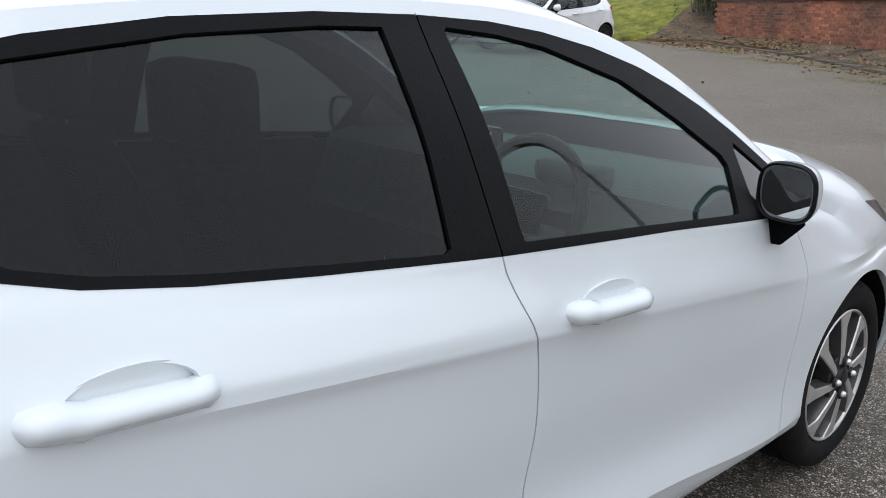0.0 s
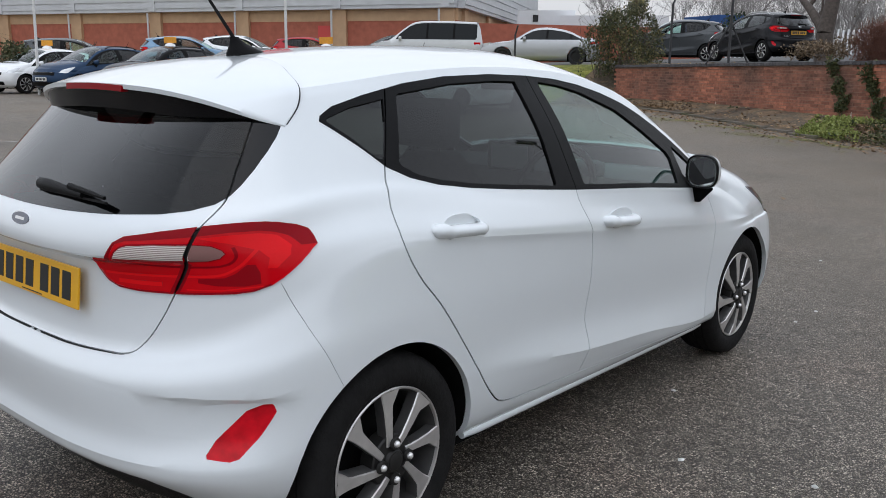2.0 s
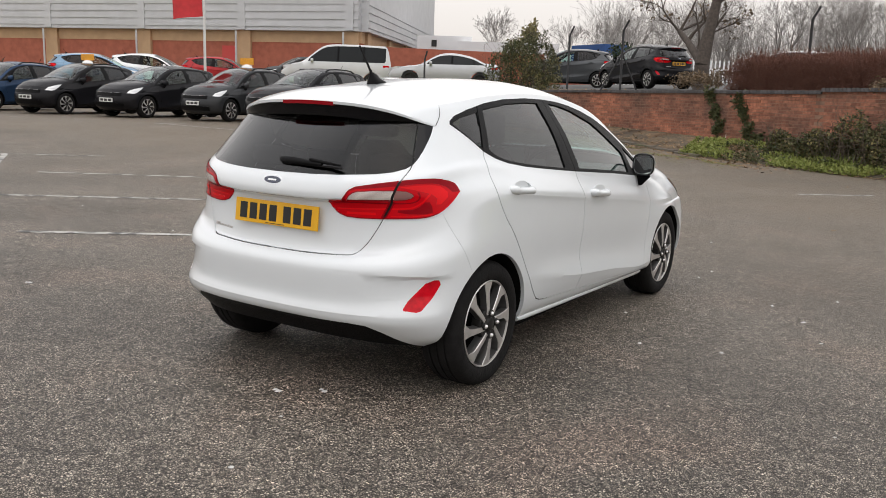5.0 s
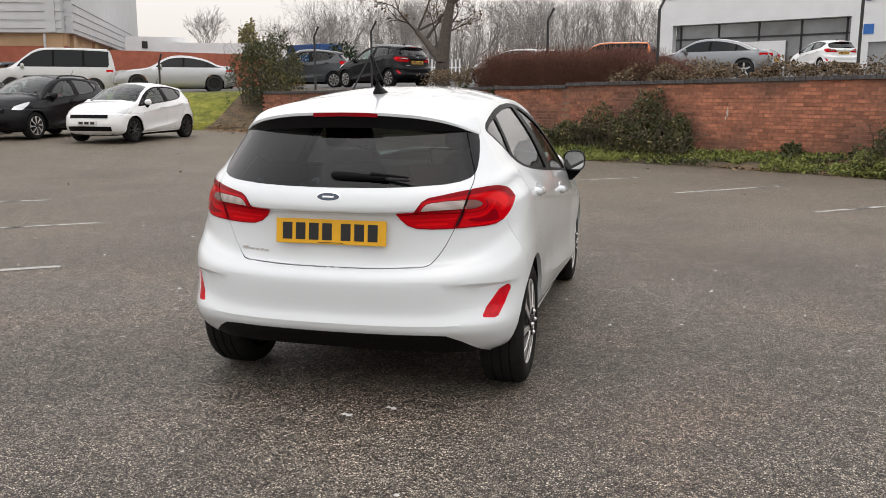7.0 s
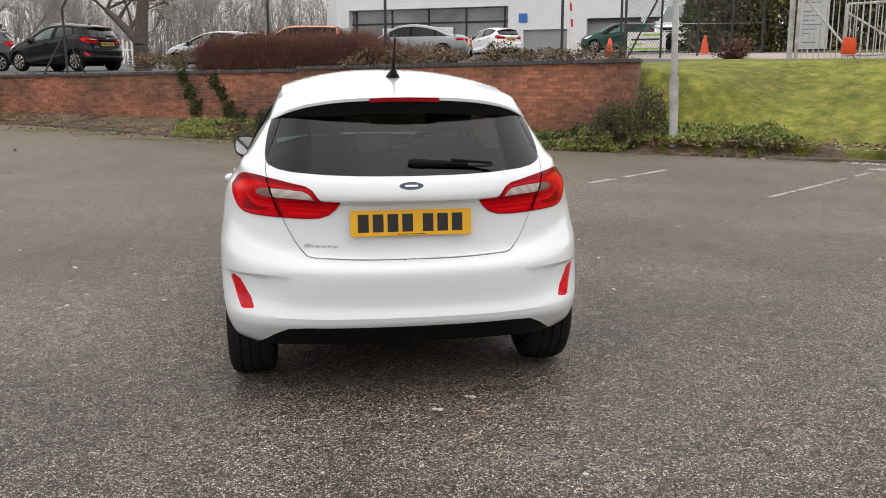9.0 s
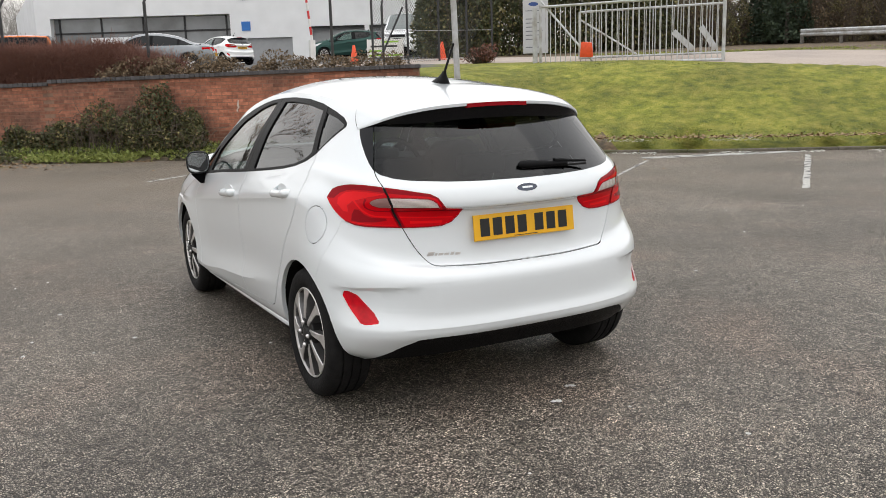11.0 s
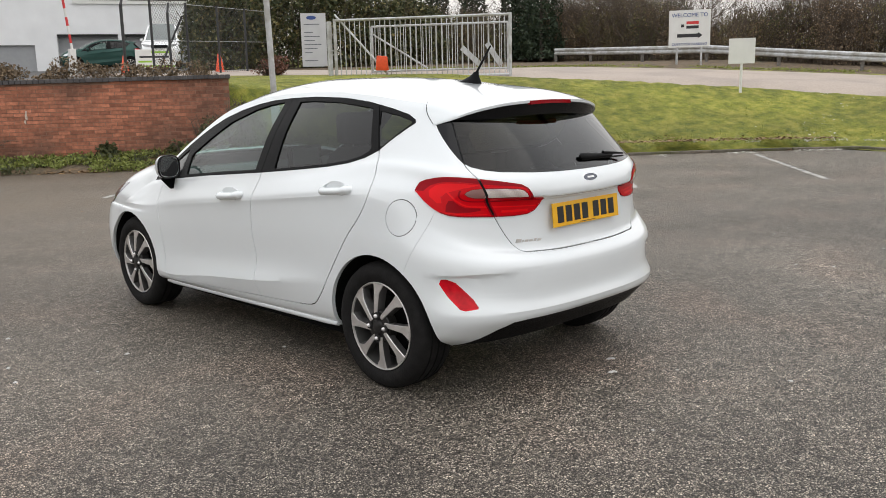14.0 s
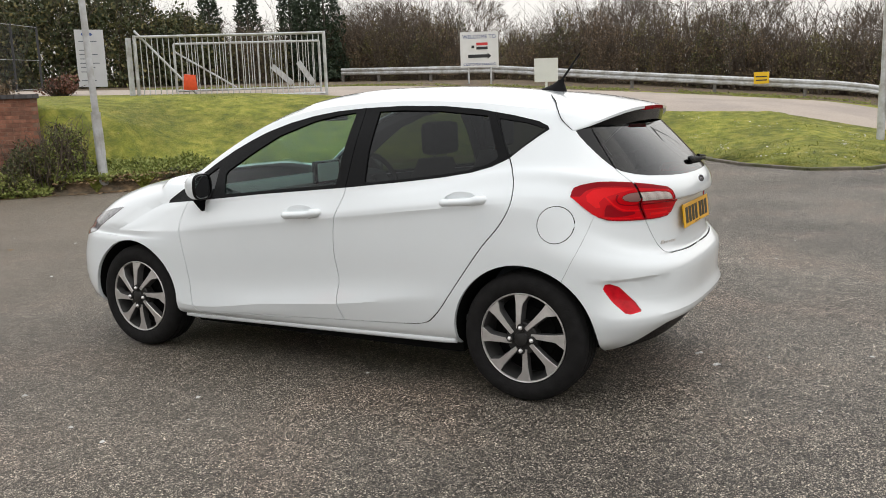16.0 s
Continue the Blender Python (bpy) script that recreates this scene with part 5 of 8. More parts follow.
for k in range(32):
    a = 2 * math.pi * k / 32
    ringpts.append([Vector(((0.18 + 0.017 * math.cos(b)) * math.cos(a), (0.18 + 0.017 * math.cos(b)) * math.sin(a), 0.017 * math.sin(b))) for b in [2 * math.pi * j / 8 for j in range(8)]])
vs = [[bm.verts.new(p) for p in r] for r in ringpts]
for i in range(32):
    for j in range(8):
        bm.faces.new((vs[i][j], vs[i][(j + 1) % 8], vs[(i + 1) % 32][(j + 1) % 8], vs[(i + 1) % 32][j]))
box(bm, -0.17, 0.17, -0.025, 0.015, -0.02, 0.0)
box(bm, -0.025, 0.025, -0.17, 0.0, -0.02, 0.0)
box(bm, -0.07, 0.07, -0.06, 0.05, -0.025, 0.015, bevel=0.015)
steer = part("steering_wheel", bm, BLACK_TRIM, car, "black three-spoke steering wheel", 40)
steer.matrix_basis = pose(0.36, 1.50, 0.90, 66)
bm = bmesh.new()
box(bm, -0.11, 0.11, 1.56, 1.585, 1.30, 1.36, bevel=0.012)
part("rear_view_mirror", bm, BLACK_TRIM, car, "", 60)

# a rounded white bead along the foot of each sill
for s in (-1, 1):
    bm = bmesh.new()
    rings = []
    for k in range(25):
        y = 0.365 + (2.132 - 0.365) * k / 24
        x = 0.776 + 0.010 * (y - 0.365) / 1.77
        r = 0.017 * (0.75 if k in (0, 24) else 1.0)
        rings.append([Vector((s * (x + r * math.cos(a)), y, 0.246 - 0.022 * (y - 0.365) / 1.77 + r * math.sin(a))) for a in [-s * 2 * math.pi * j / 14 for j in range(14)]])
    loft(bm, rings)
    bmesh.ops.recalc_face_normals(bm, faces=bm.faces)
    part("sill_bead", bm, CAR_WHITE, car, "", 50)


# the pale access road on the raised land
NEAR_EDGE = [(9.0, 30), (10.6, 21.5), (12.2, 16.6), (14.1, 12.0), (16.4, 9.0), (18.4, 6.2), (19.2, 3.4), (19.8, 0), (22, -7), (27, -16), (40, -34)]
FAR_EDGE = [(16.5, 31), (16.6, 23.5), (17.4, 18.0), (19.6, 14.6), (23.2, 11.4), (25.8, 7.0), (26.6, 3.0), (27.2, -1.5), (29.2, -8), (33, -17), (46, -34)]


def road_mesh():
    bm = bmesh.new()
    near, far_ = curve(NEAR_EDGE, 8), curve(FAR_EDGE, 8)
    grid = []
    for (x0, y0), (x1, y1) in zip(near, far_):
        row = []
        for k in range(9):
            x, y = x0 + (x1 - x0) * k / 8, y0 + (y1 - y0) * k / 8
            row.append(bm.verts.new((x, y, land_height(x, y) + (0.035 if 0 < k < 8 else -0.03))))
        grid.append(row)
    for p, q in zip(grid, grid[1:]):
        for k in range(8):
            bm.faces.new((p[k], p[k + 1], q[k + 1], q[k]))
    return part("road", bm, CONCRETE_ROAD, None, "", "keep")


tagged(road_mesh(), "pale access road beyond the lawn", "road", "", "structure")


# ---- parked cars ----
CAR_GLASS = material("dark_car_glass", (0.012, 0.014, 0.015), 0.08, spec=0.2)
# pale reflection on parked windscreens, put into the base colour
SKY_PALE_GLASS = material("sky_pale_windscreen", (0.13, 0.15, 0.145), 0.06, coat=0.6)
PLATE_WHITE = material("white_number_plate", (0.7, 0.7, 0.68), 0.4)
HEAD = material("head_lamp_lens", (0.62, 0.63, 0.64), 0.12, metal=0.3, coat=1.0)
TYRE_FAR = material("parked_car_tyre", (0.022, 0.022, 0.022), 0.85)
RIM_FAR = material("silver_wheel_rim", (0.55, 0.55, 0.55), 0.35, metal=0.5)
RIM_BLACK = material("black_wheel_rim", (0.03, 0.03, 0.03), 0.35, metal=0.5)
PAINTS = {}


def paint(name, colour, metal=0.0):
    if name not in PAINTS:
        PAINTS[name] = material(name, colour, 0.25, metal=metal, coat=1.0 if sum(colour[:3]) > 0.6 else 0.18, vary=0.02, scale=4, spec=0.5 if sum(colour[:3]) > 0.6 else 0.1)
    return PAINTS[name]


STYLES = {
    # length, width, height, clearance, belt, bonnet height, nose height, roofline knots as (share of length from the nose, height share)
    "saloon": (4.7, 1.83, 1.43, 0.2, 0.92, 0.92, 0.68, [(0.0, 0.40), (0.03, 0.50), (0.14, 0.60), (0.28, 0.67), (0.43, 0.94), (0.52, 1.0), (0.62, 0.99), (0.75, 0.90), (0.86, 0.74), (0.96, 0.70), (0.985, 0.58), (1.0, 0.40)]),
    "van": (4.6, 1.80, 1.82, 0.22, 1.05, 1.0, 0.80, [(0.0, 0.36), (0.03, 0.45), (0.10, 0.54), (0.19, 0.60), (0.36, 0.92), (0.44, 0.985), (0.6, 1.0), (0.9, 0.985), (0.955, 0.95), (0.975, 0.75), (0.99, 0.50), (1.0, 0.34)]),
}


def parked_car(style, body_paint, label, x, y, z, heading, group="", rims=None, size=(1, 1, 1), rear_plate=False, glass_mat=None):
    """A parked car standing on (x, y, z) with its nose towards heading, in degrees from +y to the left."""
    L, W, H, clear, belt_z, bonnet, nose, top = STYLES[style]
    L, W, H, belt_z = L * size[1], W * size[0], H * size[2], belt_z * size[2]
    half = W / 2
    car_ob = thing("parked_car" if style != "van" else "parked_van", pose(x, y, z, 0, 0, heading), label, "car" if style != "van" else "van", group)
    top = [(L / 2 - u * L, v * H) for u, v in top][::-1]
    ys = [top[0][0] + (L) * k / 60 for k in range(61)]
    bm = bmesh.new()
    lay = bm.faces.layers.int.new("part")
    grid = []
    f_axle, r_axle = L / 2 - 0.195 * L, -L / 2 + 0.19 * L
    for k, yy in enumerate(ys):
        e = min(1.0, abs(yy) / (L / 2))
        w = half * (1 - 0.16 * max(0, (e - 0.72) / 0.28) ** 2.2)
        zt = knots(top, yy)
        zb = clear * 0.9 + 0.1 * max(0, (e - 0.8) / 0.2)
        cabin = zt > belt_z + 0.04
        zbelt = min(belt_z + 0.02 * (0.5 - yy / L), zt - 0.05)
        tumble = min(1.0, max(0.0, (zt - zbelt) / (H - belt_z)))
        xr = w * (0.90 - 0.20 * tumble)
        sect = [(w * 0.86, zb), (w * 0.97, zb + 0.07), (w, zb + 0.25 * (zbelt - zb)), (w * 0.985, zb + 0.55 * (zbelt - zb)), (w * 0.995, zb + 0.76 * (zbelt - zb)), (w * 0.945, zbelt), (xr + (w * 0.945 - xr) * 0.45, zbelt + (zt - 0.05 - zbelt) * 0.55), (xr, zt - 0.045), (xr * 0.88, zt - 0.008), (xr * 0.5, zt + 0.012), (0, zt + 0.02)]
        if k in (0, 60):
            sect = [(a * 0.92, b) for a, b in sect]
        grid.append([bm.verts.new((a, yy, b)) for a, b in sect])
    for p, q in zip(grid, grid[1:]):
        for i in range(len(p) - 1):
            bm.faces.new((p[i], q[i], q[i + 1], p[i + 1]))
    bm.faces.new(grid[0])
    bm.faces.new(grid[-1][::-1])
    # windows
    cowl = next(yy for yy in reversed(ys) if knots(top, yy) > belt_z + 0.05)
    tail = next(yy for yy in ys if knots(top, yy) > belt_z + 0.09)
    edge = lambda yy, d: knots(top, yy) - d
    lo = belt_z + 0.035
    span = [tail + 0.12 + (cowl - 0.30 - tail - 0.12) * k / 14 for k in range(15)]
    side_window = [(yy, max(lo + 0.01, edge(yy, 0.085))) for yy in span] + [(cowl - 0.18, lo + 0.02)] + [(yy, lo + 0.02 * (0.5 - yy / L)) for yy in (cowl - 0.2, 0.0, tail + 0.2)] + [(tail + 0.14, lo + 0.10)]
    flank = lambda c, n: c.x > half * 0.5
    cut(bm, lay, side_window, "side", 1, flank)
    for k, u in enumerate((0.40, 0.70)):
        yy = cowl - (cowl - tail) * u
        cut(bm, lay, [(yy - 0.04, lo - 0.05), (yy + 0.04, lo - 0.05), (yy + 0.0, H), (yy - 0.08, H)], "side", 4, flank, (1,))
    for ax in (f_axle, r_axle):
        cut(bm, lay, arch(ax, 0.37 * size[2], 0.33), "side", 9, flank)
    for f in bm.faces:
        c = f.calc_center_median()
        zt = knots(top, c.y)
        if f[lay] == 0 and c.z > belt_z + 0.05 and c.x < half * 0.66 * (1 if c.z > H * 0.8 else 1.12) and f.normal.z < 0.965 and abs(f.normal.y) > 0.28:
            f[lay] = 2 if c.y > 0 else 3
    bmesh.ops.delete(bm, geom=[f for f in bm.faces if f[lay] == 9], context="FACES")
    r = bmesh.ops.duplicate(bm, geom=list(bm.verts) + list(bm.edges) + list(bm.faces))
    bmesh.ops.transform(bm, matrix=Matrix.Diagonal((-1, 1, 1, 1)), verts=[g for g in r["geom"] if isinstance(g, bmesh.types.BMVert)])
    bmesh.ops.remove_doubles(bm, verts=[v for v in bm.verts if abs(v.co.x) < 1e-3], dist=2e-3)
    bmesh.ops.recalc_face_normals(bm, faces=bm.faces)
    lay = bm.faces.layers.int["part"]

    def take(name, test, mat, lab="", parent=None):
        out, made = bmesh.new(), {}
        for f in bm.faces:
            if test(f[lay], f.calc_center_median()):
                for v in f.verts:
                    if v not in made:
                        made[v] = out.verts.new(v.co)
                out.faces.new([made[v] for v in f.verts])
        if not out.faces:
            out.free()
            return None
        return part(name, out, mat, parent or car_ob, lab, 45)

    take("body", lambda v, c: v == 0, body_paint)
    mid = cowl - (cowl - tail) * 0.55
    for sx in (1, -1):
        take("door_pillar", lambda v, c: v == 4 and c.x * sx > 0 and c.y > mid, BLACK_TRIM)
        take("rear_pillar", lambda v, c: v == 4 and c.x * sx > 0 and c.y <= mid, BLACK_TRIM)
    for sx in (1, -1):
        for a, b in ((0, 0.40), (0.40, 0.70), (0.70, 1.2)):
            y1, y0 = cowl - (cowl - tail) * a + (0.3 if not a else 0), cowl - (cowl - tail) * b
            take("side_window", lambda v, c: v == 1 and c.x * sx > 0 and y0 <= c.y < y1, CAR_GLASS)
    take("windscreen", lambda v, c: v == 2, glass_mat or SKY_PALE_GLASS)
    take("rear_window", lambda v, c: v == 3, CAR_GLASS)
    bm.free()
    out = bmesh.new()
    box(out, -half * 0.82, half * 0.82, -L * 0.46, L * 0.46, clear * 0.75, clear + 0.25)
    part("underbody", out, LINER, car_ob)
    for sx in (1, -1):
        for ax in (f_axle, r_axle):
            w_ob = new("wheel")
            w_ob.parent = car_ob
            w_ob.matrix_basis = pose(sx * (half - 0.02), ax, 0.335 * size[2], 0, 90 * sx, 0)
            out = bmesh.new()
            lathe(out, [(0.22, -0.2), (0.31, -0.2), (0.333, -0.17), (0.333, -0.03), (0.31, 0.0), (0.235, 0.0), (0.225, -0.02)], 28)
            part("tyre", out, TYRE_FAR, w_ob, "", 40)
            out = bmesh.new()
            lathe(out, [(0.228, -0.01), (0.215, -0.02), (0.20, -0.07), (0.0, -0.075)], 28)
            part("rim", out, RIM_BLACK, w_ob, "", 40)
            for k in range(5):
                out = bmesh.new()
                box(out, 0.02, 0.215, -0.026, 0.026, -0.045, -0.012)
                bmesh.ops.rotate(out, verts=out.verts, cent=(0, 0, 0), matrix=Matrix.Rotation(2 * math.pi * k / 5, 3, "Z"))
                part("spoke", out, rims or RIM_FAR, w_ob)
    lamp_z = belt_z * 0.80
    for sx in (1, -1):
        out = bmesh.new()
        loft(out, [[Vector((sx * half * a, L / 2 - b * L, lamp_z + c + d)) for d in (-0.055, 0.0, 0.055)] + [Vector((sx * (half * a - 0.1), L / 2 - b * L - 0.12, lamp_z + c + d)) for d in (0.05, -0.05)] for a, b, c in ((0.50, 0.012, -0.02), (0.68, 0.022, 0.0), (0.82, 0.042, 0.02), (0.93, 0.085, 0.05))])
        part("head_lamp", out, HEAD, car_ob, "", 40)
        out = bmesh.new()
        loft(out, [[Vector((sx * half * a, -L / 2 + b * L, belt_z * 0.90 + d)) for d in (-0.08, 0.0, 0.06)] + [Vector((sx * (half * a - 0.1), -L / 2 + b * L + 0.12, belt_z * 0.9 + d)) for d in (0.05, -0.07)] for a, b in ((0.55, 0.010), (0.75, 0.014), (0.90, 0.035), (0.965, 0.085))])
        part("tail_lamp", out, TAIL_RED, car_ob, "", 40)
        out = bmesh.new()
        box(out, sx * (half + 0.02) - 0.09, sx * (half + 0.02) + 0.09, cowl - 0.42, cowl - 0.30, belt_z + 0.01, belt_z + 0.15, bevel=0.035)
        part("door_mirror", out, body_paint, car_ob, "", 60)
    out = bmesh.new()
    box(out, -half * 0.42, half * 0.42, L / 2 - 0.10, L / 2 + 0.010, lamp_z - 0.13, lamp_z + 0.01, bevel=0.03)
    part("grille", out, BLACK_TRIM, car_ob)
    out = bmesh.new()
    box(out, -half * 0.55, half * 0.55, L / 2 - 0.14, L / 2 - 0.002, clear + 0.05, clear + 0.16, bevel=0.03)
    part("lower_grille", out, BLACK_TRIM, car_ob)
    out = bmesh.new()
    box(out, -0.26, 0.26, L / 2 + 0.008, L / 2 + 0.02, lamp_z - 0.26, lamp_z - 0.15)
    fp = part("number_plate", out, PLATE_WHITE, car_ob)
    out = bmesh.new()
    box(out, -0.2, 0.2, L / 2 + 0.02, L / 2 + 0.023, lamp_z - 0.235, lamp_z - 0.175)
    part("bar", out, PLATE_BLACK, fp)
    out = bmesh.new()
    box(out, -0.26, 0.26, -L / 2 - 0.012, -L / 2 + 0.05, belt_z * 0.72 - 0.055, belt_z * 0.72 + 0.055)
    rp = part("number_plate", out, PLATE_YELLOW, car_ob)
    out = bmesh.new()
    box(out, -0.2, 0.2, -L / 2 - 0.016, -L / 2 - 0.011, belt_z * 0.72 - 0.03, belt_z * 0.72 + 0.03)
    part("bar", out, PLATE_BLACK, rp)
    return car_ob


def front_trim(parent):
    """Grilles and a plate on the nose of a parked car."""

    def band(name, low, high, reach, mat, proud, f0=0.0, f1=1.0):
        a, b = ROWS_BODY[low], ROWS_BODY[high]
        rings = []
        for k in range(-9, 10):
            u = 3 - reach * abs(k) / 9
            s = -1 if k < 0 else 1
            p, q = a.at(u), b.at(u)
            p, q = p.lerp(q, f0), p.lerp(q, f1)
            rings.append([Vector((s * v.x, v.y + d, v.z)) for v, d in ((p, proud), (p.lerp(q, 0.5), proud + 0.004), (q, proud), (q, -0.03), (p, -0.03))])
        out = bmesh.new()
        loft(out, rings)
        return part(name, out, mat, parent, "", 40)

    band("grille", 4, 6, 0.36, BLACK_TRIM, 0.016, 0.35, 1.0)
    band("grille_bar", 5, 6, 0.33, CHROME, 0.024, 0.90, 1.0)
    band("lower_grille", 1, 3, 0.44, BLACK_TRIM, 0.030, 0.12, 0.72)
    out = bmesh.new()
    box(out, -0.26, 0.26, 3.225, 3.252, 0.42, 0.53, bevel=0.003)
    plate = part("front_plate", out, PLATE_WHITE, parent)
    for x in (-0.16, 0.0, 0.16):
        out = bmesh.new()
        box(out, x - 0.06, x + 0.06, 3.252, 3.254, 0.445, 0.505)
        part("bar", out, PLATE_BLACK, plate)


def hatch_copy(style, body_paint, label, x, y, z, heading, group="", rims=None, size=(1, 1, 1), rails=None, sign=False):
    """A parked hatchback or crossover: the white car's shape, stretched and repainted."""
    grow_by = (1.06, 1.13, 1.14) if style == "suv" else (1.0, 1.0, 1.0)
    fit = Matrix.Diagonal((*[a * b for a, b in zip(grow_by, size)], 1))
    ob = copy_thing(car, pose(x, y, z, 0, 0, heading) @ fit @ Matrix.Translation((0, -1.285, 0)))
    ob.name = "parked_car"
    tagged(ob, label, "car", group)
    swap = {CAR_WHITE: body_paint, ALLOY: rims or ALLOY, HEAD_GLASS: HEAD}
    for o in ob.children_recursive:
        if "white" in o.get("label", ""):
            del o["label"]
        for slot in o.material_slots:
            if slot.material in swap:
                to = swap[slot.material]
                slot.link = "OBJECT"
                slot.material = to
    front_trim(ob)
    if rails:
        for sx in (1, -1):
            pts = [Vector((sx * 0.515, 0.15 + 0.13 * k, knots(RAIL_Z, 0.15 + 0.13 * k) + (0.055 if 0 < k < 9 else 0.01))) for k in range(10)]
            out = bmesh.new()
            for a, b in zip(pts, pts[1:]):
                tube(out, a, b, 0.016, None, 8)
            part("roof_rail", out, RIM_FAR if rails == "silver" else BLACK_TRIM, ob)
    if sign:
        out = bmesh.new()
        loft(out, [[Vector((0.20 * r * math.cos(a), 1.0 + 0.14 * r * math.sin(a), 1.468 + zz)) for a in [2 * math.pi * i / 16 for i in range(16)]] for r, zz in ((1, 0.0), (0.9, 0.05), (0.5, 0.09), (0.3, 0.1))])
        roof_sign = part("roof_sign", out, paint("white_paint", (0.82, 0.83, 0.83)), ob, "white base with an amber price board", 50)
        out = bmesh.new()
        box(out, -0.28, 0.28, 0.98, 1.01, 1.56, 1.74, bevel=0.006)
        part("price_board", out, AMBER, roof_sign)
    return ob


AMBER = material("amber_board", (0.75, 0.33, 0.02), 0.5, vary=0.1, scale=20)
BLACK_P, GREY_P, DGREY_P = paint("black_paint", (0.012, 0.012, 0.014)), paint("grey_paint", (0.075, 0.08, 0.085), 0.3), paint("dark_grey_paint", (0.045, 0.047, 0.05), 0.3)
WHITE_P, SILVER_P, BLUE_P = paint("white_paint", (0.82, 0.83, 0.83)), paint("silver_paint", (0.45, 0.46, 0.47), 0.4), paint("dark_blue_paint", (0.025, 0.05, 0.10), 0.3)
LBLUE_P, RED_P, GREEN_P = paint("light_blue_paint", (0.11, 0.22, 0.34), 0.3), paint("red_paint", (0.38, 0.03, 0.035)), paint("dark_green_paint", (0.03, 0.075, 0.065), 0.2)
ROW = "front row of parked cars"
for style, pnt, lab, cx, cy, hd, kw in (
    ("hatch", WHITE_P, "white sporty hatchback with black wheels parked in a bay", -11.95, 16.15, 180, dict(rims=RIM_BLACK)),
    ("suv", BLACK_P, "black premium estate car on silver wheels in a bay", -15.0, 16.5, 181, dict(size=(1.02, 1.03, 1.0), rails="black")),
    ("suv", DGREY_P, "dark grey small off-roader with an amber price board", -17.85, 16.3, 182, dict(size=(0.96, 0.92, 0.99), sign=True, rails="black")),
    ("suv", BLACK_P, "black crossover with chrome window lines in a bay", -20.8, 15.6, 184, dict(size=(1.02, 1.02, 0.99))),
    ("suv", BLACK_P, "black off-roader with an amber price board", -23.7, 14.6, 187, dict(sign=True, rails="black")),
    ("suv", BLUE_P, "dark blue off-roader parked in a bay", -26.8, 13.9, 190, dict(rails="black")),
    ("suv", WHITE_P, "white crossover with an amber price board", -29.7, 13.3, 193, dict(size=(0.98, 0.97, 0.95), sign=True)),
):
    hatch_copy(style, pnt, lab, cx, cy, park_height(cx, cy), hd, ROW, **kw)
YARD_ROW = "cars on the raised yard"


def on_land(style, pnt, lab, a, b, **kw):
    """A car on the raised yard with its nose at a and its tail at b, on plan."""
    cx, cy = (a[0] + b[0]) / 2, (a[1] + b[1]) / 2
    hd = math.degrees(math.atan2(-(a[0] - b[0]), a[1] - b[1]))
    return (hatch_copy if style in ("hatch", "suv") else parked_car)(style, pnt, lab, cx, cy, upper_height(cx, cy), hd, YARD_ROW, **kw)


on_land("van", paint("pale_silver_paint", (0.55, 0.56, 0.56), 0.2), "pale silver passenger van behind the low fence", (-23.0, 23.6), (-19.4, 26.5))
on_land("saloon", SILVER_P, "silver coupe with black wheels on the grass bank", (-19.4, 26.3), (-15.4, 28.8), rims=RIM_BLACK)
on_land("hatch", DGREY_P, "dark grey hatchback beside the van", (-26.9, 26.6), (-25.0, 29.4))
on_land("hatch", RED_P, "red hatchback on the raised yard", (-27.7, 27.1), (-30.4, 24.6))
on_land("suv", WHITE_P, "white estate car on the raised yard", (-28.3, 23.7), (-31.3, 21.2), size=(1, 0.92, 0.93))
on_land("hatch", LBLUE_P, "light blue hatchback on the raised yard", (-29.4, 21.8), (-31.9, 18.5), size=(1.03, 1.03, 1.05))
on_land("suv", GREY_P, "mid grey estate car on the raised yard", (-32.4, 18.4), (-34.5, 14.5), size=(1, 1.0, 0.92))
on_land("suv", GREY_P, "mid grey crossover seen behind the bush", (-15.0, 30.6), (-11.6, 31.6), size=(1, 0.9, 0.97))
on_land("suv", BLACK_P, "black estate car with red tail lamps above the wall", (-10.3, 28.6), (-6.9, 26.3), size=(0.98, 0.93, 0.93), rails="silver")
on_land("saloon", paint("grey_silver_paint", (0.22, 0.235, 0.25), 0.4), "grey silver saloon above the wall", (1.0, 27.4), (5.2, 26.0), size=(1, 0.95, 0.92))
on_land("hatch", WHITE_P, "white hatchback outside the showroom", (8.6, 43.0), (9.8, 39.4))
on_land("suv", GREEN_P, "dark green estate car outside the showroom", (15.0, 43.7), (18.6, 42.3), size=(1, 0.95, 0.97))
on_land("van", WHITE_P, "white minibus with dark side windows", (18.3, 39.4), (21.3, 44.0), size=(1.1, 1.25, 1.33))
on_land("hatch", SILVER_P, "silver car half hidden behind the hedge", (-4.9, 28.5), (-2.1, 26.4), size=(1, 1, 0.84))
on_land("van", paint("orange_paint", (0.75, 0.18, 0.03)), "orange van far behind the hedge", (-3.1, 41.0), (1.4, 40.0), size=(1, 1, 0.95))


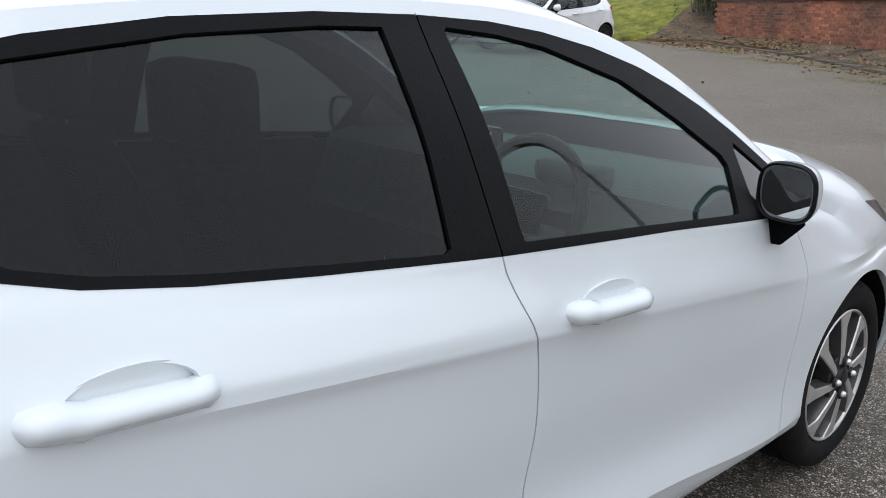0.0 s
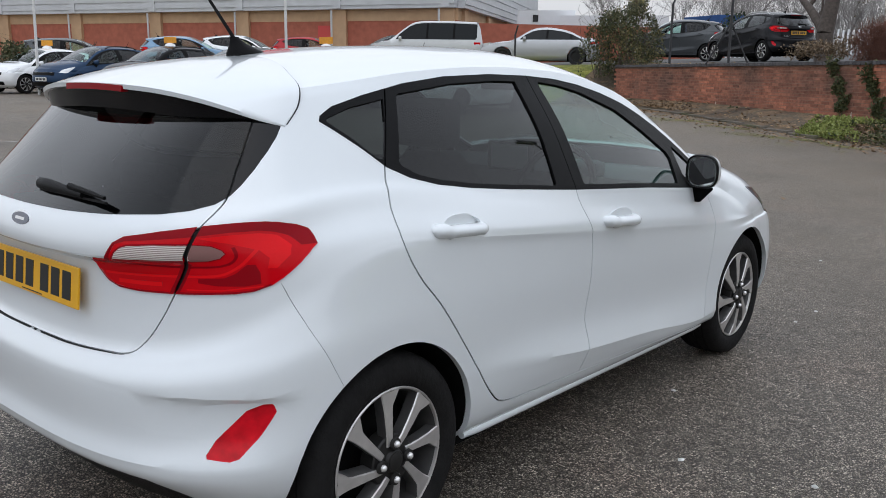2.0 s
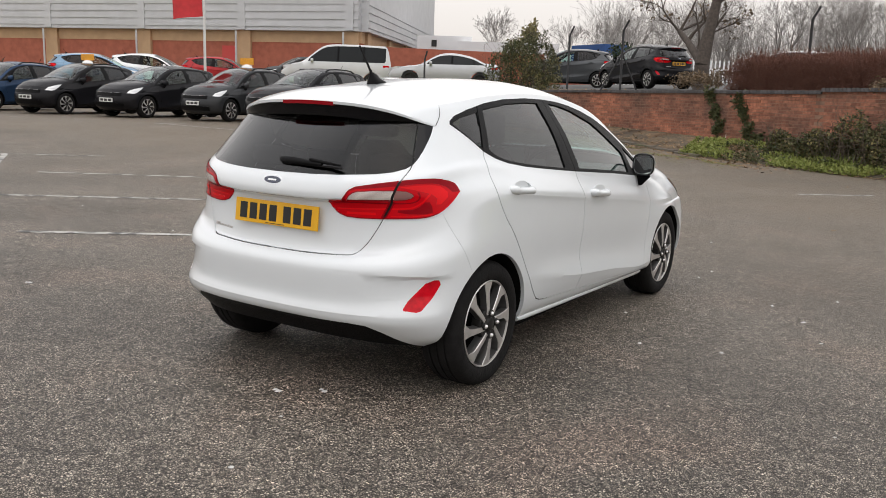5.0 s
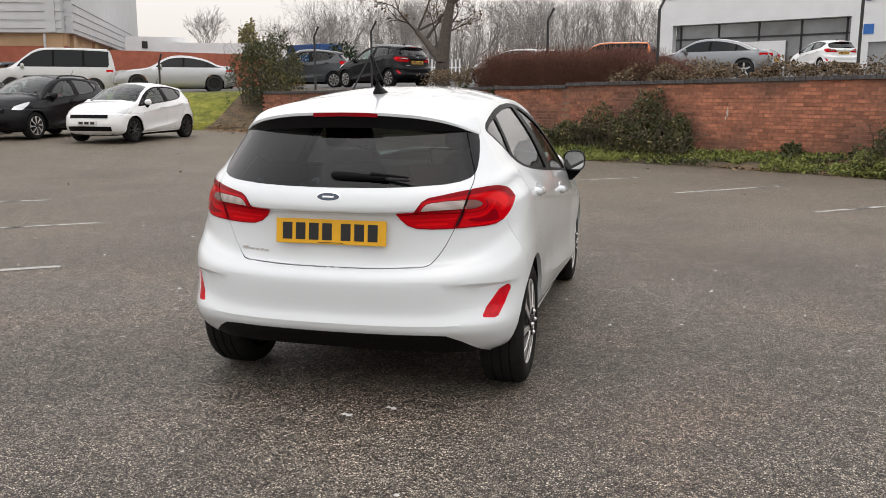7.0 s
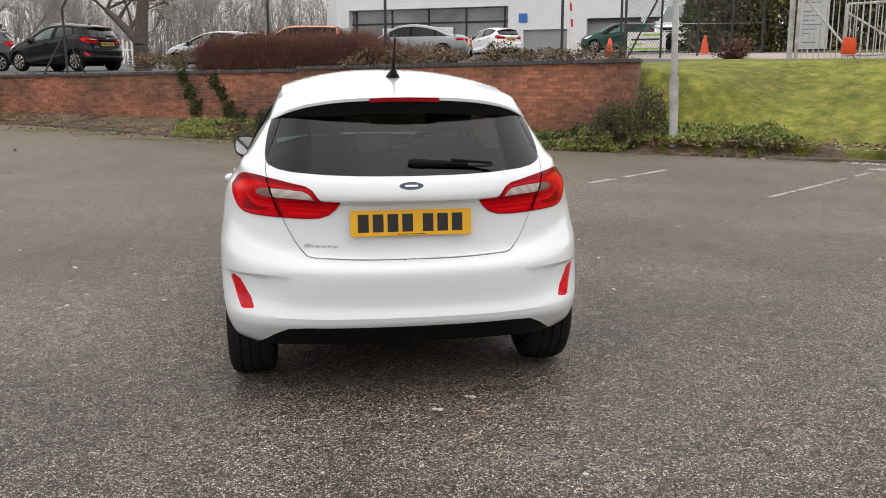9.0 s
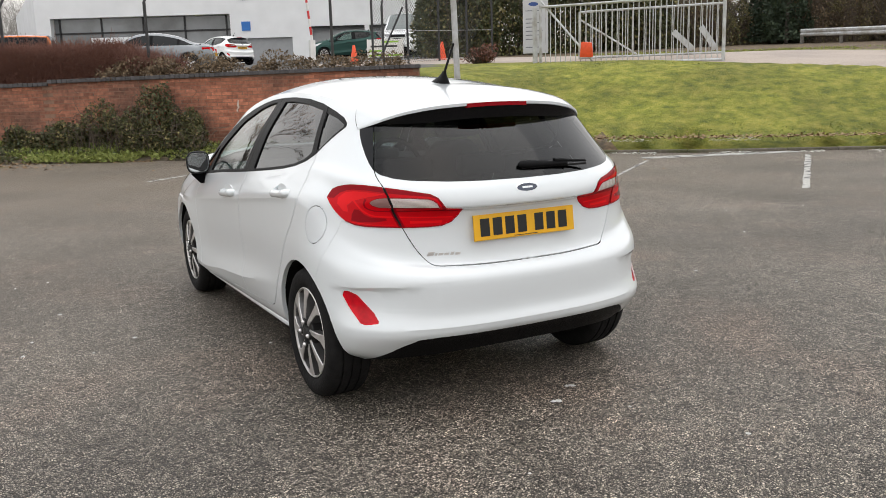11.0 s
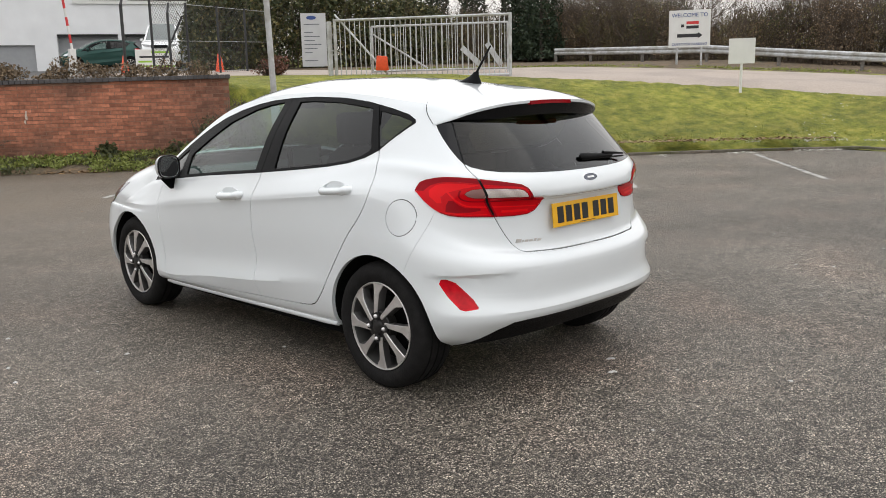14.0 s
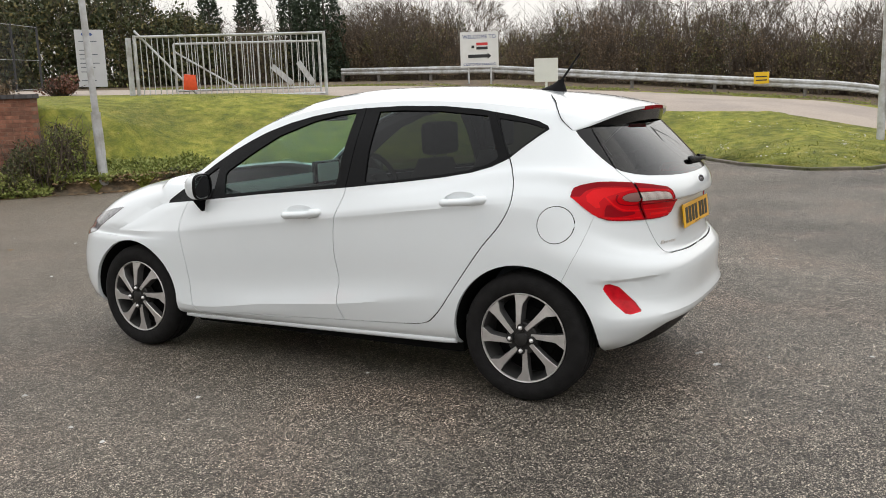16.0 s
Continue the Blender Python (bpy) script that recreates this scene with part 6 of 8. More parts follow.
def lorry(x, y, z, heading):
    t = thing("lorry", pose(x, y, z, 0, 0, heading), "small lorry with a blue box far behind the bushes", "lorry")
    bm = bmesh.new()
    box(bm, -1.15, 1.15, -3.0, 1.6, 0.9, 3.1, bevel=0.05)
    part("box_body", bm, paint("blue_box_paint", (0.04, 0.09, 0.24)), t)
    bm = bmesh.new()
    box(bm, -1.1, 1.1, 1.7, 3.2, 0.5, 2.5, bevel=0.15)
    part("cab", bm, WHITE_P, t)
    bm = bmesh.new()
    box(bm, -1.15, 1.15, -3.02, -2.98, 1.4, 2.2)
    part("tail_board", bm, WHITE_P, t)
    for sx in (-1, 1):
        for wy in (-2.2, 2.3):
            bm = bmesh.new()
            lathe(bm, [(0.0, 0), (0.42, 0), (0.45, -0.05), (0.45, -0.25), (0.0, -0.25)], 20, pose(sx * 1.12, wy, 0.45, 0, 90 * sx, 0))
            part("wheel", bm, TYRE_FAR, t, "", 40)


lorry(-27.2, 65.5, upper_height(-27.2, 65.5), 60)


# ---- markings, kerbs, gate, signs, fences ----
def line_mark(a, b, width=0.1):
    a, b = Vector((*a, 0)), Vector((*b, 0))
    d = (b - a).normalized()
    n = Vector((-d.y, d.x, 0)) * width / 2
    bm = bmesh.new()
    count = max(2, int((b - a).length / 0.25))
    rng = random.Random(int(a.x * 100) + int(b.y * 10))
    left, right = [], []
    for k in range(count + 1):
        p = a + (b - a) * k / count
        jl, jr = 1 + rng.uniform(-0.25, 0.1), 1 + rng.uniform(-0.25, 0.1)
        left.append(bm.verts.new((p + n * jl) + Vector((0, 0, park_height(p.x, p.y) + 0.005))))
        right.append(bm.verts.new((p - n * jr) + Vector((0, 0, park_height(p.x, p.y) + 0.005))))
    for k in range(count):
        bm.faces.new((left[k], right[k], right[k + 1], left[k + 1]))
    return tagged(part("parking_line", bm, PAINT_LINE, None), "worn white parking bay line on asphalt", "line", "parking bay lines", "structure")


for a, b in (((10.75, 6.65), (6.95, 3.58)), ((13.3, 4.85), (9.4, 1.9)), ((1.75, 9.0), (3.52, 10.55)), ((3.38, 7.2), (5.15, 8.68)), ((0.2, 10.65), (1.2, 11.45)), ((-12.6, 5.4), (-8.2, 2.4)), ((-13.5, 4.75), (-11.2, 6.5)), ((-9.5, 4.1), (-6.6, 5.95)), ((-7.4, 2.2), (-4.6, 4.25)), ((-4.75, 0.95), (-3.4, 1.95)), ((-17.2, 12.4), (-13.6, 12.6)), ((-16.2, 13.6), (-17.0, 12.4))):
    line_mark(a, b)
line_mark((5.05, 5.4), (8.1, 7.8), 0.06)
line_mark((8.31, 8.17), (11.1, 7.18), 0.38)


def paint_fleck(x, y, size, seed):
    rng = random.Random(seed)
    bm = bmesh.new()
    for lobe in range(4):
        a, far = rng.uniform(0, 6.28), size * 0.22 * lobe
        cx, cy, r = x + far * math.cos(a), y + far * math.sin(a), size * rng.uniform(0.28, 0.5)
        rim = [bm.verts.new((cx + r * rng.uniform(0.5, 1.2) * math.cos(2 * math.pi * k / 8), cy + r * rng.uniform(0.5, 1.2) * math.sin(2 * math.pi * k / 8), 0.003)) for k in range(8)]
        top = bm.verts.new((cx, cy, 0.006 + 0.002 * lobe))
        for k in range(8):
            bm.faces.new((rim[k], rim[(k + 1) % 8], top))
    return tagged(part("paint_fleck", bm, LITTER_WHITE, None), "small white fleck on the asphalt", "fleck", "white flecks")


LITTER_WHITE = material("white_fleck", (0.6, 0.6, 0.58), 0.8, vary=0.2, scale=40)
for k, (x, y, sz) in enumerate(((0.107, -0.685, 0.034), (0.272, -0.556, 0.032), (-2.24, 2.62, 0.03), (-2.76, -0.15, 0.04), (3.1, 3.6, 0.02), (2.4, 1.7, 0.015))):
    paint_fleck(x, y, sz, k)

GRIT = np.random.default_rng(17)
grit_bm = bmesh.new()
for _ in range(170):
    gx, gy, gr = GRIT.uniform(-7, 8), GRIT.uniform(-4, 9), GRIT.uniform(0.006, 0.017)
    lump = [grit_bm.verts.new((gx + gr * GRIT.uniform(0.6, 1.2) * math.cos(a), gy + gr * GRIT.uniform(0.6, 1.2) * math.sin(a), 0.002)) for a in [math.pi * q / 3 for q in range(6)]]
    tip = grit_bm.verts.new((gx, gy, gr * 0.6))
    for q in range(6):
        grit_bm.faces.new((lump[q], lump[(q + 1) % 6], tip))
tagged(part("grit", grit_bm, LITTER_WHITE, None), "pale grit and crumbs scattered over the asphalt", "grit", "", "stuff")

STEEL = material("galvanised_steel", (0.52, 0.53, 0.54), 0.5, metal=0.3, vary=0.12, scale=10, second=(0.38, 0.37, 0.35), second_scale=3)
DARK_STEEL = material("dark_post_steel", (0.035, 0.035, 0.037), 0.6, vary=0.2, scale=20)
SIGN_WHITE = material("white_sign_board", (0.72, 0.72, 0.70), 0.5, vary=0.05, scale=3)
SIGN_BLUE = material("sign_blue_lettering", (0.03, 0.07, 0.24), 0.5)
SIGN_RED = material("sign_red", (0.6, 0.04, 0.04), 0.5)
SIGN_DARK = material("sign_dark", (0.02, 0.02, 0.022), 0.5)
ORANGE = material("orange_plastic", (0.8, 0.09, 0.025), 0.5, vary=0.12, scale=10)
YELLOW = material("yellow_notice", (0.8, 0.5, 0.01), 0.5)


def lettering(text, size, mat, parent, m):
    cu = bpy.data.curves.new("lettering", "FONT")
    cu.body, cu.size, cu.align_x, cu.align_y, cu.extrude = text, size, "CENTER", "CENTER", 0.003
    tmp = new("lettering", cu)
    me = bpy.data.meshes.new_from_object(tmp.evaluated_get(bpy.context.evaluated_depsgraph_get()))
    bpy.data.objects.remove(tmp)
    me.materials.clear()
    me.materials.append(mat)
    ob = new("lettering", me)
    ob.parent, ob.matrix_basis = parent, m
    return ob


def face(x, y, z, tx, ty):
    """A pose standing at (x, y, z) whose front (-y) looks towards (tx, ty)."""
    return pose(x, y, z, 0, 0, math.degrees(math.atan2(tx - x, -(ty - y))))


def slab(name, w, d, h, z0, mat, parent, y=0.0, x=0.0, bevel=0.004, label=""):
    bm = bmesh.new()
    box(bm, x - w / 2, x + w / 2, y - d / 2, y + d / 2, z0, z0 + h, bevel=bevel)
    return part(name, bm, mat, parent, label)


def rod(name, a, b, r, mat, parent, seg=10, r1=None, label=""):
    bm = bmesh.new()
    tube(bm, a, b, r, r1, seg)
    return part(name, bm, mat, parent, label, 40)


# small blank sign on the lawn
sx, sy = 17.5, 7.3
small = thing("blank_sign", face(sx, sy, land_height(sx, sy), -3.5, -2.5), "small blank white sign on a post in the lawn", "sign")
slab("board", 0.63, 0.03, 0.62, 0.72, SIGN_WHITE, small)
rod("post", (0, 0.03, -0.1), (0, 0.03, 1.2), 0.035, SIGN_WHITE, small)

# welcome sign
wx, wy = 25.0, 13.0
wz = land_height(wx, wy)
welcome = thing("welcome_sign", face(wx, wy, wz, -3.8, -2.4), "white welcome sign with blue lettering on two posts", "sign")
board = slab("board", 1.42, 0.04, 1.28, 0.62, SIGN_WHITE, welcome)
lettering("WELCOME TO", 0.19, SIGN_BLUE, board, pose(0, -0.026, 1.72, 90))
lettering("CUSTOMER PARKING", 0.125, SIGN_BLUE, board, pose(0, -0.026, 0.72, 90))
bm = bmesh.new()
prism(bm, [(-0.42, -0.06), (0.30, -0.06), (0.30, -0.11), (0.44, 0.0), (0.30, 0.11), (0.30, 0.06), (-0.42, 0.06)], 0.006, pose(0, -0.021, 1.02, 90))
part("arrow", bm, SIGN_DARK, board)
for bw, bz, mt, bx in ((0.42, 1.46, SIGN_RED, 0.1), (0.42, 1.31, SIGN_DARK, 0.1), (0.1, 1.36, SIGN_DARK, -0.24)):
    bm = bmesh.new()
    box(bm, bx - bw / 2, bx + bw / 2, -0.026, -0.021, bz - 0.05, bz + 0.05)
    part("bar", bm, mt, board)
for px in (-0.42, 0.42):
    rod("post", (px, 0.04, -0.1), (px, 0.04, 1.85), 0.04, STEEL, welcome)

# information board by the gate
ix, iy = 17.6, 25.2
info = thing("information_board", face(ix, iy, land_height(ix, iy), -3, -3), "tall grey information board with a blue emblem", "sign")
board = slab("board", 0.98, 0.10, 2.05, 0.12, material("grey_board", (0.5, 0.51, 0.52), 0.5, vary=0.05, scale=3), info)
bm = bmesh.new()
loft(bm, [oval(-0.08, -0.052, 2.0, 0.19, 0.075, 2.0, 24), oval(-0.08, -0.058, 2.0, 0.19, 0.075, 2.0, 24)])
part("emblem", bm, SIGN_BLUE, board)
for k, bw in enumerate((0.62, 0.0, 0.34, 0.62, 0.42, 0.66, 0.5, 0.3, 0.0, 0.5)):
    if bw:
        bm = bmesh.new()
        box(bm, -0.38, -0.38 + bw, -0.056, -0.051, 1.735 - k * 0.155, 1.765 - k * 0.155)
        part("bar", bm, material("grey_lettering", (0.12, 0.13, 0.15), 0.6) if k == 0 else bpy.data.materials["grey_lettering"], board)

# the steel gate, folded back along the lawn
GA, GB = Vector((11.75, 16.35)), Vector((14.5, 12.35))
gz = 0.5 * (upper_height(*GA) + upper_height(*GB)) - 0.07
gate_len = (GB - GA).length
gate = thing("steel_gate", face(*((GA + GB) / 2), gz, *((GA + GB) / 2 + Vector((-10, -6.9)))), "galvanised steel bar gate standing open beside the lawn", "gate")
hl = gate_len / 2
for z in (0.05, 1.62):
    rod("rail", (-hl, 0, z), (hl, 0, z), 0.035, STEEL, gate)
for x in (-hl, hl):
    rod("frame_post", (x, 0, 0.0), (x, 0, 1.66), 0.045, STEEL, gate)
for k in range(33):
    x = -hl + gate_len * (k + 1) / 34
    rod("bar", (x, 0, 0.05), (x, 0, 1.62), 0.013, STEEL, gate, 6)
rod("brace", (-hl, 0.02, 1.78), (-hl + 1.5, 0.02, 0.1), 0.03, STEEL, gate)
gate2 = thing("steel_gate", face(GA.x + 2.4, GA.y - 1.59, gz, GA.x - 7.5, GA.y - 8.69), "second galvanised gate leaf folded behind the first", "gate")
for z in (0.25, 1.5):
    rod("rail", (-1.9, 0, z), (2.0, 0, z), 0.03, STEEL, gate2)
for x in (-1.9, 2.0):
    rod("frame_post", (x, 0, 0.0), (x, 0, 1.5), 0.035, STEEL, gate2)
for k in range(20):
    x = -1.9 + 3.9 * (k + 1) / 21
    rod("bar", (x, 0, 0.25), (x, 0, 1.5), 0.012, STEEL, gate2, 6)
rod("brace", (-1.9, 0.02, 1.3), (-0.3, 0.02, 0.3), 0.025, STEEL, gate2)
for px, tilt in ((1.15, -47), (1.75, -33)):
    plank = slab("plate", 0.15, 0.02, 0.72, -0.1, STEEL, gate2)
    plank.matrix_basis = pose(px, -0.03, 0.42, 0, tilt, 0)
post = thing("gate_post", pose(GA.x - 0.12, GA.y + 0.1, gz), "square steel gate post", "post")
slab("shaft", 0.10, 0.10, 1.7, -0.1, STEEL, post)
bag = bmesh.new()
box(bag, -0.16, 0.16, -0.10, -0.04, 0.22, 0.62, bevel=0.03)
for v in bag.verts:
    v.co += Vector((noise.noise(v.co * 6), noise.noise(v.co * 6 + Vector((5, 0, 0))), noise.noise(v.co * 6 + Vector((0, 7, 0))))) * 0.05
net = tagged(part("orange_mesh_sheet", bag, ORANGE, None, "", 60), "crumpled orange plastic mesh tied to the gate", "mesh")
net.matrix_basis = gate.matrix_basis @ Matrix.Translation((-hl + 1.35, -0.06, 0.0))


def lamp_post(x, y, z, h, lean, label):
    t = thing("lamp_post", pose(x, y, z, 0, lean, 0), label, "lamp post")
    rod("base", (0, 0, -0.3), (0, 0, 1.25), 0.085, STEEL, t, 16)
    rod("shaft", (0, 0, 1.25), (0, 0, h), 0.062, STEEL, t, 16, 0.05)
    slab("service_door", 0.09, 0.01, 0.5, 0.45, STEEL, t, -0.085)
    bm = bmesh.new()
    box(bm, -0.12, 0.12, -0.9, 0.1, h - 0.02, h + 0.1, bevel=0.04)
    part("lantern", bm, STEEL, t)


lamp_post(6.543, 11.673, land_height(6.543, 11.673) - 0.05, 7.0, -1.8, "leaning galvanised lamp post on the verge")
lamp_post(17.75, -0.75, land_height(17.75, -0.75), 6.0, 0.5, "galvanised lamp post in the lawn corner")


def cone(x, y, z, h=0.75):
    t = thing("traffic_cone", pose(x, y, z), "orange traffic cone standing beside the gate", "cone", "traffic cones")
    bm = bmesh.new()
    lathe(bm, [(0.0, h), (0.03, h), (0.05, h - 0.03), (0.17, 0.05), (0.17, 0.03), (0.0, 0.03)], 20)
    part("cone_body", bm, ORANGE, t, "", 40)
    slab("foot", 0.42, 0.42, 0.035, 0.0, ORANGE, t)


for x, y in ((14.1, 26.5), (10.65, 27.1)):
    cone(x, y, land_height(x, y), 0.72)

# advertising banner on a low frame before the minibus
bx0, by0 = 12.95, 29.3
banner = thing("banner", face(bx0, by0, land_height(bx0, by0), -3.5, -2.7), "white and lime green banner on a low steel frame", "banner")
slab("sheet", 1.5, 0.02, 0.72, 0.2, SIGN_WHITE, banner)
LIME = material("lime_green_print", (0.30, 0.55, 0.05), 0.5)
for bw, bz, bx, mt in ((1.4, 0.24, 0.0, LIME), (0.5, 0.42, -0.4, LIME), (1.1, 0.60, -0.05, SIGN_DARK), (0.7, 0.78, 0.2, LIME)):
    slab("bar", bw, 0.004, 0.07, bz, mt, banner, -0.012, bx, 0)
for px in (-0.72, 0.72):
    rod("leg", (px, 0.02, -0.05), (px, 0.02, 0.95), 0.018, STEEL, banner, 8)


def barrier(x, y):
    z = land_height(x, y)
    t = thing("barrier_arm", pose(x, y, z), "raised red and white barrier arm on a white base", "barrier")
    slab("housing", 0.22, 0.22, 1.0, 0, SIGN_WHITE, t)
    for k in range(10):
        rod("band", (0.02 - 0.03 * k, 0, 0.9 + 0.32 * k), (-0.01 - 0.03 * k, 0, 1.22 + 0.32 * k), 0.05, SIGN_RED if k % 2 else SIGN_WHITE, t, 8)


barrier(10.4, 31.0)

# fence posts with cranked tops above the wall
for k, (x, y, lean) in enumerate(((-15.2, 22.8, 0), (-12.6, 24.6, 0), (-9.4, 22.6, 0), (-6.9, 20.9, 0), (-1.4, 19.0, 0), (1.42, 16.7, 0), (5.6, 16.2, 0), (8.3, 19.2, 2))):
    z = land_height(x, y)
    t = thing("fence_post", pose(x, y, z, 0, lean, 10 * k), "dark steel fence post with a cranked top", "post", "fence posts")
    rod("shaft", (0, 0, -0.2), (0, 0, 1.75), 0.035, DARK_STEEL, t, 8)
    rod("crank", (0, 0, 1.75), (0.14, -0.06, 2.05), 0.03, DARK_STEEL, t, 8)
    if k in (3, 1):
        for s in (-1, 1):
            rod("brace", (0, 0, 1.1), (s * 0.55, 0.25, 0.0), 0.025, DARK_STEEL, t, 6)

# crash barrier along the road
POST_GREY = material("weathered_post_steel", (0.15, 0.14, 0.125), 0.7, vary=0.3, scale=14)
RAIL = [(29.5, 22.5), (28.4, 18.0), (28.0, 13.0), (27.6, 8.0), (27.8, 3.0), (28.4, -2.0), (30.5, -8.0), (34, -15)]
rail = thing("crash_barrier", Matrix.Identity(4), "galvanised corrugated crash barrier along the road", "barrier")
rail_pts = curve(RAIL, 5)
for i, ((x0, y0), (x1, y1)) in enumerate(zip(rail_pts, rail_pts[1:])):
    bm = bmesh.new()
    d = Vector((x1 - x0, y1 - y0)).normalized()
    n = Vector((-d.y, d.x)) * (-1 if -d.y > 0 else 1)
    rings = []
    for x, y in ((x0, y0), (x1, y1)):
        z = land_height(x, y)
        rings.append([Vector((x + n.x * o, y + n.y * o, z + h - 0.10)) for o, h in ((0, 0.42), (0.04, 0.46), (0.04, 0.52), (0, 0.57), (0.04, 0.62), (0.04, 0.68), (0, 0.73), (-0.012, 0.73), (-0.012, 0.57), (-0.012, 0.42))])
    loft(bm, rings)
    part("beam", bm, STEEL, rail)
    if i % 3:
        continue
    bm = bmesh.new()
    z = land_height(x0, y0)
    box(bm, x0 + 0.03, x0 + 0.13, y0 - 0.05, y0 + 0.05, z - 0.2, z + 0.54)
    part("post", bm, POST_GREY, rail)
ny, nx = 3.4, 27.65
notice = thing("yellow_notice", face(nx, ny, land_height(nx, ny), -4, -1.5), "small yellow notice fixed to the crash barrier", "notice")
slab("board", 0.50, 0.02, 0.40, 0.42, YELLOW, notice, -0.10)
for k in range(2):
    bm = bmesh.new()
    box(bm, -0.18, 0.18, -0.115, -0.111, 0.52 + 0.12 * k, 0.56 + 0.12 * k)
    part("bar", bm, SIGN_DARK, notice)


# flagpoles
def flagpole(x, y, flag, lean=0):
    t = thing("flagpole", pose(x, y, park_height(x, y), 0, lean, 0), "tall white flagpole" + (" with a hanging red flag" if flag else " standing among the parked cars"), "flagpole")
    rod("pole", (0, 0, 0), (0, 0, 7.5), 0.05, SIGN_WHITE, t, 12, 0.035)
    if flag:
        bm = bmesh.new()
        vs = [[bm.verts.new((-0.06 - 0.25 * i + 0.0 * j, -0.10 * math.sin(i * 1.7 + j * 0.6), 5.9 - 0.42 * j - 0.03 * i)) for j in range(7)] for i in range(5)]
        for i in range(4):
            for j in range(6):
                bm.faces.new((vs[i][j], vs[i][j + 1], vs[i + 1][j + 1], vs[i + 1][j]))
        bmesh.ops.rotate(bm, verts=bm.verts, cent=(0, 0, 0), matrix=Matrix.Rotation(radians(35), 3, "Z"))
        bmesh.ops.solidify(bm, geom=bm.faces[:], thickness=0.008)
        part("flag", bm, material("red_flag_cloth", (0.62, 0.045, 0.05), 0.8, vary=0.1, scale=5), t, "", 60)


flagpole(-20.6, 17.3, True)
flagpole(-27.2, 12.0, False, 2)


# ---- plants ----
def leafy(name, a, b, rough=0.7, through_light=0.25):
    """Foliage whose colour runs between two shades from leaf to leaf."""
    m = bpy.data.materials.new(name)
    m.use_nodes = True
    n, l = m.node_tree.nodes, m.node_tree.links
    p = n["Principled BSDF"]
    p.inputs["Roughness"].default_value = rough
    geo = n.new("ShaderNodeNewGeometry")
    mix = n.new("ShaderNodeMixRGB")
    mix.inputs[1].default_value, mix.inputs[2].default_value = (*a, 1), (*b, 1)
    l.new(geo.outputs["Random Per Island"], mix.inputs[0])
    l.new(mix.outputs[0], p.inputs["Base Color"])
    return m


BARK = material("grey_brown_bark", (0.075, 0.06, 0.05), 0.9, vary=0.3, scale=12, bump=0.8, bump_scale=25)
# distance haze put into the base colour of far twigs
HAZE_TWIG = material("haze_coloured_twigs", (0.25, 0.23, 0.215), 0.95)
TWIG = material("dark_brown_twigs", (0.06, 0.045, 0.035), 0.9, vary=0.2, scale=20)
BROWN_STEM = material("brown_bush_stems", (0.11, 0.085, 0.064), 0.9, vary=0.2, scale=20)
LEAF_DARK = leafy("dark_evergreen_leaves", (0.03, 0.045, 0.018), (0.085, 0.095, 0.035))
LEAF_IVY = leafy("ivy_and_bramble_leaves", (0.035, 0.05, 0.018), (0.10, 0.10, 0.035))
LEAF_BROWN = leafy("russet_brown_twigs", (0.12, 0.045, 0.032), (0.21, 0.095, 0.062))
LEAF_BRAMBLE = leafy("brown_bramble_leaves", (0.045, 0.04, 0.02), (0.15, 0.11, 0.055))
LEAF_TAN = leafy("tan_winter_leaves", (0.12, 0.085, 0.05), (0.27, 0.185, 0.11))
LEAF_WEED = leafy("fresh_green_weeds", (0.13, 0.17, 0.03), (0.28, 0.30, 0.08))
LEAF_DEAD = leafy("dead_fallen_leaves", (0.12, 0.07, 0.03), (0.34, 0.22, 0.11))
LEAF_SCRUB = leafy("winter_scrub_leaves", (0.09, 0.066, 0.04), (0.23, 0.158, 0.09))
LEAF_OLIVE = leafy("olive_scrub_leaves", (0.10, 0.095, 0.035), (0.25, 0.21, 0.08))
LEAF_CONIFER = leafy("dark_conifer_sprays", (0.012, 0.026, 0.012), (0.035, 0.055, 0.022))
TUFTS = leafy("coarse_tufts", (0.17, 0.21, 0.03), (0.31, 0.31, 0.06))
BLADES = leafy("grass_blades", (0.16, 0.20, 0.035), (0.28, 0.29, 0.07))


def leaf_mesh(name, pts, size, mat, parent=None, rng=None, stretch=1.6, up=0.0, flat=0.0):
    """Many small leaves at the given places, each of two folded triangles."""
    rng = rng or np.random.default_rng(1)
    pts = np.asarray(pts, float)
    n = len(pts)
    a = rng.normal(size=(n, 3))
    a[:, 2] = a[:, 2] * (1 - up) + up * 2.0
    a /= np.linalg.norm(a, axis=1)[:, None]
    if flat:
        a[:, 2] *= 1 - flat
    b = np.cross(a, np.array([0.0, 0, 1.0]) + rng.normal(0, 0.25, (n, 3)) if flat else rng.normal(size=(n, 3)))
    b /= np.linalg.norm(b, axis=1)[:, None] + 1e-9
    c = np.cross(a, b)
    s = size * rng.uniform(0.55, 1.35, (n, 1))
    v = np.stack([pts, pts + a * s * stretch * 0.5 + b * s * 0.5 + c * s * 0.12, pts + a * s * stretch, pts + a * s * stretch * 0.5 - b * s * 0.5 + c * s * 0.12], 1).reshape(-1, 3)
    me = bpy.data.meshes.new(name)
    me.vertices.add(4 * n)
    me.vertices.foreach_set("co", v.ravel())
    me.loops.add(4 * n)
    me.loops.foreach_set("vertex_index", np.arange(4 * n))
    me.polygons.add(n)
    me.polygons.foreach_set("loop_start", np.arange(n) * 4)
    me.polygons.foreach_set("loop_total", np.full(n, 4))
    me.update(calc_edges=True)
    me.materials.append(mat)
    ob = new(name, me)
    if parent:
        ob.parent = parent
    return ob


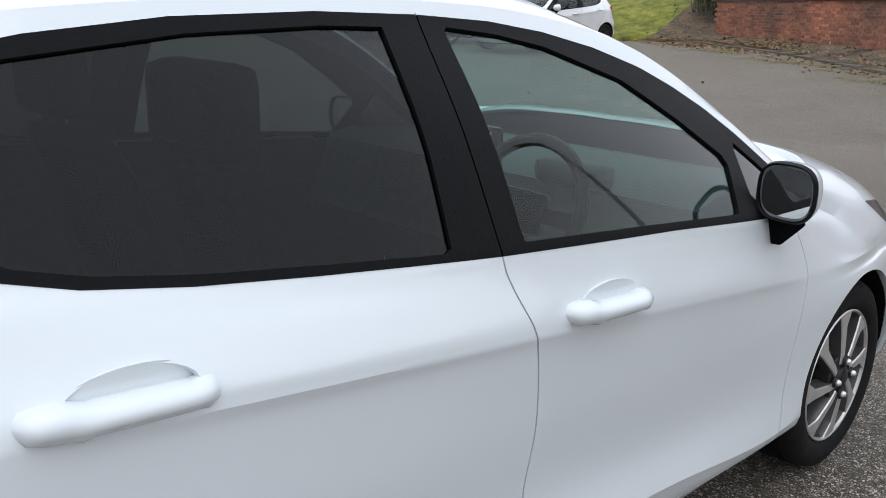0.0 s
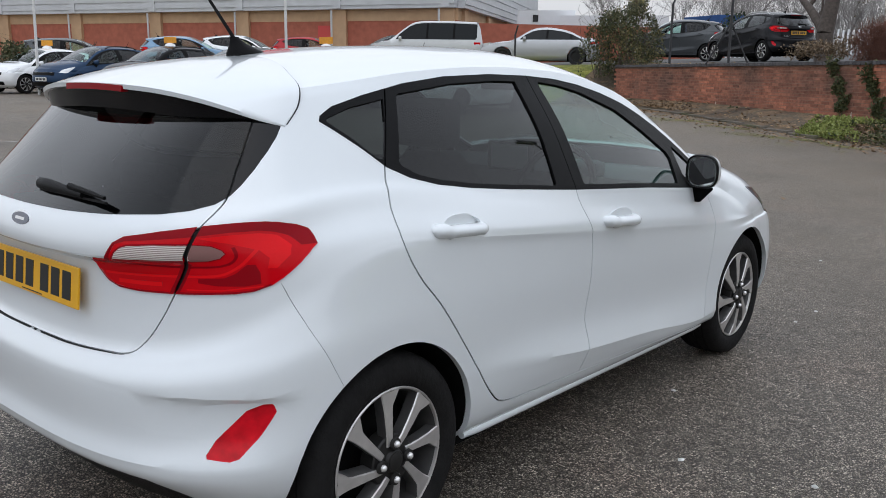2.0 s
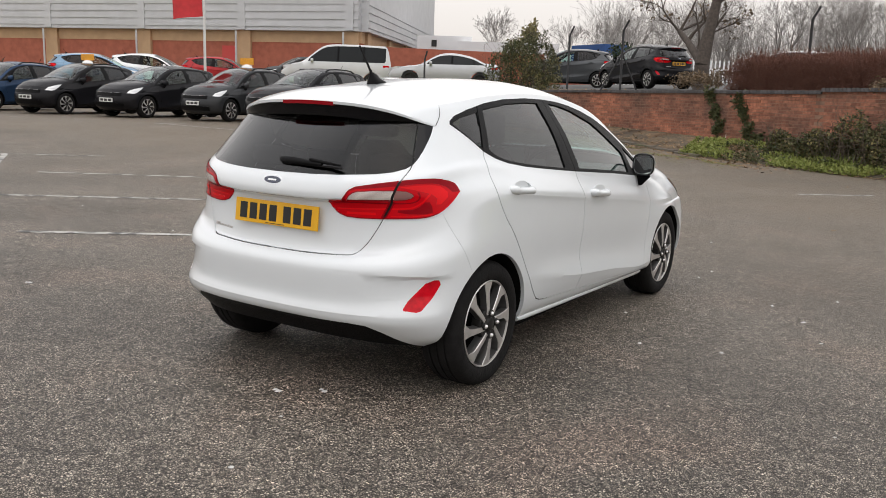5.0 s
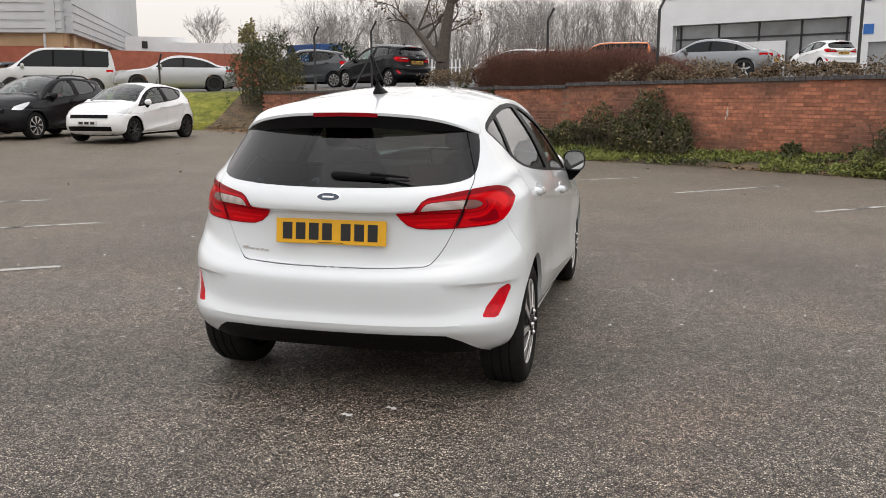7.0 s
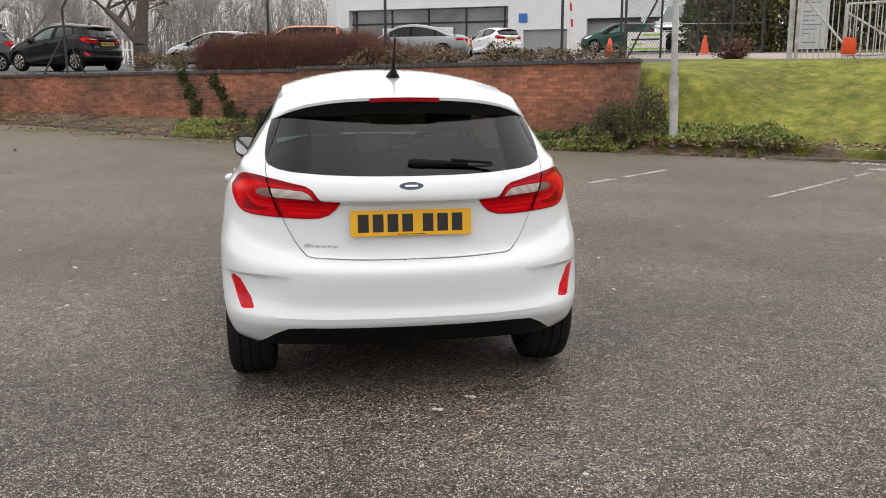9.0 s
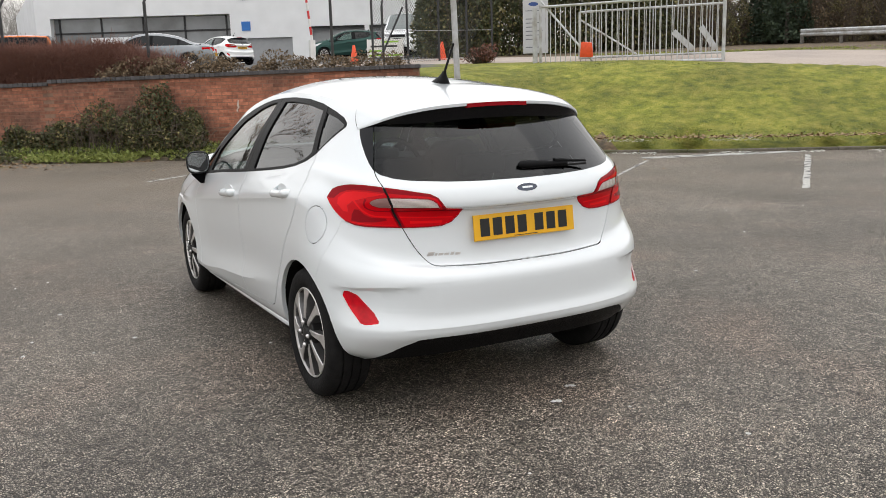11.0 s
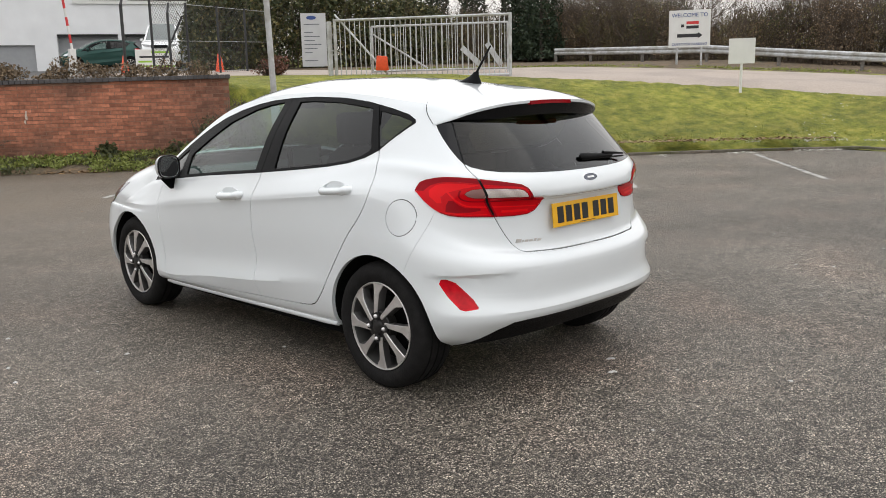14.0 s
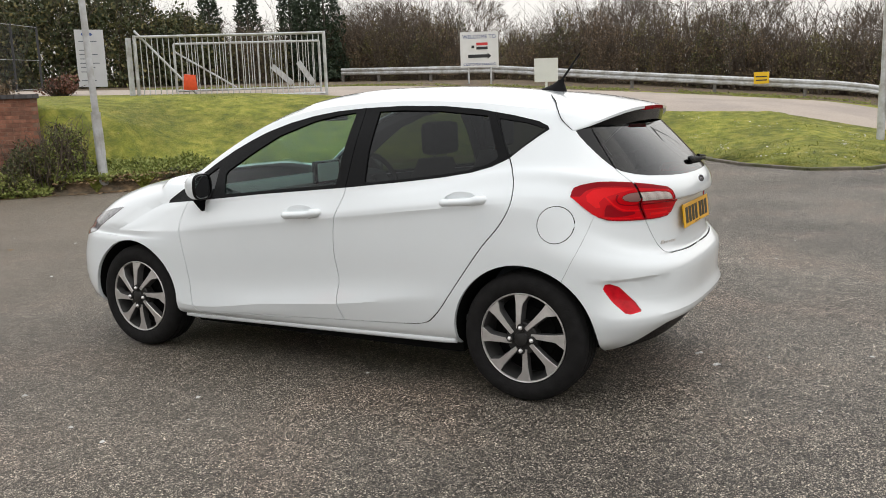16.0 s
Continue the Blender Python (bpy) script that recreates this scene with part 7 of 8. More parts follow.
def twig_mesh(name, segs, mat, parent=None, sides=4):
    """Tapered sticks, each from a to b with radii ra and rb."""
    a = np.array([s[0] for s in segs], float)
    b = np.array([s[1] for s in segs], float)
    ra = np.array([s[2] for s in segs])[:, None]
    rb = np.array([s[3] for s in segs])[:, None]
    d = b - a
    d /= np.linalg.norm(d, axis=1)[:, None] + 1e-9
    ref = np.where(np.abs(d[:, 2:3]) > 0.9, np.array([[1.0, 0, 0]]), np.array([[0, 0, 1.0]]))
    u = np.cross(d, ref)
    u /= np.linalg.norm(u, axis=1)[:, None] + 1e-9
    w = np.cross(d, u)
    rings = []
    for base, r in ((a, ra), (b, rb)):
        for k in range(sides):
            t = 2 * math.pi * k / sides
            rings.append(base + (u * math.cos(t) + w * math.sin(t)) * r)
    v = np.stack(rings, 1)
    n = len(segs)
    off = np.arange(n)[:, None] * 2 * sides
    quads = []
    for k in range(sides):
        quads.append(np.stack([off[:, 0] + k, off[:, 0] + (k + 1) % sides, off[:, 0] + sides + (k + 1) % sides, off[:, 0] + sides + k], 1))
    f = np.stack(quads, 1).reshape(-1, 4)
    me = bpy.data.meshes.new(name)
    me.vertices.add(n * 2 * sides)
    me.vertices.foreach_set("co", v.reshape(-1, 3).ravel())
    me.loops.add(f.size)
    me.loops.foreach_set("vertex_index", f.ravel())
    me.polygons.add(len(f))
    me.polygons.foreach_set("loop_start", np.arange(len(f)) * 4)
    me.polygons.foreach_set("loop_total", np.full(len(f), 4))
    me.update(calc_edges=True)
    me.materials.append(mat)
    me.shade_smooth()
    ob = new(name, me)
    if parent:
        ob.parent = parent
    return ob


def grow(rng, base, way, length, radius, depth, out, split=3, spread=0.6, droop=0.0):
    """Limbs that fork into ever finer ones; out gathers (a, b, ra, rb, depth)."""
    p, d = Vector(base), Vector(way).normalized()
    n = 3
    for k in range(n):
        q = p + d * length / n
        r0, r1 = radius * (1 - 0.45 * k / n), radius * (1 - 0.45 * (k + 1) / n)
        out.append((p[:], q[:], r0, r1, depth))
        d = (d + Vector((rng.gauss(0, 0.13), rng.gauss(0, 0.13), rng.gauss(0.03 - droop, 0.1)))).normalized()
        if depth and (k == n - 1 or rng.random() < 0.55):
            for _ in range(split if k == n - 1 else 1):
                side = Vector((rng.gauss(0, 1), rng.gauss(0, 1), rng.gauss(0.15, 0.5))).normalized()
                grow(rng, q, d + side * spread * rng.uniform(0.7, 1.4), length * rng.uniform(0.55, 0.8), r1 * 0.68, depth - 1, out, split, spread, droop)
        p = q


def bare_tree(x, y, z, h, label, seed, mat=None, depth=4, radius=None, spread=0.65, leaves=0, lean=(0, 0), split=3, first=0.36):
    rng = random.Random(seed)
    t = thing("bare_tree", pose(x, y, z), label, "tree", "bare winter trees")
    segs = []
    r = radius or h * 0.022
    grow(rng, (0, 0, -0.2), (lean[0], lean[1], 1), h * first, r, depth, segs, split, spread)
    twig_mesh("trunk", [s[:4] for s in segs if s[4] >= depth - 1], mat or BARK, t, 9)
    twig_mesh("crown", [(s[0], s[1], max(s[2], 0.008), max(s[3], 0.005)) for s in segs if s[4] < depth - 1], mat or TWIG, t, 3)
    if leaves:
        tips = [s[1] for s in segs if s[4] == 0]
        pr = np.random.default_rng(seed)
        pts = np.array(tips)[pr.integers(0, len(tips), leaves)] + pr.normal(0, 0.08, (leaves, 3))
        leaf_mesh("remaining_leaves", pts, 0.07, LEAF_SCRUB, t, pr)
    return t


def lumps(rng, n, centre, radii, count=9, inner=0.55):
    """Places in a lumpy crown: a few overlapping balls, thickest near their skins."""
    c = rng.normal(size=(count, 3))
    c /= np.linalg.norm(c, axis=1)[:, None]
    c *= rng.uniform(0.25, 0.68, (count, 1))
    k = rng.integers(0, count, n)
    d = rng.normal(size=(n, 3))
    d /= np.linalg.norm(d, axis=1)[:, None]
    p = c[k] + d * (rng.uniform(inner, 1.0, (n, 1)) ** 0.6) * rng.uniform(0.3, 0.5, (count, 1))[k]
    return np.asarray(centre) + p * np.asarray(radii)


def shrub(name, x, y, z, radii, mat, label, seed, n=2500, size=0.07, twigs=60, category="bush", group=""):
    rng = np.random.default_rng(seed)
    t = thing(name, pose(x, y, z), label, category, group)
    pts = lumps(rng, n, (0, 0, radii[2] * 0.85), radii)
    pts = pts[pts[:, 2] > 0.02]
    leaf_mesh("foliage", pts, size, mat, t, rng)
    segs = []
    for _ in range(twigs):
        tip = lumps(rng, 1, (0, 0, radii[2]), np.asarray(radii) * 1.12, inner=0.9)[0]
        tip[2] = max(tip[2], 0.15)
        root = np.array([tip[0] * 0.35, tip[1] * 0.35, 0.0])
        mid = (root + tip) / 2 + rng.normal(0, 0.06, 3)
        segs += [(root, mid, 0.014, 0.01), (mid, tip, 0.01, 0.004)]
    tagged(twig_mesh("stem_tangle", segs, TWIG, t, 3), kind="stuff")
    return t


def thicket(name, x, y, z, w, d, h, mats, label, seed, n=4500, size=0.09, twigs=140, category="bush", group="", over=0.35, turn=0.0, ragged=0.35):
    """A dense upright bush: leaves in uneven drifts under a ragged top, and many upright stems."""
    rng = np.random.default_rng(seed)
    t = thing(name, pose(x, y, z, 0, 0, turn), label, category, group)

    def top_at(px, py):
        e = max(abs(px) / w, abs(py) / d)
        return h * (1 - 0.30 * e**5) * (1 - ragged + ragged * (0.6 + 0.8 * noise.noise(Vector((px * 0.9 + seed, py * 0.9, 2)))) + 0.15 * noise.noise(Vector((px * 3 + seed, py * 3, 5))))

    sets = [[] for _ in mats]
    for px, py, u, k in zip(rng.uniform(-w, w, n), rng.uniform(-d, d, n), rng.uniform(0, 1, n), rng.uniform(0, 1, n)):
        shrink = 1 - 0.25 * u**3
        pz = top_at(px, py) * u**0.75
        g = noise.noise(Vector((px * 1.5 + seed, py * 1.5, pz * 1.5)))
        if g < -0.22:
            continue
        q = k + 0.9 * noise.noise(Vector((px * 0.7, py * 0.7 + seed, pz * 0.7 + 9)))
        sets[min(len(mats) - 1, max(0, int(q * len(mats))))].append((px * shrink, py * shrink, pz))
    for m, pts in zip(mats, sets):
        if pts:
            leaf_mesh("foliage", pts, size, m, t, rng)
    segs = []
    for _ in range(twigs):
        px, py = rng.uniform(-w, w), rng.uniform(-d, d)
        hh = top_at(px, py) + rng.uniform(-0.5, 1.0) * over
        p = np.array([px * 0.8, py * 0.8, 0.0])
        way = np.array([rng.normal(0, 0.16), rng.normal(0, 0.16), 1.0])
        r = rng.uniform(0.008, 0.02)
        steps = 4
        for i in range(steps):
            q = p + way * hh / steps
            segs.append((p, q, r * (1 - 0.2 * i), r * (0.8 - 0.2 * i)))
            if i:
                side = np.array([rng.normal(0, 0.8), rng.normal(0, 0.8), 0.7])
                segs.append((q, q + side * hh * 0.13, r * 0.45, r * 0.15))
            way = way + np.array([rng.normal(0, 0.2), rng.normal(0, 0.2), 0])
            p = q
    tagged(twig_mesh("stem_tangle", segs, BROWN_STEM, t, 3), kind="stuff")
    return t


def conifer(x, y, z, h, r, seed):
    """A narrow spire of dark sprays round a stem."""
    rng = np.random.default_rng(seed)
    t = thing("conifer", pose(x, y, z), "dark columnar conifer beside the road", "conifer", "row of conifers")
    n = 6500
    u = rng.uniform(0, 1, n) ** 1.25
    a = rng.uniform(0, 2 * math.pi, n)
    lump = 1 + 0.22 * np.sin(a * 3 + u * 25 + seed) + 0.12 * np.sin(a * 7 - u * 40)
    rad = r * (1 - u**1.7) * lump * rng.uniform(0.45, 1.0, n) ** 0.5 + 0.03
    leaf_mesh("crown", np.stack([rad * np.cos(a), rad * np.sin(a), 0.15 + u * h], 1), 0.085, LEAF_CONIFER, t, rng, 2.2, 0.35)
    twig_mesh("trunk", [((0, 0, -0.1), (0, 0, h * 0.9), 0.09, 0.02)], BARK, t, 6)


def stuff(ob, label, category):
    return tagged(ob, label, category, "", "stuff")


rng0 = np.random.default_rng(7)
wall_u = (WALL_B - WALL_A).normalized()
wall_n = Vector((-wall_u.y, wall_u.x))


def wall_place(s, back):
    p = WALL_A + wall_u * s + wall_n * back
    return p.x, p.y


# ivy-clad bush at the wall's far end
thicket("ivy_bush", -11.9, 24.3, 1.15, 1.15, 1.0, 2.55, (LEAF_IVY, LEAF_DARK, LEAF_OLIVE), "dense ivy-clad bush at the end of the wall", 3, 13000, 0.048, 80, "bush", "", 0.15, 0, 0.25)

# clipped russet hedge behind the wall
segs = []
for _ in range(60000):
    s, back = rng0.uniform(9.2, 15.2), rng0.uniform(0.45, 1.9)
    x, y = wall_place(s, back)
    edge_drop = 0.25 * max(0, (s - 13.6)) ** 1.2 + 0.35 * max(0, 9.8 - s)
    z0 = 1.5 + rng0.uniform(0, 1.0)
    top = 2.60 - edge_drop + 0.10 * noise.noise(Vector((s * 0.9, back * 2, 0))) + rng0.normal(0, 0.03)
    if z0 > top - 0.15:
        continue
    ln = min(rng0.uniform(0.08, 0.22), top - z0 + 0.05)
    d = rng0.normal(0, 0.62, 3) + np.array([0, 0, 0.45])
    a = np.array([x, y, z0])
    segs.append((a, a + d * ln, 0.0042, 0.003))
hedge = twig_mesh("russet_hedge", segs, LEAF_BROWN, None, 3)
tagged(hedge, "clipped russet brown hedge on the wall's upper side", "hedge", "", "stuff")

# brambles spilling over the wall, and against its foot
def bramble(name, places, n, size, mat, label, seed):
    rng = np.random.default_rng(seed)
    pts = []
    for (x, y, z), rad, share in places:
        pts.append(lumps(rng, int(n * share), (x, y, z), rad, 8))
    ob = leaf_mesh(name, np.concatenate(pts), size, mat, None, rng)
    return stuff(ob, label, "brambles")


def on_wall(s, back, z):
    return (*wall_place(s, back), z)


bramble("brambles", [(on_wall(s, 0.4, 1.88), (0.75, 0.6, 0.42), 0.09) for s in (14.2, 14.9, 15.6, 16.3, 17.2)] + [(on_wall(s, 0.55, 1.92), (0.7, 0.5, 0.28), 0.05) for s in (18.0, 18.7, 19.4, 20.1, 9.0, 8.3, 7.6)], 15000, 0.036, LEAF_SCRUB, "winter brambles and weeds along the wall top", 11)
for k, (sw, back, w, h) in enumerate(((12.4, -0.5, 0.6, 0.6), (13.3, -0.55, 0.65, 0.95), (14.1, -0.45, 0.7, 1.4), (14.9, -0.4, 0.65, 1.75), (15.6, -0.35, 0.5, 1.2))):
    bx, by = wall_place(sw, back)
    thicket("bramble_bush", bx, by, park_height(bx, by) + 0.1, w, 0.42, h, (LEAF_IVY, LEAF_BRAMBLE, LEAF_OLIVE, LEAF_IVY), "brown-green bramble bush against the brick wall", 12 + k, 5600, 0.040, 26, "bush", "brambles at the wall", 0.2, math.degrees(math.atan2(wall_u.y, wall_u.x)), 0.75)
for k, (bx, by, w, h) in enumerate(((6.2, 12.4, 0.45, 1.1), (5.75, 12.6, 0.5, 0.95), (5.35, 12.75, 0.4, 0.5))):
    thicket("bramble_bush", bx, by, land_height(bx, by) - 0.05, w, 0.6, h, (LEAF_IVY, LEAF_BRAMBLE, LEAF_WEED), "grey-green bramble bush at the wall's end", 22 + k, 5200, 0.033, 70, "bush", "brambles at the wall", 0.12, -25, 0.5)
bramble("ivy", [(on_wall(s, -0.06, z), (0.22, 0.08, 0.3), 0.14) for s, z in ((9.35, 1.5), (9.5, 1.1), (9.75, 0.75), (10.25, 1.45), (10.5, 1.05), (10.65, 0.7), (11.0, 0.5))], 2600, 0.045, LEAF_IVY, "ivy strands climbing the brick wall", 14)
bramble("weeds", [(on_wall(s, -0.25, 0.35), (0.35, 0.2, 0.22), 0.2) for s in (1.2, 4.0, 6.2, 18.2, 19.6)], 1800, 0.05, LEAF_IVY, "small weeds at the wall's foot", 15)

# arching bramble canes
segs = []
for _ in range(120):
    s = rng0.uniform(12.6, 16.2)
    p = np.array(on_wall(s, rng0.uniform(-0.9, -0.15), 0.25))
    way = np.array([rng0.normal(0, 0.5), rng0.normal(0, 0.4), 1.0])
    ln = rng0.uniform(0.5, 1.25) * (0.7 + 0.3 * math.sin((s - 12.6) * 0.87))
    for i in range(5):
        q = p + way * ln / 5
        segs.append((p, q, 0.007, 0.005))
        way = way + np.array([rng0.normal(0, 0.2), rng0.normal(0, 0.15), -0.28])
        p = q
stuff(twig_mesh("bramble_canes", segs, BROWN_STEM, None, 3), "brown arching bramble canes at the wall's foot", "brambles")

# low weeds, ivy and dead leaves on the verge
def verge_growth(name, count, size, mat, seed, limit, up, label, category, far=1.5):
    rng = np.random.default_rng(seed)
    pts = []
    for _ in range(count):
        x = rng.uniform(-3.6, 8.4)
        d = rng.uniform(-0.12, far)
        y = float(np.interp(x, [-3.6, 0, 2.2, 5, 6.6, 8], [16.6, 15.1, 14.3, 12.4, 11.2, 10.0])) + d * 0.9
        b = behind_wall(x, y)
        if (b is not None and b > -0.05) or noise.noise(Vector((x * 0.8, y * 1.1, seed))) + 0.5 * noise.noise(Vector((x * 3.1, y * 3.1, seed))) < limit + (0.25 if d < 0.25 else 0):
            continue
        z = land_height(x, y) if edge_distance(x, y) > 0.02 else park_height(x, y)
        pts.append((x, y, z + 0.01 + 0.10 * rng.random() * (1 if up else 0)))
    return stuff(leaf_mesh(name, pts, size, mat, None, rng, 1.7, up, 0.0 if up else 0.7), label, category)


verge_growth("verge_weeds", 36000, 0.036, LEAF_WEED, 3, -0.2, 0.3, "fresh green weeds on the verge below the wall", "weeds")
verge_growth("verge_ivy", 10000, 0.042, LEAF_IVY, 8, -0.02, 0.2, "dull green ivy and nettles on the verge", "weeds")
verge_growth("verge_litter", 9000, 0.05, LEAF_DEAD, 13, -0.10, 0.0, "brown dead leaves among the verge weeds", "leaves")

# lawn blades near the edge and over the bank
pts = []
for _ in range(30000):
    x, y = rng0.uniform(6.5, 21), rng0.uniform(-4, 16)
    d = edge_distance(x, y)
    if d < 0.1 or d > 1.6 or rng0.random() > 1.1 - d / 1.8 or behind_wall(x, y) is not None:
        continue
    if x > 13.6 and y > 11.6 + (14 - x) * 1.2:
        continue
    pts.append((x, y, land_height(x, y) - 0.01))
lawn = leaf_mesh("lawn_grass", pts, 0.02, BLADES, None, rng0, 2.4, 0.5)
stuff(lawn, "short bright green grass on the lawn bank", "grass")

NEAR_Y, NEAR_X = zip(*sorted((y, x) for x, y in curve(NEAR_EDGE, 8)))
FAR_Y, FAR_X = zip(*sorted((y, x) for x, y in curve(FAR_EDGE, 8)))

# rough tufts over the rest of the lawn and on the verge beyond the road
pts = []
for _ in range(30000):
    y = rng0.uniform(-4, 14)
    x = rng0.uniform(8, 24)
    if edge_distance(x, y) < 0.3 or behind_wall(x, y) is not None or x > float(np.interp(y, NEAR_Y, NEAR_X)) - 0.35:
        continue
    if noise.noise(Vector((x * 0.9, y * 0.9, 5))) + 0.6 * noise.noise(Vector((x * 3, y * 3, 1))) < 0.02:
        continue
    pts.append((x, y, land_height(x, y) - 0.008))
stuff(leaf_mesh("lawn_tufts", pts, 0.017, TUFTS, None, rng0, 2.4, 0.5), "coarse darker grass tufts scattered over the lawn", "grass")
pts = []
for _ in range(9000):
    y = rng0.uniform(-8, 22)
    x = float(np.interp(y, FAR_Y, FAR_X)) + 0.25 + abs(rng0.normal(0, 0.9))
    if noise.noise(Vector((x * 0.8, y * 0.5, 9))) < -0.15:
        continue
    pts.append((x, y, land_height(x, y) + 0.01))
stuff(leaf_mesh("verge_grass", pts, 0.034, BLADES, None, rng0, 2.2, 0.4), "rough green grass on the verge under the crash barrier", "grass")

# pale litter along the kerb and on the grass corner
pts = []
for _ in range(5200):
    x = rng0.uniform(7.6, 15.8)
    y = float(np.interp(x, [6.6, 8, 10, 12.3, 14.4, 15.7], [11.2, 10.0, 8.2, 6.6, 5.0, 3.7])) + rng0.normal(-0.05, 0.22)
    if noise.noise(Vector((x * 1.3, y * 1.3, 8))) < 0.12:
        continue
    d = edge_distance(x, y)
    pts.append((x, y, (land_height(x, y) + 0.04) if d > 0.05 else park_height(x, y) + 0.012))
for _ in range(1500):
    x, y = rng0.uniform(13, 19), rng0.uniform(-0.5, 6)
    if noise.noise(Vector((x * 1.5, y * 1.5, 2))) < 0.22 or edge_distance(x, y) < 0.2:
        continue
    pts.append((x, y, land_height(x, y) + 0.05))
stuff(leaf_mesh("pale_litter", pts, 0.045, leafy("pale_litter", (0.35, 0.33, 0.27), (0.68, 0.67, 0.62)), None, rng0, 1.2, 0.0, 0.75), "pale leaf litter along the lawn kerb", "litter")

# fallen leaves
pts = []
for _ in range(9500):
    k = rng0.random()
    if k < 0.5:
        u = rng0.uniform(0, 1)
        x, y = -12.6 + 4.6 * u + rng0.normal(0, 0.6), 22.3 - 2.1 * u + rng0.normal(0, 0.6)
    elif k < 0.68:
        u = rng0.uniform(0, 1)
        x, y = -7.5 + 6.5 * u + rng0.normal(0, 0.4), 19.2 - 4.0 * u + rng0.normal(0, 0.55)
    elif k < 0.992:
        u = rng0.uniform(0, 1)
        x = 6.5 + 9 * u
        y = float(np.interp(x, [6.6, 8, 10, 12.3, 14.4, 15.7], [11.2, 10.0, 8.2, 6.6, 5.0, 3.7])) + abs(rng0.normal(0, 0.28)) - 0.06
    else:
        x, y = rng0.uniform(-9, 9), rng0.uniform(6, 17)
    d = edge_distance(x, y)
    z = land_height(x, y) if d > 0.05 else park_height(x, y)
    pts.append((x, y, z + (0.05 + 0.06 * max(0.0, 1 - d / 0.4) if d > 0.05 else 0.012)))
stuff(leaf_mesh("fallen_leaves", pts, 0.055, LEAF_DEAD, None, rng0, 1.3, 0.0, 0.6), "brown fallen leaves along the kerbs", "leaves")

# yellow-green moss on the asphalt beside the kerb
pts = []
for _ in range(16000):
    u = rng0.uniform(0, 1)
    x, y = -9.5 + 8.0 * u, 20.3 - 5.3 * u
    off = abs(rng0.normal(0, 0.55)) + 0.1
    x, y = x - 0.55 * off, y - 0.83 * off
    if noise.noise(Vector((x * 0.9, y * 1.6, 4))) < 0.02 or edge_distance(x, y) > -0.05:
        continue
    pts.append((x, y, park_height(x, y) + 0.012))
stuff(leaf_mesh("moss", pts, 0.022, leafy("yellow_green_moss", (0.12, 0.13, 0.02), (0.24, 0.23, 0.05)), None, rng0, 1.2, 0.0, 0.9), "yellow-green moss on the asphalt by the kerb", "moss")

# low growth at the far end of the yard
thicket("evergreen_bush", -30.3, 12.9, upper_height(-30.3, 12.9), 0.75, 0.75, 1.5, (LEAF_DARK, LEAF_IVY), "rounded green bush beside the raised yard", 35, 2600, 0.08, 20)
bare_tree(-30.2, 15.4, upper_height(-30.2, 15.4), 2.2, "small bare shrub beside the raised yard", 36, TWIG, 3, 0.04, 0.8, 0, (0, 0), 4, 0.3)

# the tree behind the wall
bare_tree(-5.5, 24.2, upper_height(-5.5, 24.2), 9.0, "bare tree with a few brown leaves behind the hedge", 21, None, 5, 0.27, 0.75, 1800, (-0.03, 0), 3, 0.33)

# far trees, the haze put into their pale twig colour
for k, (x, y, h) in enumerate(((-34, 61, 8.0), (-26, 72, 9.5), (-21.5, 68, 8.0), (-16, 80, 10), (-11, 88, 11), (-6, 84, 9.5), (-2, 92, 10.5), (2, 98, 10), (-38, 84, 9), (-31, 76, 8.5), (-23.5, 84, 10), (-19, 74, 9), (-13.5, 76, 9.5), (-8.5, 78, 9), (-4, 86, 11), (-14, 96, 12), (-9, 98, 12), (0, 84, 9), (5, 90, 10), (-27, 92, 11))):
    bare_tree(x, y, upper_height(x, y), h, "distant bare tree, haze put into its pale twigs", 40 + k, HAZE_TWIG, 4, h * 0.016, 0.6, 0, (0, 0), 4, 0.3)
shrub("ivy_tree", -25.5, 50.5, upper_height(-25.5, 50.5), (0.9, 0.9, 2.6), LEAF_OLIVE, "slim ivy-covered tree beyond the yard", 31, 1800, 0.16, 40, "tree")


def bare_woods(x0, x1, y0, y1, n, low, high, mat, label, seed):
    """A far stand of bare stems and branches, too many to tell apart."""
    rng = np.random.default_rng(seed)
    segs = []
    for _ in range(n):
        x, y = rng.uniform(x0, x1), rng.uniform(y0, y1)
        h = rng.uniform(low, high) * (0.75 + 0.5 * noise.noise(Vector((x * 0.12, y * 0.12, seed))))
        p = np.array([x, y, upper_height(x, y) - 0.2])
        way = np.array([rng.normal(0, 0.08), rng.normal(0, 0.08), 1.0])
        r = rng.uniform(0.02, 0.05)
        for i in range(5):
            q = p + way * h / 5
            segs.append((p, q, r * (1 - 0.17 * i), r * (0.83 - 0.17 * i)))
            for _ in range(2 if i else 1):
                side = np.array([rng.normal(0, 0.55), rng.normal(0, 0.55), rng.uniform(0.3, 1.0)])
                segs.append((q, q + side * h * 0.2, r * 0.4, 0.008))
            way = way + np.array([rng.normal(0, 0.12), rng.normal(0, 0.12), 0])
            p = q
    return stuff(twig_mesh("bare_woods", segs, mat, None, 3), label, "woods")


bare_woods(-46, 22, 104, 116, 2300, 7, 13, HAZE_TWIG, "winter woods on the horizon, haze put into their pale colour", 3)
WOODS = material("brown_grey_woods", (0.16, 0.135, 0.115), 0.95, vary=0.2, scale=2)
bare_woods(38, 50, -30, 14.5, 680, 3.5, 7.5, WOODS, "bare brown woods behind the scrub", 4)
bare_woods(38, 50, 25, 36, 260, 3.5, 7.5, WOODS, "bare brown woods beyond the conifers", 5)
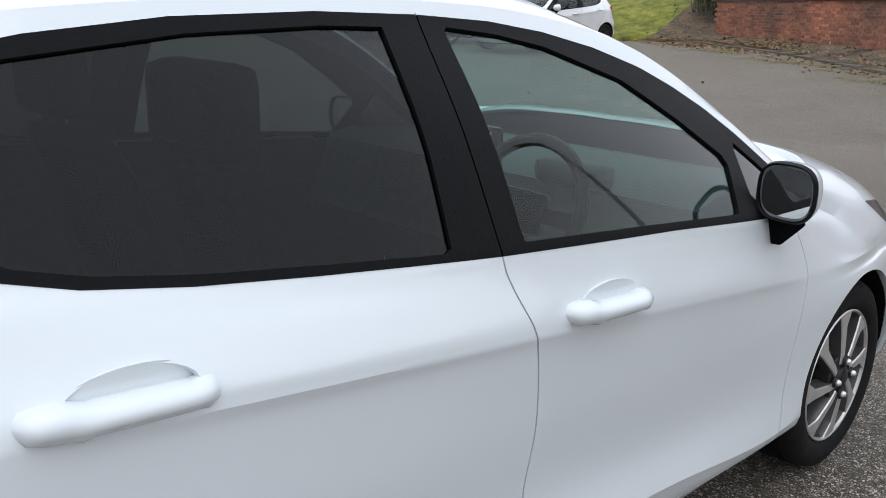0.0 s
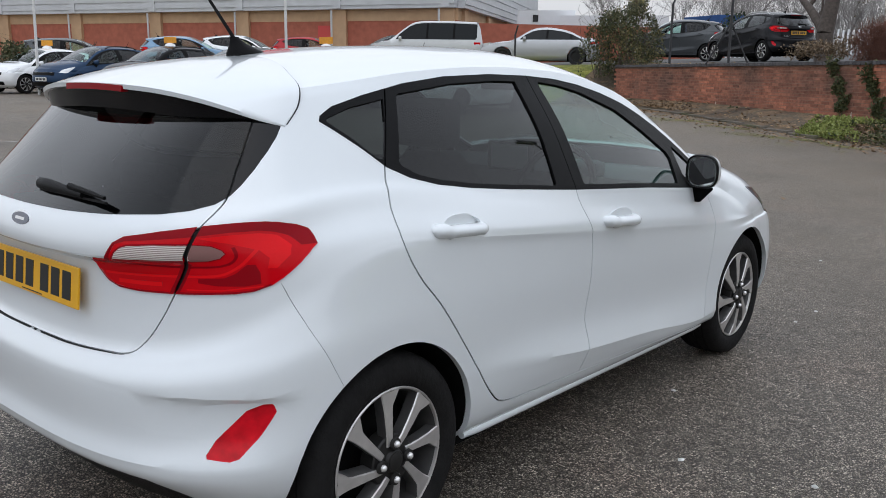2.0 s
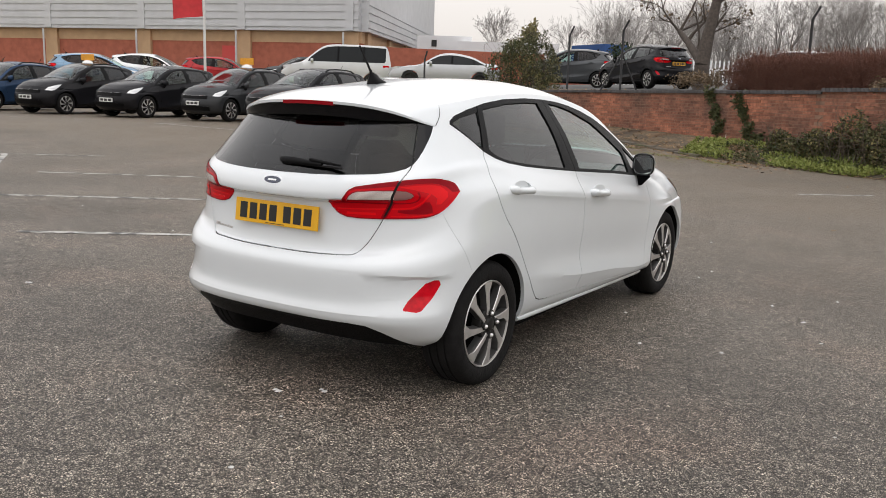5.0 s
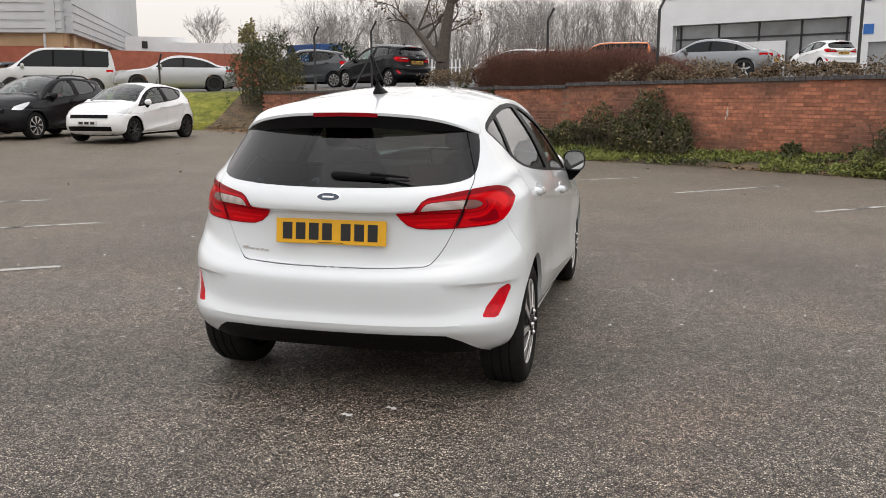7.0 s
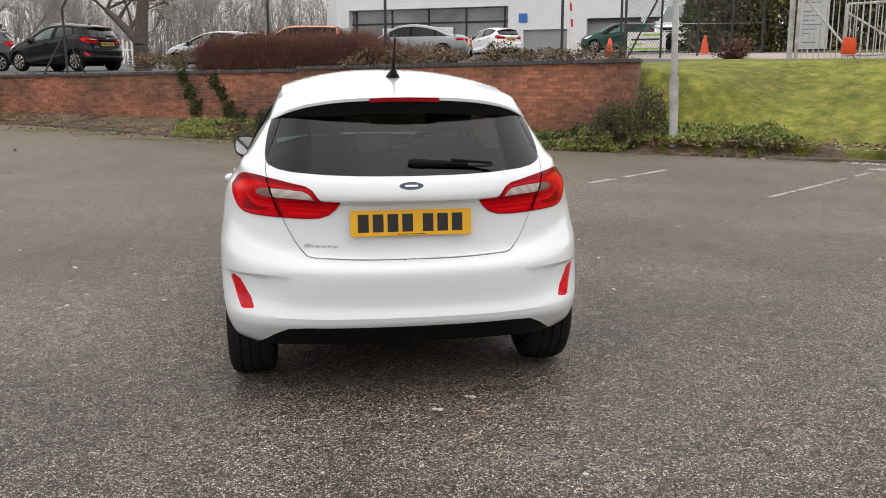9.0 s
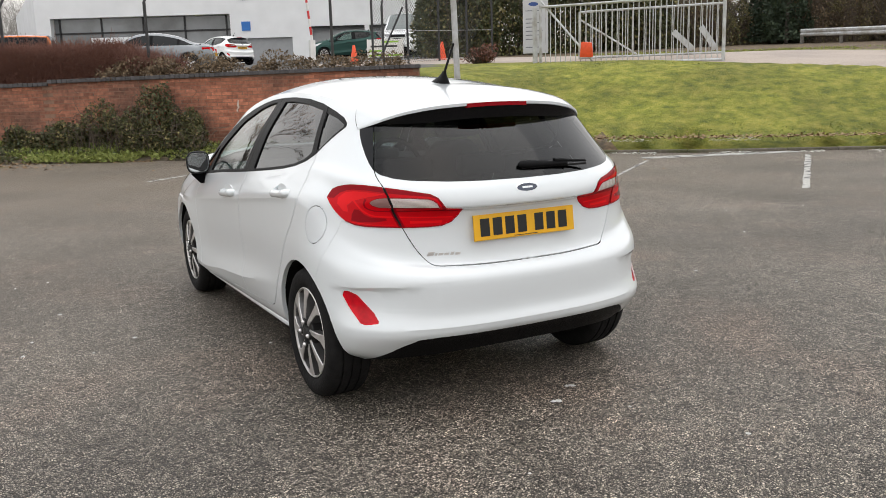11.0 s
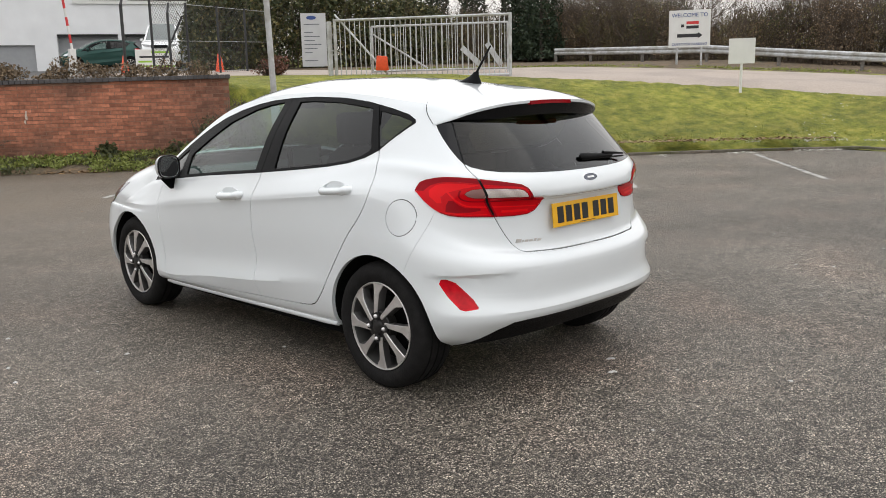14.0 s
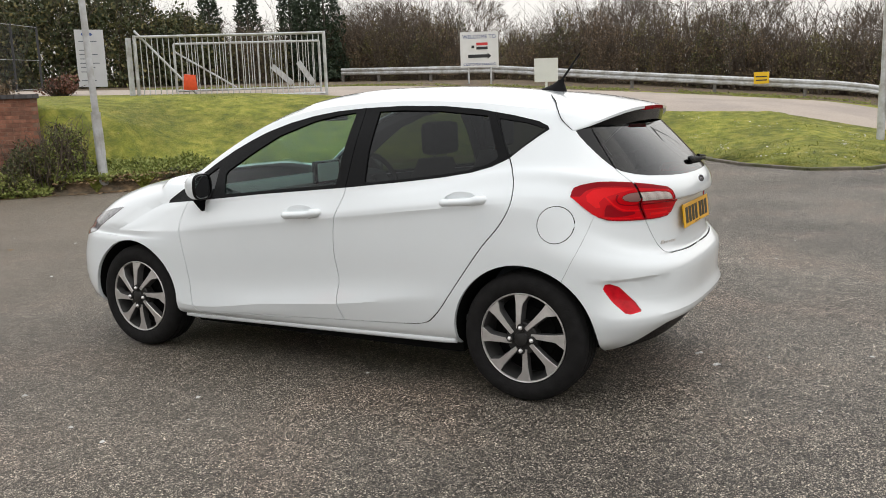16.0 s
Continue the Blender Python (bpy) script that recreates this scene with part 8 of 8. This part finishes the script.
# unseen woods added behind the camera, to darken what paint and glass mirror
bare_woods(-60, 70, -62, -48, 1500, 6, 11, TWIG, "dark bare woods added out of view for the reflections", 6)
shrub("dark_hedge", -19.5, 52.5, upper_height(-19.5, 52.5), (2.3, 1.2, 1.45), LEAF_CONIFER, "dark clipped hedge far beyond the wall", 33, 4000, 0.13, 10, "hedge")

# evergreen thicket behind the wire fence, conifers, scrub behind the crash barrier
for k, (x, y, w, h) in enumerate(((17.2, 31.0, 1.8, 4.2), (19.8, 30.4, 2.0, 4.6), (22.6, 29.2, 2.0, 4.8), (25.6, 28.6, 1.7, 3.7))):
    thicket("evergreen_thicket", x, y, upper_height(x, y), w, 1.5, h, (LEAF_DARK, LEAF_DARK, LEAF_OLIVE, LEAF_IVY), "tall dark evergreen thicket behind the wire fence", 60 + k, 15000, 0.105, 140, "bush", "evergreen thicket", 0.6, -15)
for k, (x, y, h, r) in enumerate(((33.6, 34.5, 7.2, 0.75), (34.0, 32.0, 6.6, 0.85), (34.4, 29.3, 7.0, 0.8), (31.6, 26.0, 7.4, 0.85), (30.6, 24.2, 7.8, 0.95))):
    conifer(x, y, upper_height(x, y), h, r, 80 + k)
scrub_rng = random.Random(9)
for k in range(30):
    u = k / 29
    y = 27.0 - 48 * u
    x = 33.4 + scrub_rng.uniform(-0.5, 1.4) - 1.5 * math.sin(u * 3)
    h = scrub_rng.uniform(2.7, 3.6) * (1.1 if u < 0.3 else 1.0) * (0.62 if 12.3 < y < 17.8 else 1.0)
    mats = ((LEAF_SCRUB, LEAF_OLIVE, LEAF_TAN), (LEAF_OLIVE, LEAF_OLIVE, LEAF_SCRUB), (LEAF_TAN, LEAF_SCRUB, LEAF_TAN), (LEAF_IVY, LEAF_OLIVE, LEAF_TAN))[(k * 7) % 4]
    thicket("scrub_bush", x, y, upper_height(x, y) - 0.1, scrub_rng.uniform(1.3, 1.7), scrub_rng.uniform(1.2, 1.5), h, mats, "brown winter scrub behind the crash barrier", 100 + k, 8500, 0.05, 330, "bush", "winter scrub", 0.8, scrub_rng.uniform(0, 90), 0.45)
for k, (x, y, h) in enumerate(((36, 22, 6.4), (37, 11, 6.8), (36.0, 9.0, 6.6), (36.5, 5.0, 7.2), (38, 1, 6.0), (37, -3, 6.2), (38, -8, 6.4), (37, 25, 6.5), (38.5, 6.8, 6.0), (36.2, -0.8, 6.8), (38, 20, 7.0), (37, -5.5, 6.0))):
    bare_tree(x, y, upper_height(x, y), h, "bare thicket tree above the winter scrub", 130 + k, BROWN_STEM, 4, 0.09, 0.6, 0, (0, 0), 4, 0.26)
for k, (x, y) in enumerate(((27.6, 32.4), (29.6, 30.4), (31.5, 28.6), (33.2, 26.6), (28.6, 27.6))):
    thicket("scrub_bush", x, y, upper_height(x, y) - 0.1, 1.6, 1.3, 2.9, (LEAF_SCRUB, LEAF_IVY, LEAF_OLIVE), "brown winter scrub between the conifers", 170 + k, 8500, 0.06, 260, "bush", "winter scrub", 0.7, 20 * k, 0.4)
shrub("dead_bush", 11.4, 19.0, upper_height(11.4, 19), (0.75, 0.6, 0.35), LEAF_BROWN, "low red-brown dead bush by the gate", 150, 900, 0.05, 90)


# wire fence by the gate
def wire_fence(a, b, h):
    t = thing("wire_fence", Matrix.Identity(4), "rusty chain-link fence on steel posts beside the gate", "fence")
    a, b = Vector(a), Vector(b)
    ln = (b - a).length
    d = (b - a) / ln
    base = lambda s: upper_height(*(a + d * s))
    segs = []
    s = -h
    while s < ln:
        for sgn in (1, -1):
            s0, s1 = (s, s + h) if sgn > 0 else (s + h, s)
            z0, z1 = 0.05, h
            if s0 < 0:
                z0, s0 = z0 + (0 - s0) * (z1 - z0) / (s1 - s0), 0
            if s1 < 0:
                z1, s1 = z0 + (0 - s0) * (z1 - z0) / (s1 - s0), 0
            if max(s0, s1) > ln:
                continue
            p, q = a + d * s0, a + d * s1
            segs.append(((p.x, p.y, base(s0) + z0), (q.x, q.y, base(s1) + z1), 0.004, 0.004))
        s += 0.14
    twig_mesh("mesh_wire", segs, DARK_STEEL, t, 3)
    for k in range(5):
        p = a + d * ln * k / 4
        z = base(ln * k / 4)
        twig_mesh("post", [((p.x, p.y, z - 0.1), (p.x, p.y, z + h), 0.04, 0.04)], DARK_STEEL, t, 8)
    for z in (0.1, 1.1, h - 0.05):
        twig_mesh("line_wire", [((a.x, a.y, base(0) + z), (b.x, b.y, base(ln) + z), 0.008, 0.008)], STEEL, t, 4)
    q = a + d * 1.8
    twig_mesh("brace", [((q.x - 0.9, q.y + 0.3, base(0)), (q.x, q.y, base(0) + h * 0.85), 0.035, 0.035)], DARK_STEEL, t, 6)


wire_fence((9.2, 22.0), (16.2, 26.2), 2.3)


# ---- buildings ----
CLAD = material("grey_ribbed_cladding", (0.56, 0.565, 0.575), 0.5, metal=0.1, vary=0.06, scale=1.5)
TAN = material("tan_render", (0.52, 0.34, 0.20), 0.85, vary=0.08, scale=2)
FAR_BRICK = material("far_red_brick", (0.38, 0.115, 0.07), 0.85, vary=0.15, scale=3)
WHITE_CLAD = material("white_cladding", (0.80, 0.81, 0.82), 0.5, vary=0.05, scale=0.8)
# what the glazing mirrors is put into its lighter, uneven grey
SHOW_GLASS = material("reflection_grey_glazing", (0.20, 0.215, 0.225), 0.05, coat=1.0, vary=0.4, scale=0.4)
SHUTTER = material("grey_shutter", (0.33, 0.34, 0.35), 0.55, vary=0.05, scale=4)
RED_DOOR = material("red_door_paint", (0.55, 0.06, 0.05), 0.5)


def panel(parent, name, a, b, z0, z1, off, depth, mat, label=""):
    """An upright box along the plan line a to b, standing off metres proud of it."""
    a, b = Vector(a), Vector(b)
    d = (b - a).normalized()
    n = Vector((d.y, -d.x))
    bm = bmesh.new()
    q = [a + n * off, b + n * off, b + n * (off - depth), a + n * (off - depth)]
    lo = [bm.verts.new((*p, z0)) for p in q]
    hi = [bm.verts.new((*p, z1)) for p in q]
    bm.faces.new(lo[::-1])
    bm.faces.new(hi)
    for k in range(4):
        bm.faces.new((lo[k], lo[(k + 1) % 4], hi[(k + 1) % 4], hi[k]))
    return part(name, bm, mat, parent, label)


ware = thing("warehouse", Matrix.Identity(4), "large grey clad warehouse with red brick and tan bands", "building")
P0, P1, P2 = Vector((-80.0, 21.1)), Vector((-29.0, 36.4)), Vector((-41.8, 62.3))
for a, b in ((P0, P1), (P1, P2)):
    ln = (b - a).length
    d = (b - a) / ln
    panel(ware, "brick_wall", a, b, 0.2, 4.0, 0.0, 0.3, FAR_BRICK)
    panel(ware, "tan_band", a, b, 4.0, 4.66, 0.03, 0.3, TAN)
    z = 4.66
    k = 0
    while z < 6.3:
        panel(ware, "cladding_rib", a, b, z, z + 0.21, 0.42 + 0.05 * (k % 2), 0.4, CLAD)
        z += 0.215
        k += 1
    panel(ware, "upper_cladding", a, b, 6.3, 11.0, 0.40, 0.4, CLAD)
    s = 1.0 if a is P1 else (ln - 1.0) % 6.9
    while s < ln:
        p = a + d * s
        panel(ware, "pillar", p, p + d * 0.9, 0.2, 4.66, 0.22, 0.25, TAN)
        if a is P0:
            panel(ware, "cladding_joint", p + d * 0.2, p + d * 0.7, 4.7, 6.3, 0.50, 0.1, CLAD)
            rod("downpipe", (*(p + d * 0.1 + Vector((d.y, -d.x)) * 0.5), 0.2), (*(p + d * 0.1 + Vector((d.y, -d.x)) * 0.5), 4.6), 0.06, CLAD, ware, 8)
        s += 6.9
d0 = (P1 - P0).normalized()
rd = P1 - d0 * 9.0
panel(ware, "door", rd, rd + d0 * 1.7, 0.8, 3.75, 0.05, 0.2, RED_DOOR, "red double door")
bm = bmesh.new()
q = [P0, P1, P2, P2 + Vector((-60, -20)), P0 + Vector((-40, 10))]
prism(bm, [tuple(p) for p in q[::-1]], 0.3, Matrix.Translation((0, 0, 10.9)))
part("roof", bm, CLAD, ware)
panel(ware, "end_wall", P2, P2 + Vector((-40, 10)), 0.2, 11.0, 0.0, 0.3, CLAD)

low = thing("brick_boundary_wall", Matrix.Identity(4), "long red brick wall beside the warehouse", "wall")
panel(low, "brickwork", (-29.0, 37.5), (-22.0, 46.0), 0.5, 3.9, 0.0, 0.3, FAR_BRICK)
panel(low, "brickwork", (-22.0, 46.0), (-19.5, 52.0), 0.5, 3.4, 0.0, 0.3, FAR_BRICK)
shed = thing("white_container", Matrix.Identity(4), "white site container behind the brick wall", "container")
panel(shed, "side", (-32.4, 46.9), (-29.2, 49.0), 2.0, 5.25, 0.0, 3.0, WHITE_CLAD)
panel(shed, "side_vent", (-31.55, 47.46), (-31.25, 47.66), 4.5, 4.95, 0.05, 0.1, SIGN_DARK)
shed = thing("white_building", Matrix.Identity(4), "long low white building in the distance", "building")
panel(shed, "wall", (-28.6, 46.2), (-22.6, 49.3), 2.0, 4.76, 0.0, 8.0, WHITE_CLAD)
pal = thing("palisade_fence", Matrix.Identity(4), "pale steel palisade fence behind the silver car", "fence")
for k in range(36):
    p = Vector((-19.2, 47.5)) + Vector((8.5, 3.6)) * k / 36
    panel(pal, "pale", p, p + Vector((0.09, 0.038)), 1.7, 3.75 + 0.05 * (k % 2), 0, 0.03, WHITE_CLAD)
panel(pal, "rail", (-19.2, 47.5), (-10.7, 51.1), 3.2, 3.28, -0.05, 0.05, WHITE_CLAD)

show = thing("showroom", Matrix.Identity(4), "white car showroom with dark glazing and grey shutters", "building")
A, B = Vector((1.6, 56.3)), Vector((27.0, 43.0))
dr = (B - A).normalized()


def at_s(s):
    return A + dr * s


panel(show, "wall", A, at_s(12.0), 6.0, 7.7, 0.0, 0.5, WHITE_CLAD)
panel(show, "corner_pier", A, at_s(0.9), 2.4, 6.0, 0.0, 0.5, WHITE_CLAD)
panel(show, "back_wall", at_s(0.9), at_s(12.0), 2.4, 6.0, -0.6, 0.3, SHOW_GLASS, "dark showroom glazing")
for k in range(5):
    panel(show, "mullion", at_s(1.2 + 2.6 * k), at_s(1.28 + 2.6 * k), 2.4, 6.0, -0.5, 0.1, SIGN_DARK)
panel(show, "transom", at_s(0.9), at_s(12.0), 5.05, 5.15, -0.5, 0.1, SIGN_DARK)
panel(show, "white_panel", at_s(3.2), at_s(8.2), 2.6, 4.8, -0.35, 0.1, WHITE_CLAD)
panel(show, "wall", at_s(12.0), at_s(28.5), 5.1, 10.5, 0.02, 0.5, WHITE_CLAD)
panel(show, "wall", at_s(12.0), at_s(13.0), 2.4, 5.1, 0.02, 0.5, WHITE_CLAD)
panel(show, "wall", at_s(15.8), at_s(17.0), 2.4, 5.1, 0.02, 0.5, WHITE_CLAD)
panel(show, "shutter_door", at_s(13.0), at_s(15.8), 2.4, 4.5, -0.15, 0.2, SHUTTER)
panel(show, "lintel", at_s(13.0), at_s(15.8), 4.5, 5.1, 0.02, 0.5, WHITE_CLAD)
for s in (17.0, 20.6, 24.2):
    panel(show, "shutter_door", at_s(s), at_s(s + 3.3), 2.2, 5.1, -0.5, 0.2, SHUTTER)
    panel(show, "pier", at_s(s + 3.3), at_s(s + 3.6), 2.2, 5.1, 0.0, 0.5, WHITE_CLAD)
# dark strip put in as the shadow below the upper wall
panel(show, "shadow_gap", at_s(17.0), at_s(28.0), 5.0, 5.12, -0.1, 0.3, SIGN_DARK)
panel(show, "fascia_sign", at_s(18.0), at_s(25.2), 6.8, 7.7, 0.12, 0.1, SIGN_WHITE, "white fascia sign with plain dark bars")
for s0, s1 in ((18.9, 20.6), (21.0, 24.4)):
    panel(show, "bar", at_s(s0), at_s(s1), 7.0, 7.35, 0.135, 0.02, SIGN_DARK)
panel(show, "blue_notice", at_s(12.7), at_s(13.25), 4.95, 5.5, 0.06, 0.04, material("blue_notice", (0.03, 0.16, 0.5), 0.5))
bm = bmesh.new()
lathe(bm, [(0.0, 0.06), (0.62, 0.06), (0.62, 0.0), (0.0, 0.0)], 32, Matrix.Translation((*(at_s(12.9) + Vector((dr.y, -dr.x)) * 0.03), 7.4)) @ Matrix.Rotation(math.atan2(dr.y, dr.x), 4, "Z") @ Matrix.Rotation(radians(90), 4, "X"))
part("round_emblem", bm, SIGN_BLUE, show)
panel(show, "emblem_board", at_s(14.2), at_s(15.2), 7.0, 8.4, 0.05, 0.04, SIGN_WHITE)
panel(show, "side_wall", A + Vector((-0.2, 20)), A, 2.4, 7.7, 0.0, 0.4, WHITE_CLAD)
bm = bmesh.new()
prism(bm, [tuple(p) for p in (A, B, B + Vector((10, 18)), A + Vector((0, 25)))], 0.3, Matrix.Translation((0, 0, 7.6)))
part("roof", bm, WHITE_CLAD, show)


# ---- the retaining wall of brick, and kerbs ----
SCAR = material("pale_mortar_scar", (0.55, 0.47, 0.40), 0.9, vary=0.2, scale=30)

def brick_wall():
    wall = thing("retaining_wall", Matrix.Identity(4), "weathered red brick retaining wall with a dark coping", "wall", "", "structure")
    d = WALL_B - WALL_A
    ln = d.length
    u = d / ln
    n = Vector((u.y, -u.x))
    turn = Matrix.Rotation(math.atan2(u.y, u.x), 4, "Z")

    def top(s):
        return 1.52 + 0.13 * s / 12.6 if s < 12.6 else 1.70 + 0.10 * (s - 12.6) / (ln - 12.6)

    def base(s):
        p = WALL_A + u * s
        return park_height(p.x, p.y) - 0.1

    bm = bmesh.new()
    lo, hi = [], []
    for k in range(41):
        s = ln * k / 40
        p = WALL_A + u * s
        for off, store in ((-0.003, lo), (-0.34, hi)):
            q = p + n * off
            store.append((bm.verts.new((q.x, q.y, base(s))), bm.verts.new((q.x, q.y, top(s)))))
    for store in (lo, hi):
        for a, b in zip(store, store[1:]):
            bm.faces.new((a[0], b[0], b[1], a[1]))
    for a, b, c, e in zip(lo, lo[1:], hi, hi[1:]):
        bm.faces.new((a[1], b[1], e[1], c[1]))
    for k in (0, -1):
        bm.faces.new((lo[k][0], lo[k][1], hi[k][1], hi[k][0]))
    part("mortar_core", bm, MORTAR, wall)
    me = bpy.data.meshes.new("brick")
    bm = bmesh.new()
    box(bm, -0.1075, 0.1075, -0.05, 0.004, -0.0325, 0.0325, bevel=0.004)
    bm.to_mesh(me)
    bm.free()
    me.materials.append(BRICK)
    cop = bpy.data.meshes.new("coping_brick")
    bm = bmesh.new()
    box(bm, -0.051, 0.051, -0.18, 0.20, -0.04, 0.04, bevel=0.008)
    bm.to_mesh(cop)
    bm.free()
    cop.materials.append(COPING)
    rng = random.Random(4)
    joined = []
    single = 0
    row = 0
    z = 0.06
    while z < 1.85:
        s = 0.1125 if row % 2 else 0.0
        while s < ln - 0.05:
            if base(s) + 0.02 < z < top(s) - 0.06 and abs(s - 12.6) > 0.10:
                p = WALL_A + u * s
                proud = rng.uniform(-0.004, 0.004)
                m = Matrix.Translation((p.x + n.x * proud, p.y + n.y * proud, z)) @ turn @ Matrix.Rotation(rng.uniform(-0.008, 0.008), 4, "Y")
                m = m @ Matrix.Rotation(math.pi, 4, "Z")
                if 15.6 < s < 18.9 and single < 300:
                    ob = new("brick", me)
                    ob.parent, ob.matrix_basis = wall, m
                    single += 1
                else:
                    joined.append(m)
            s += 0.225
        z += 0.075
        row += 1
    src_v = np.array([v.co[:] for v in me.vertices])
    faces = [list(p.vertices) for p in me.polygons]
    allv, allf = [], []
    for i, m in enumerate(joined):
        mm = np.array(m)
        allv.append(src_v @ mm[:3, :3].T + mm[:3, 3])
        allf += [[q + i * len(src_v) for q in f] for f in faces]
    rest = bpy.data.meshes.new("brickwork")
    rest.from_pydata(np.concatenate(allv).tolist(), [], allf)
    rest.materials.append(BRICK_FAR)
    ob = new("brickwork", rest)
    ob.parent = wall
    tagged(ob, "", "", "", "stuff")
    s = 0.055
    while s < ln:
        p = WALL_A + u * s - n * 0.14
        ob = new("coping_brick", cop)
        ob.parent = wall
        ob.matrix_basis = Matrix.Translation((p.x, p.y, top(s) - 0.005 + rng.uniform(-0.003, 0.003))) @ turn @ Matrix.Rotation(math.pi, 4, "Z")
        s += 0.108
    for s, z, w, h in ((16.77, 1.1, 0.03, 0.2), (16.74, 0.98, 0.02, 0.1), (9.9, 0.5, 0.03, 0.16), (5.2, 0.55, 0.025, 0.12)):
        bm = bmesh.new()
        ring = [Vector((w * math.cos(a) * (0.7 + 0.3 * math.sin(3 * a + s)), 0, h / 2 * math.sin(a))) for a in [2 * math.pi * i / 12 for i in range(12)]]
        loft(bm, [ring, [q + Vector((0, -0.004, 0)) for q in ring]])
        ob = part("mortar_scar", bm, SCAR, wall, "pale mortar scar")
        p = WALL_A + u * s + n * 0.008
        ob.matrix_basis = Matrix.Translation((p.x, p.y, z)) @ turn
    return wall


def island_brick():
    m = BRICK.copy()
    m.name = "weathered_red_brickwork"
    n, l = m.node_tree.nodes, m.node_tree.links
    info = next(q for q in n if q.bl_idname == "ShaderNodeObjectInfo")
    geo = n.new("ShaderNodeNewGeometry")
    for k in list(l):
        if k.from_node == info:
            l.new(geo.outputs["Random Per Island"], k.to_socket)
    n.remove(info)
    return m


BRICK_FAR = island_brick()
brick_wall()


def kerb_line(s0, s1, height=0.055):
    """Kerb stones along the edge of the raised land."""
    group = thing("kerb", Matrix.Identity(4), "row of worn concrete kerb stones at the lawn edge", "kerb", "", "structure")
    me = bpy.data.meshes.new("kerb_stone")
    bm = bmesh.new()
    box(bm, -0.445, 0.445, -0.07, 0.07, -0.1, height, bevel=0.015)
    bm.to_mesh(me)
    bm.free()
    me.materials.append(KERB)
    s = s0
    while s < s1:
        q = edge_point(s)
        x, y, nx, ny = q
        ob = new("kerb_stone", me)
        ob.parent = group
        ob.matrix_basis = Matrix.Translation((x, y, park_height(x, y))) @ Matrix.Rotation(math.atan2(-nx, ny), 4, "Z")
        s += 0.9


def edge_length(k):
    return sum(math.dist(EDGE[i], EDGE[i + 1]) for i in range(k))


kerb_line(edge_length(3), edge_length(5))
kerb_line(edge_length(10), edge_length(14))
kerb_line(edge_length(14), edge_length(20) + 8)
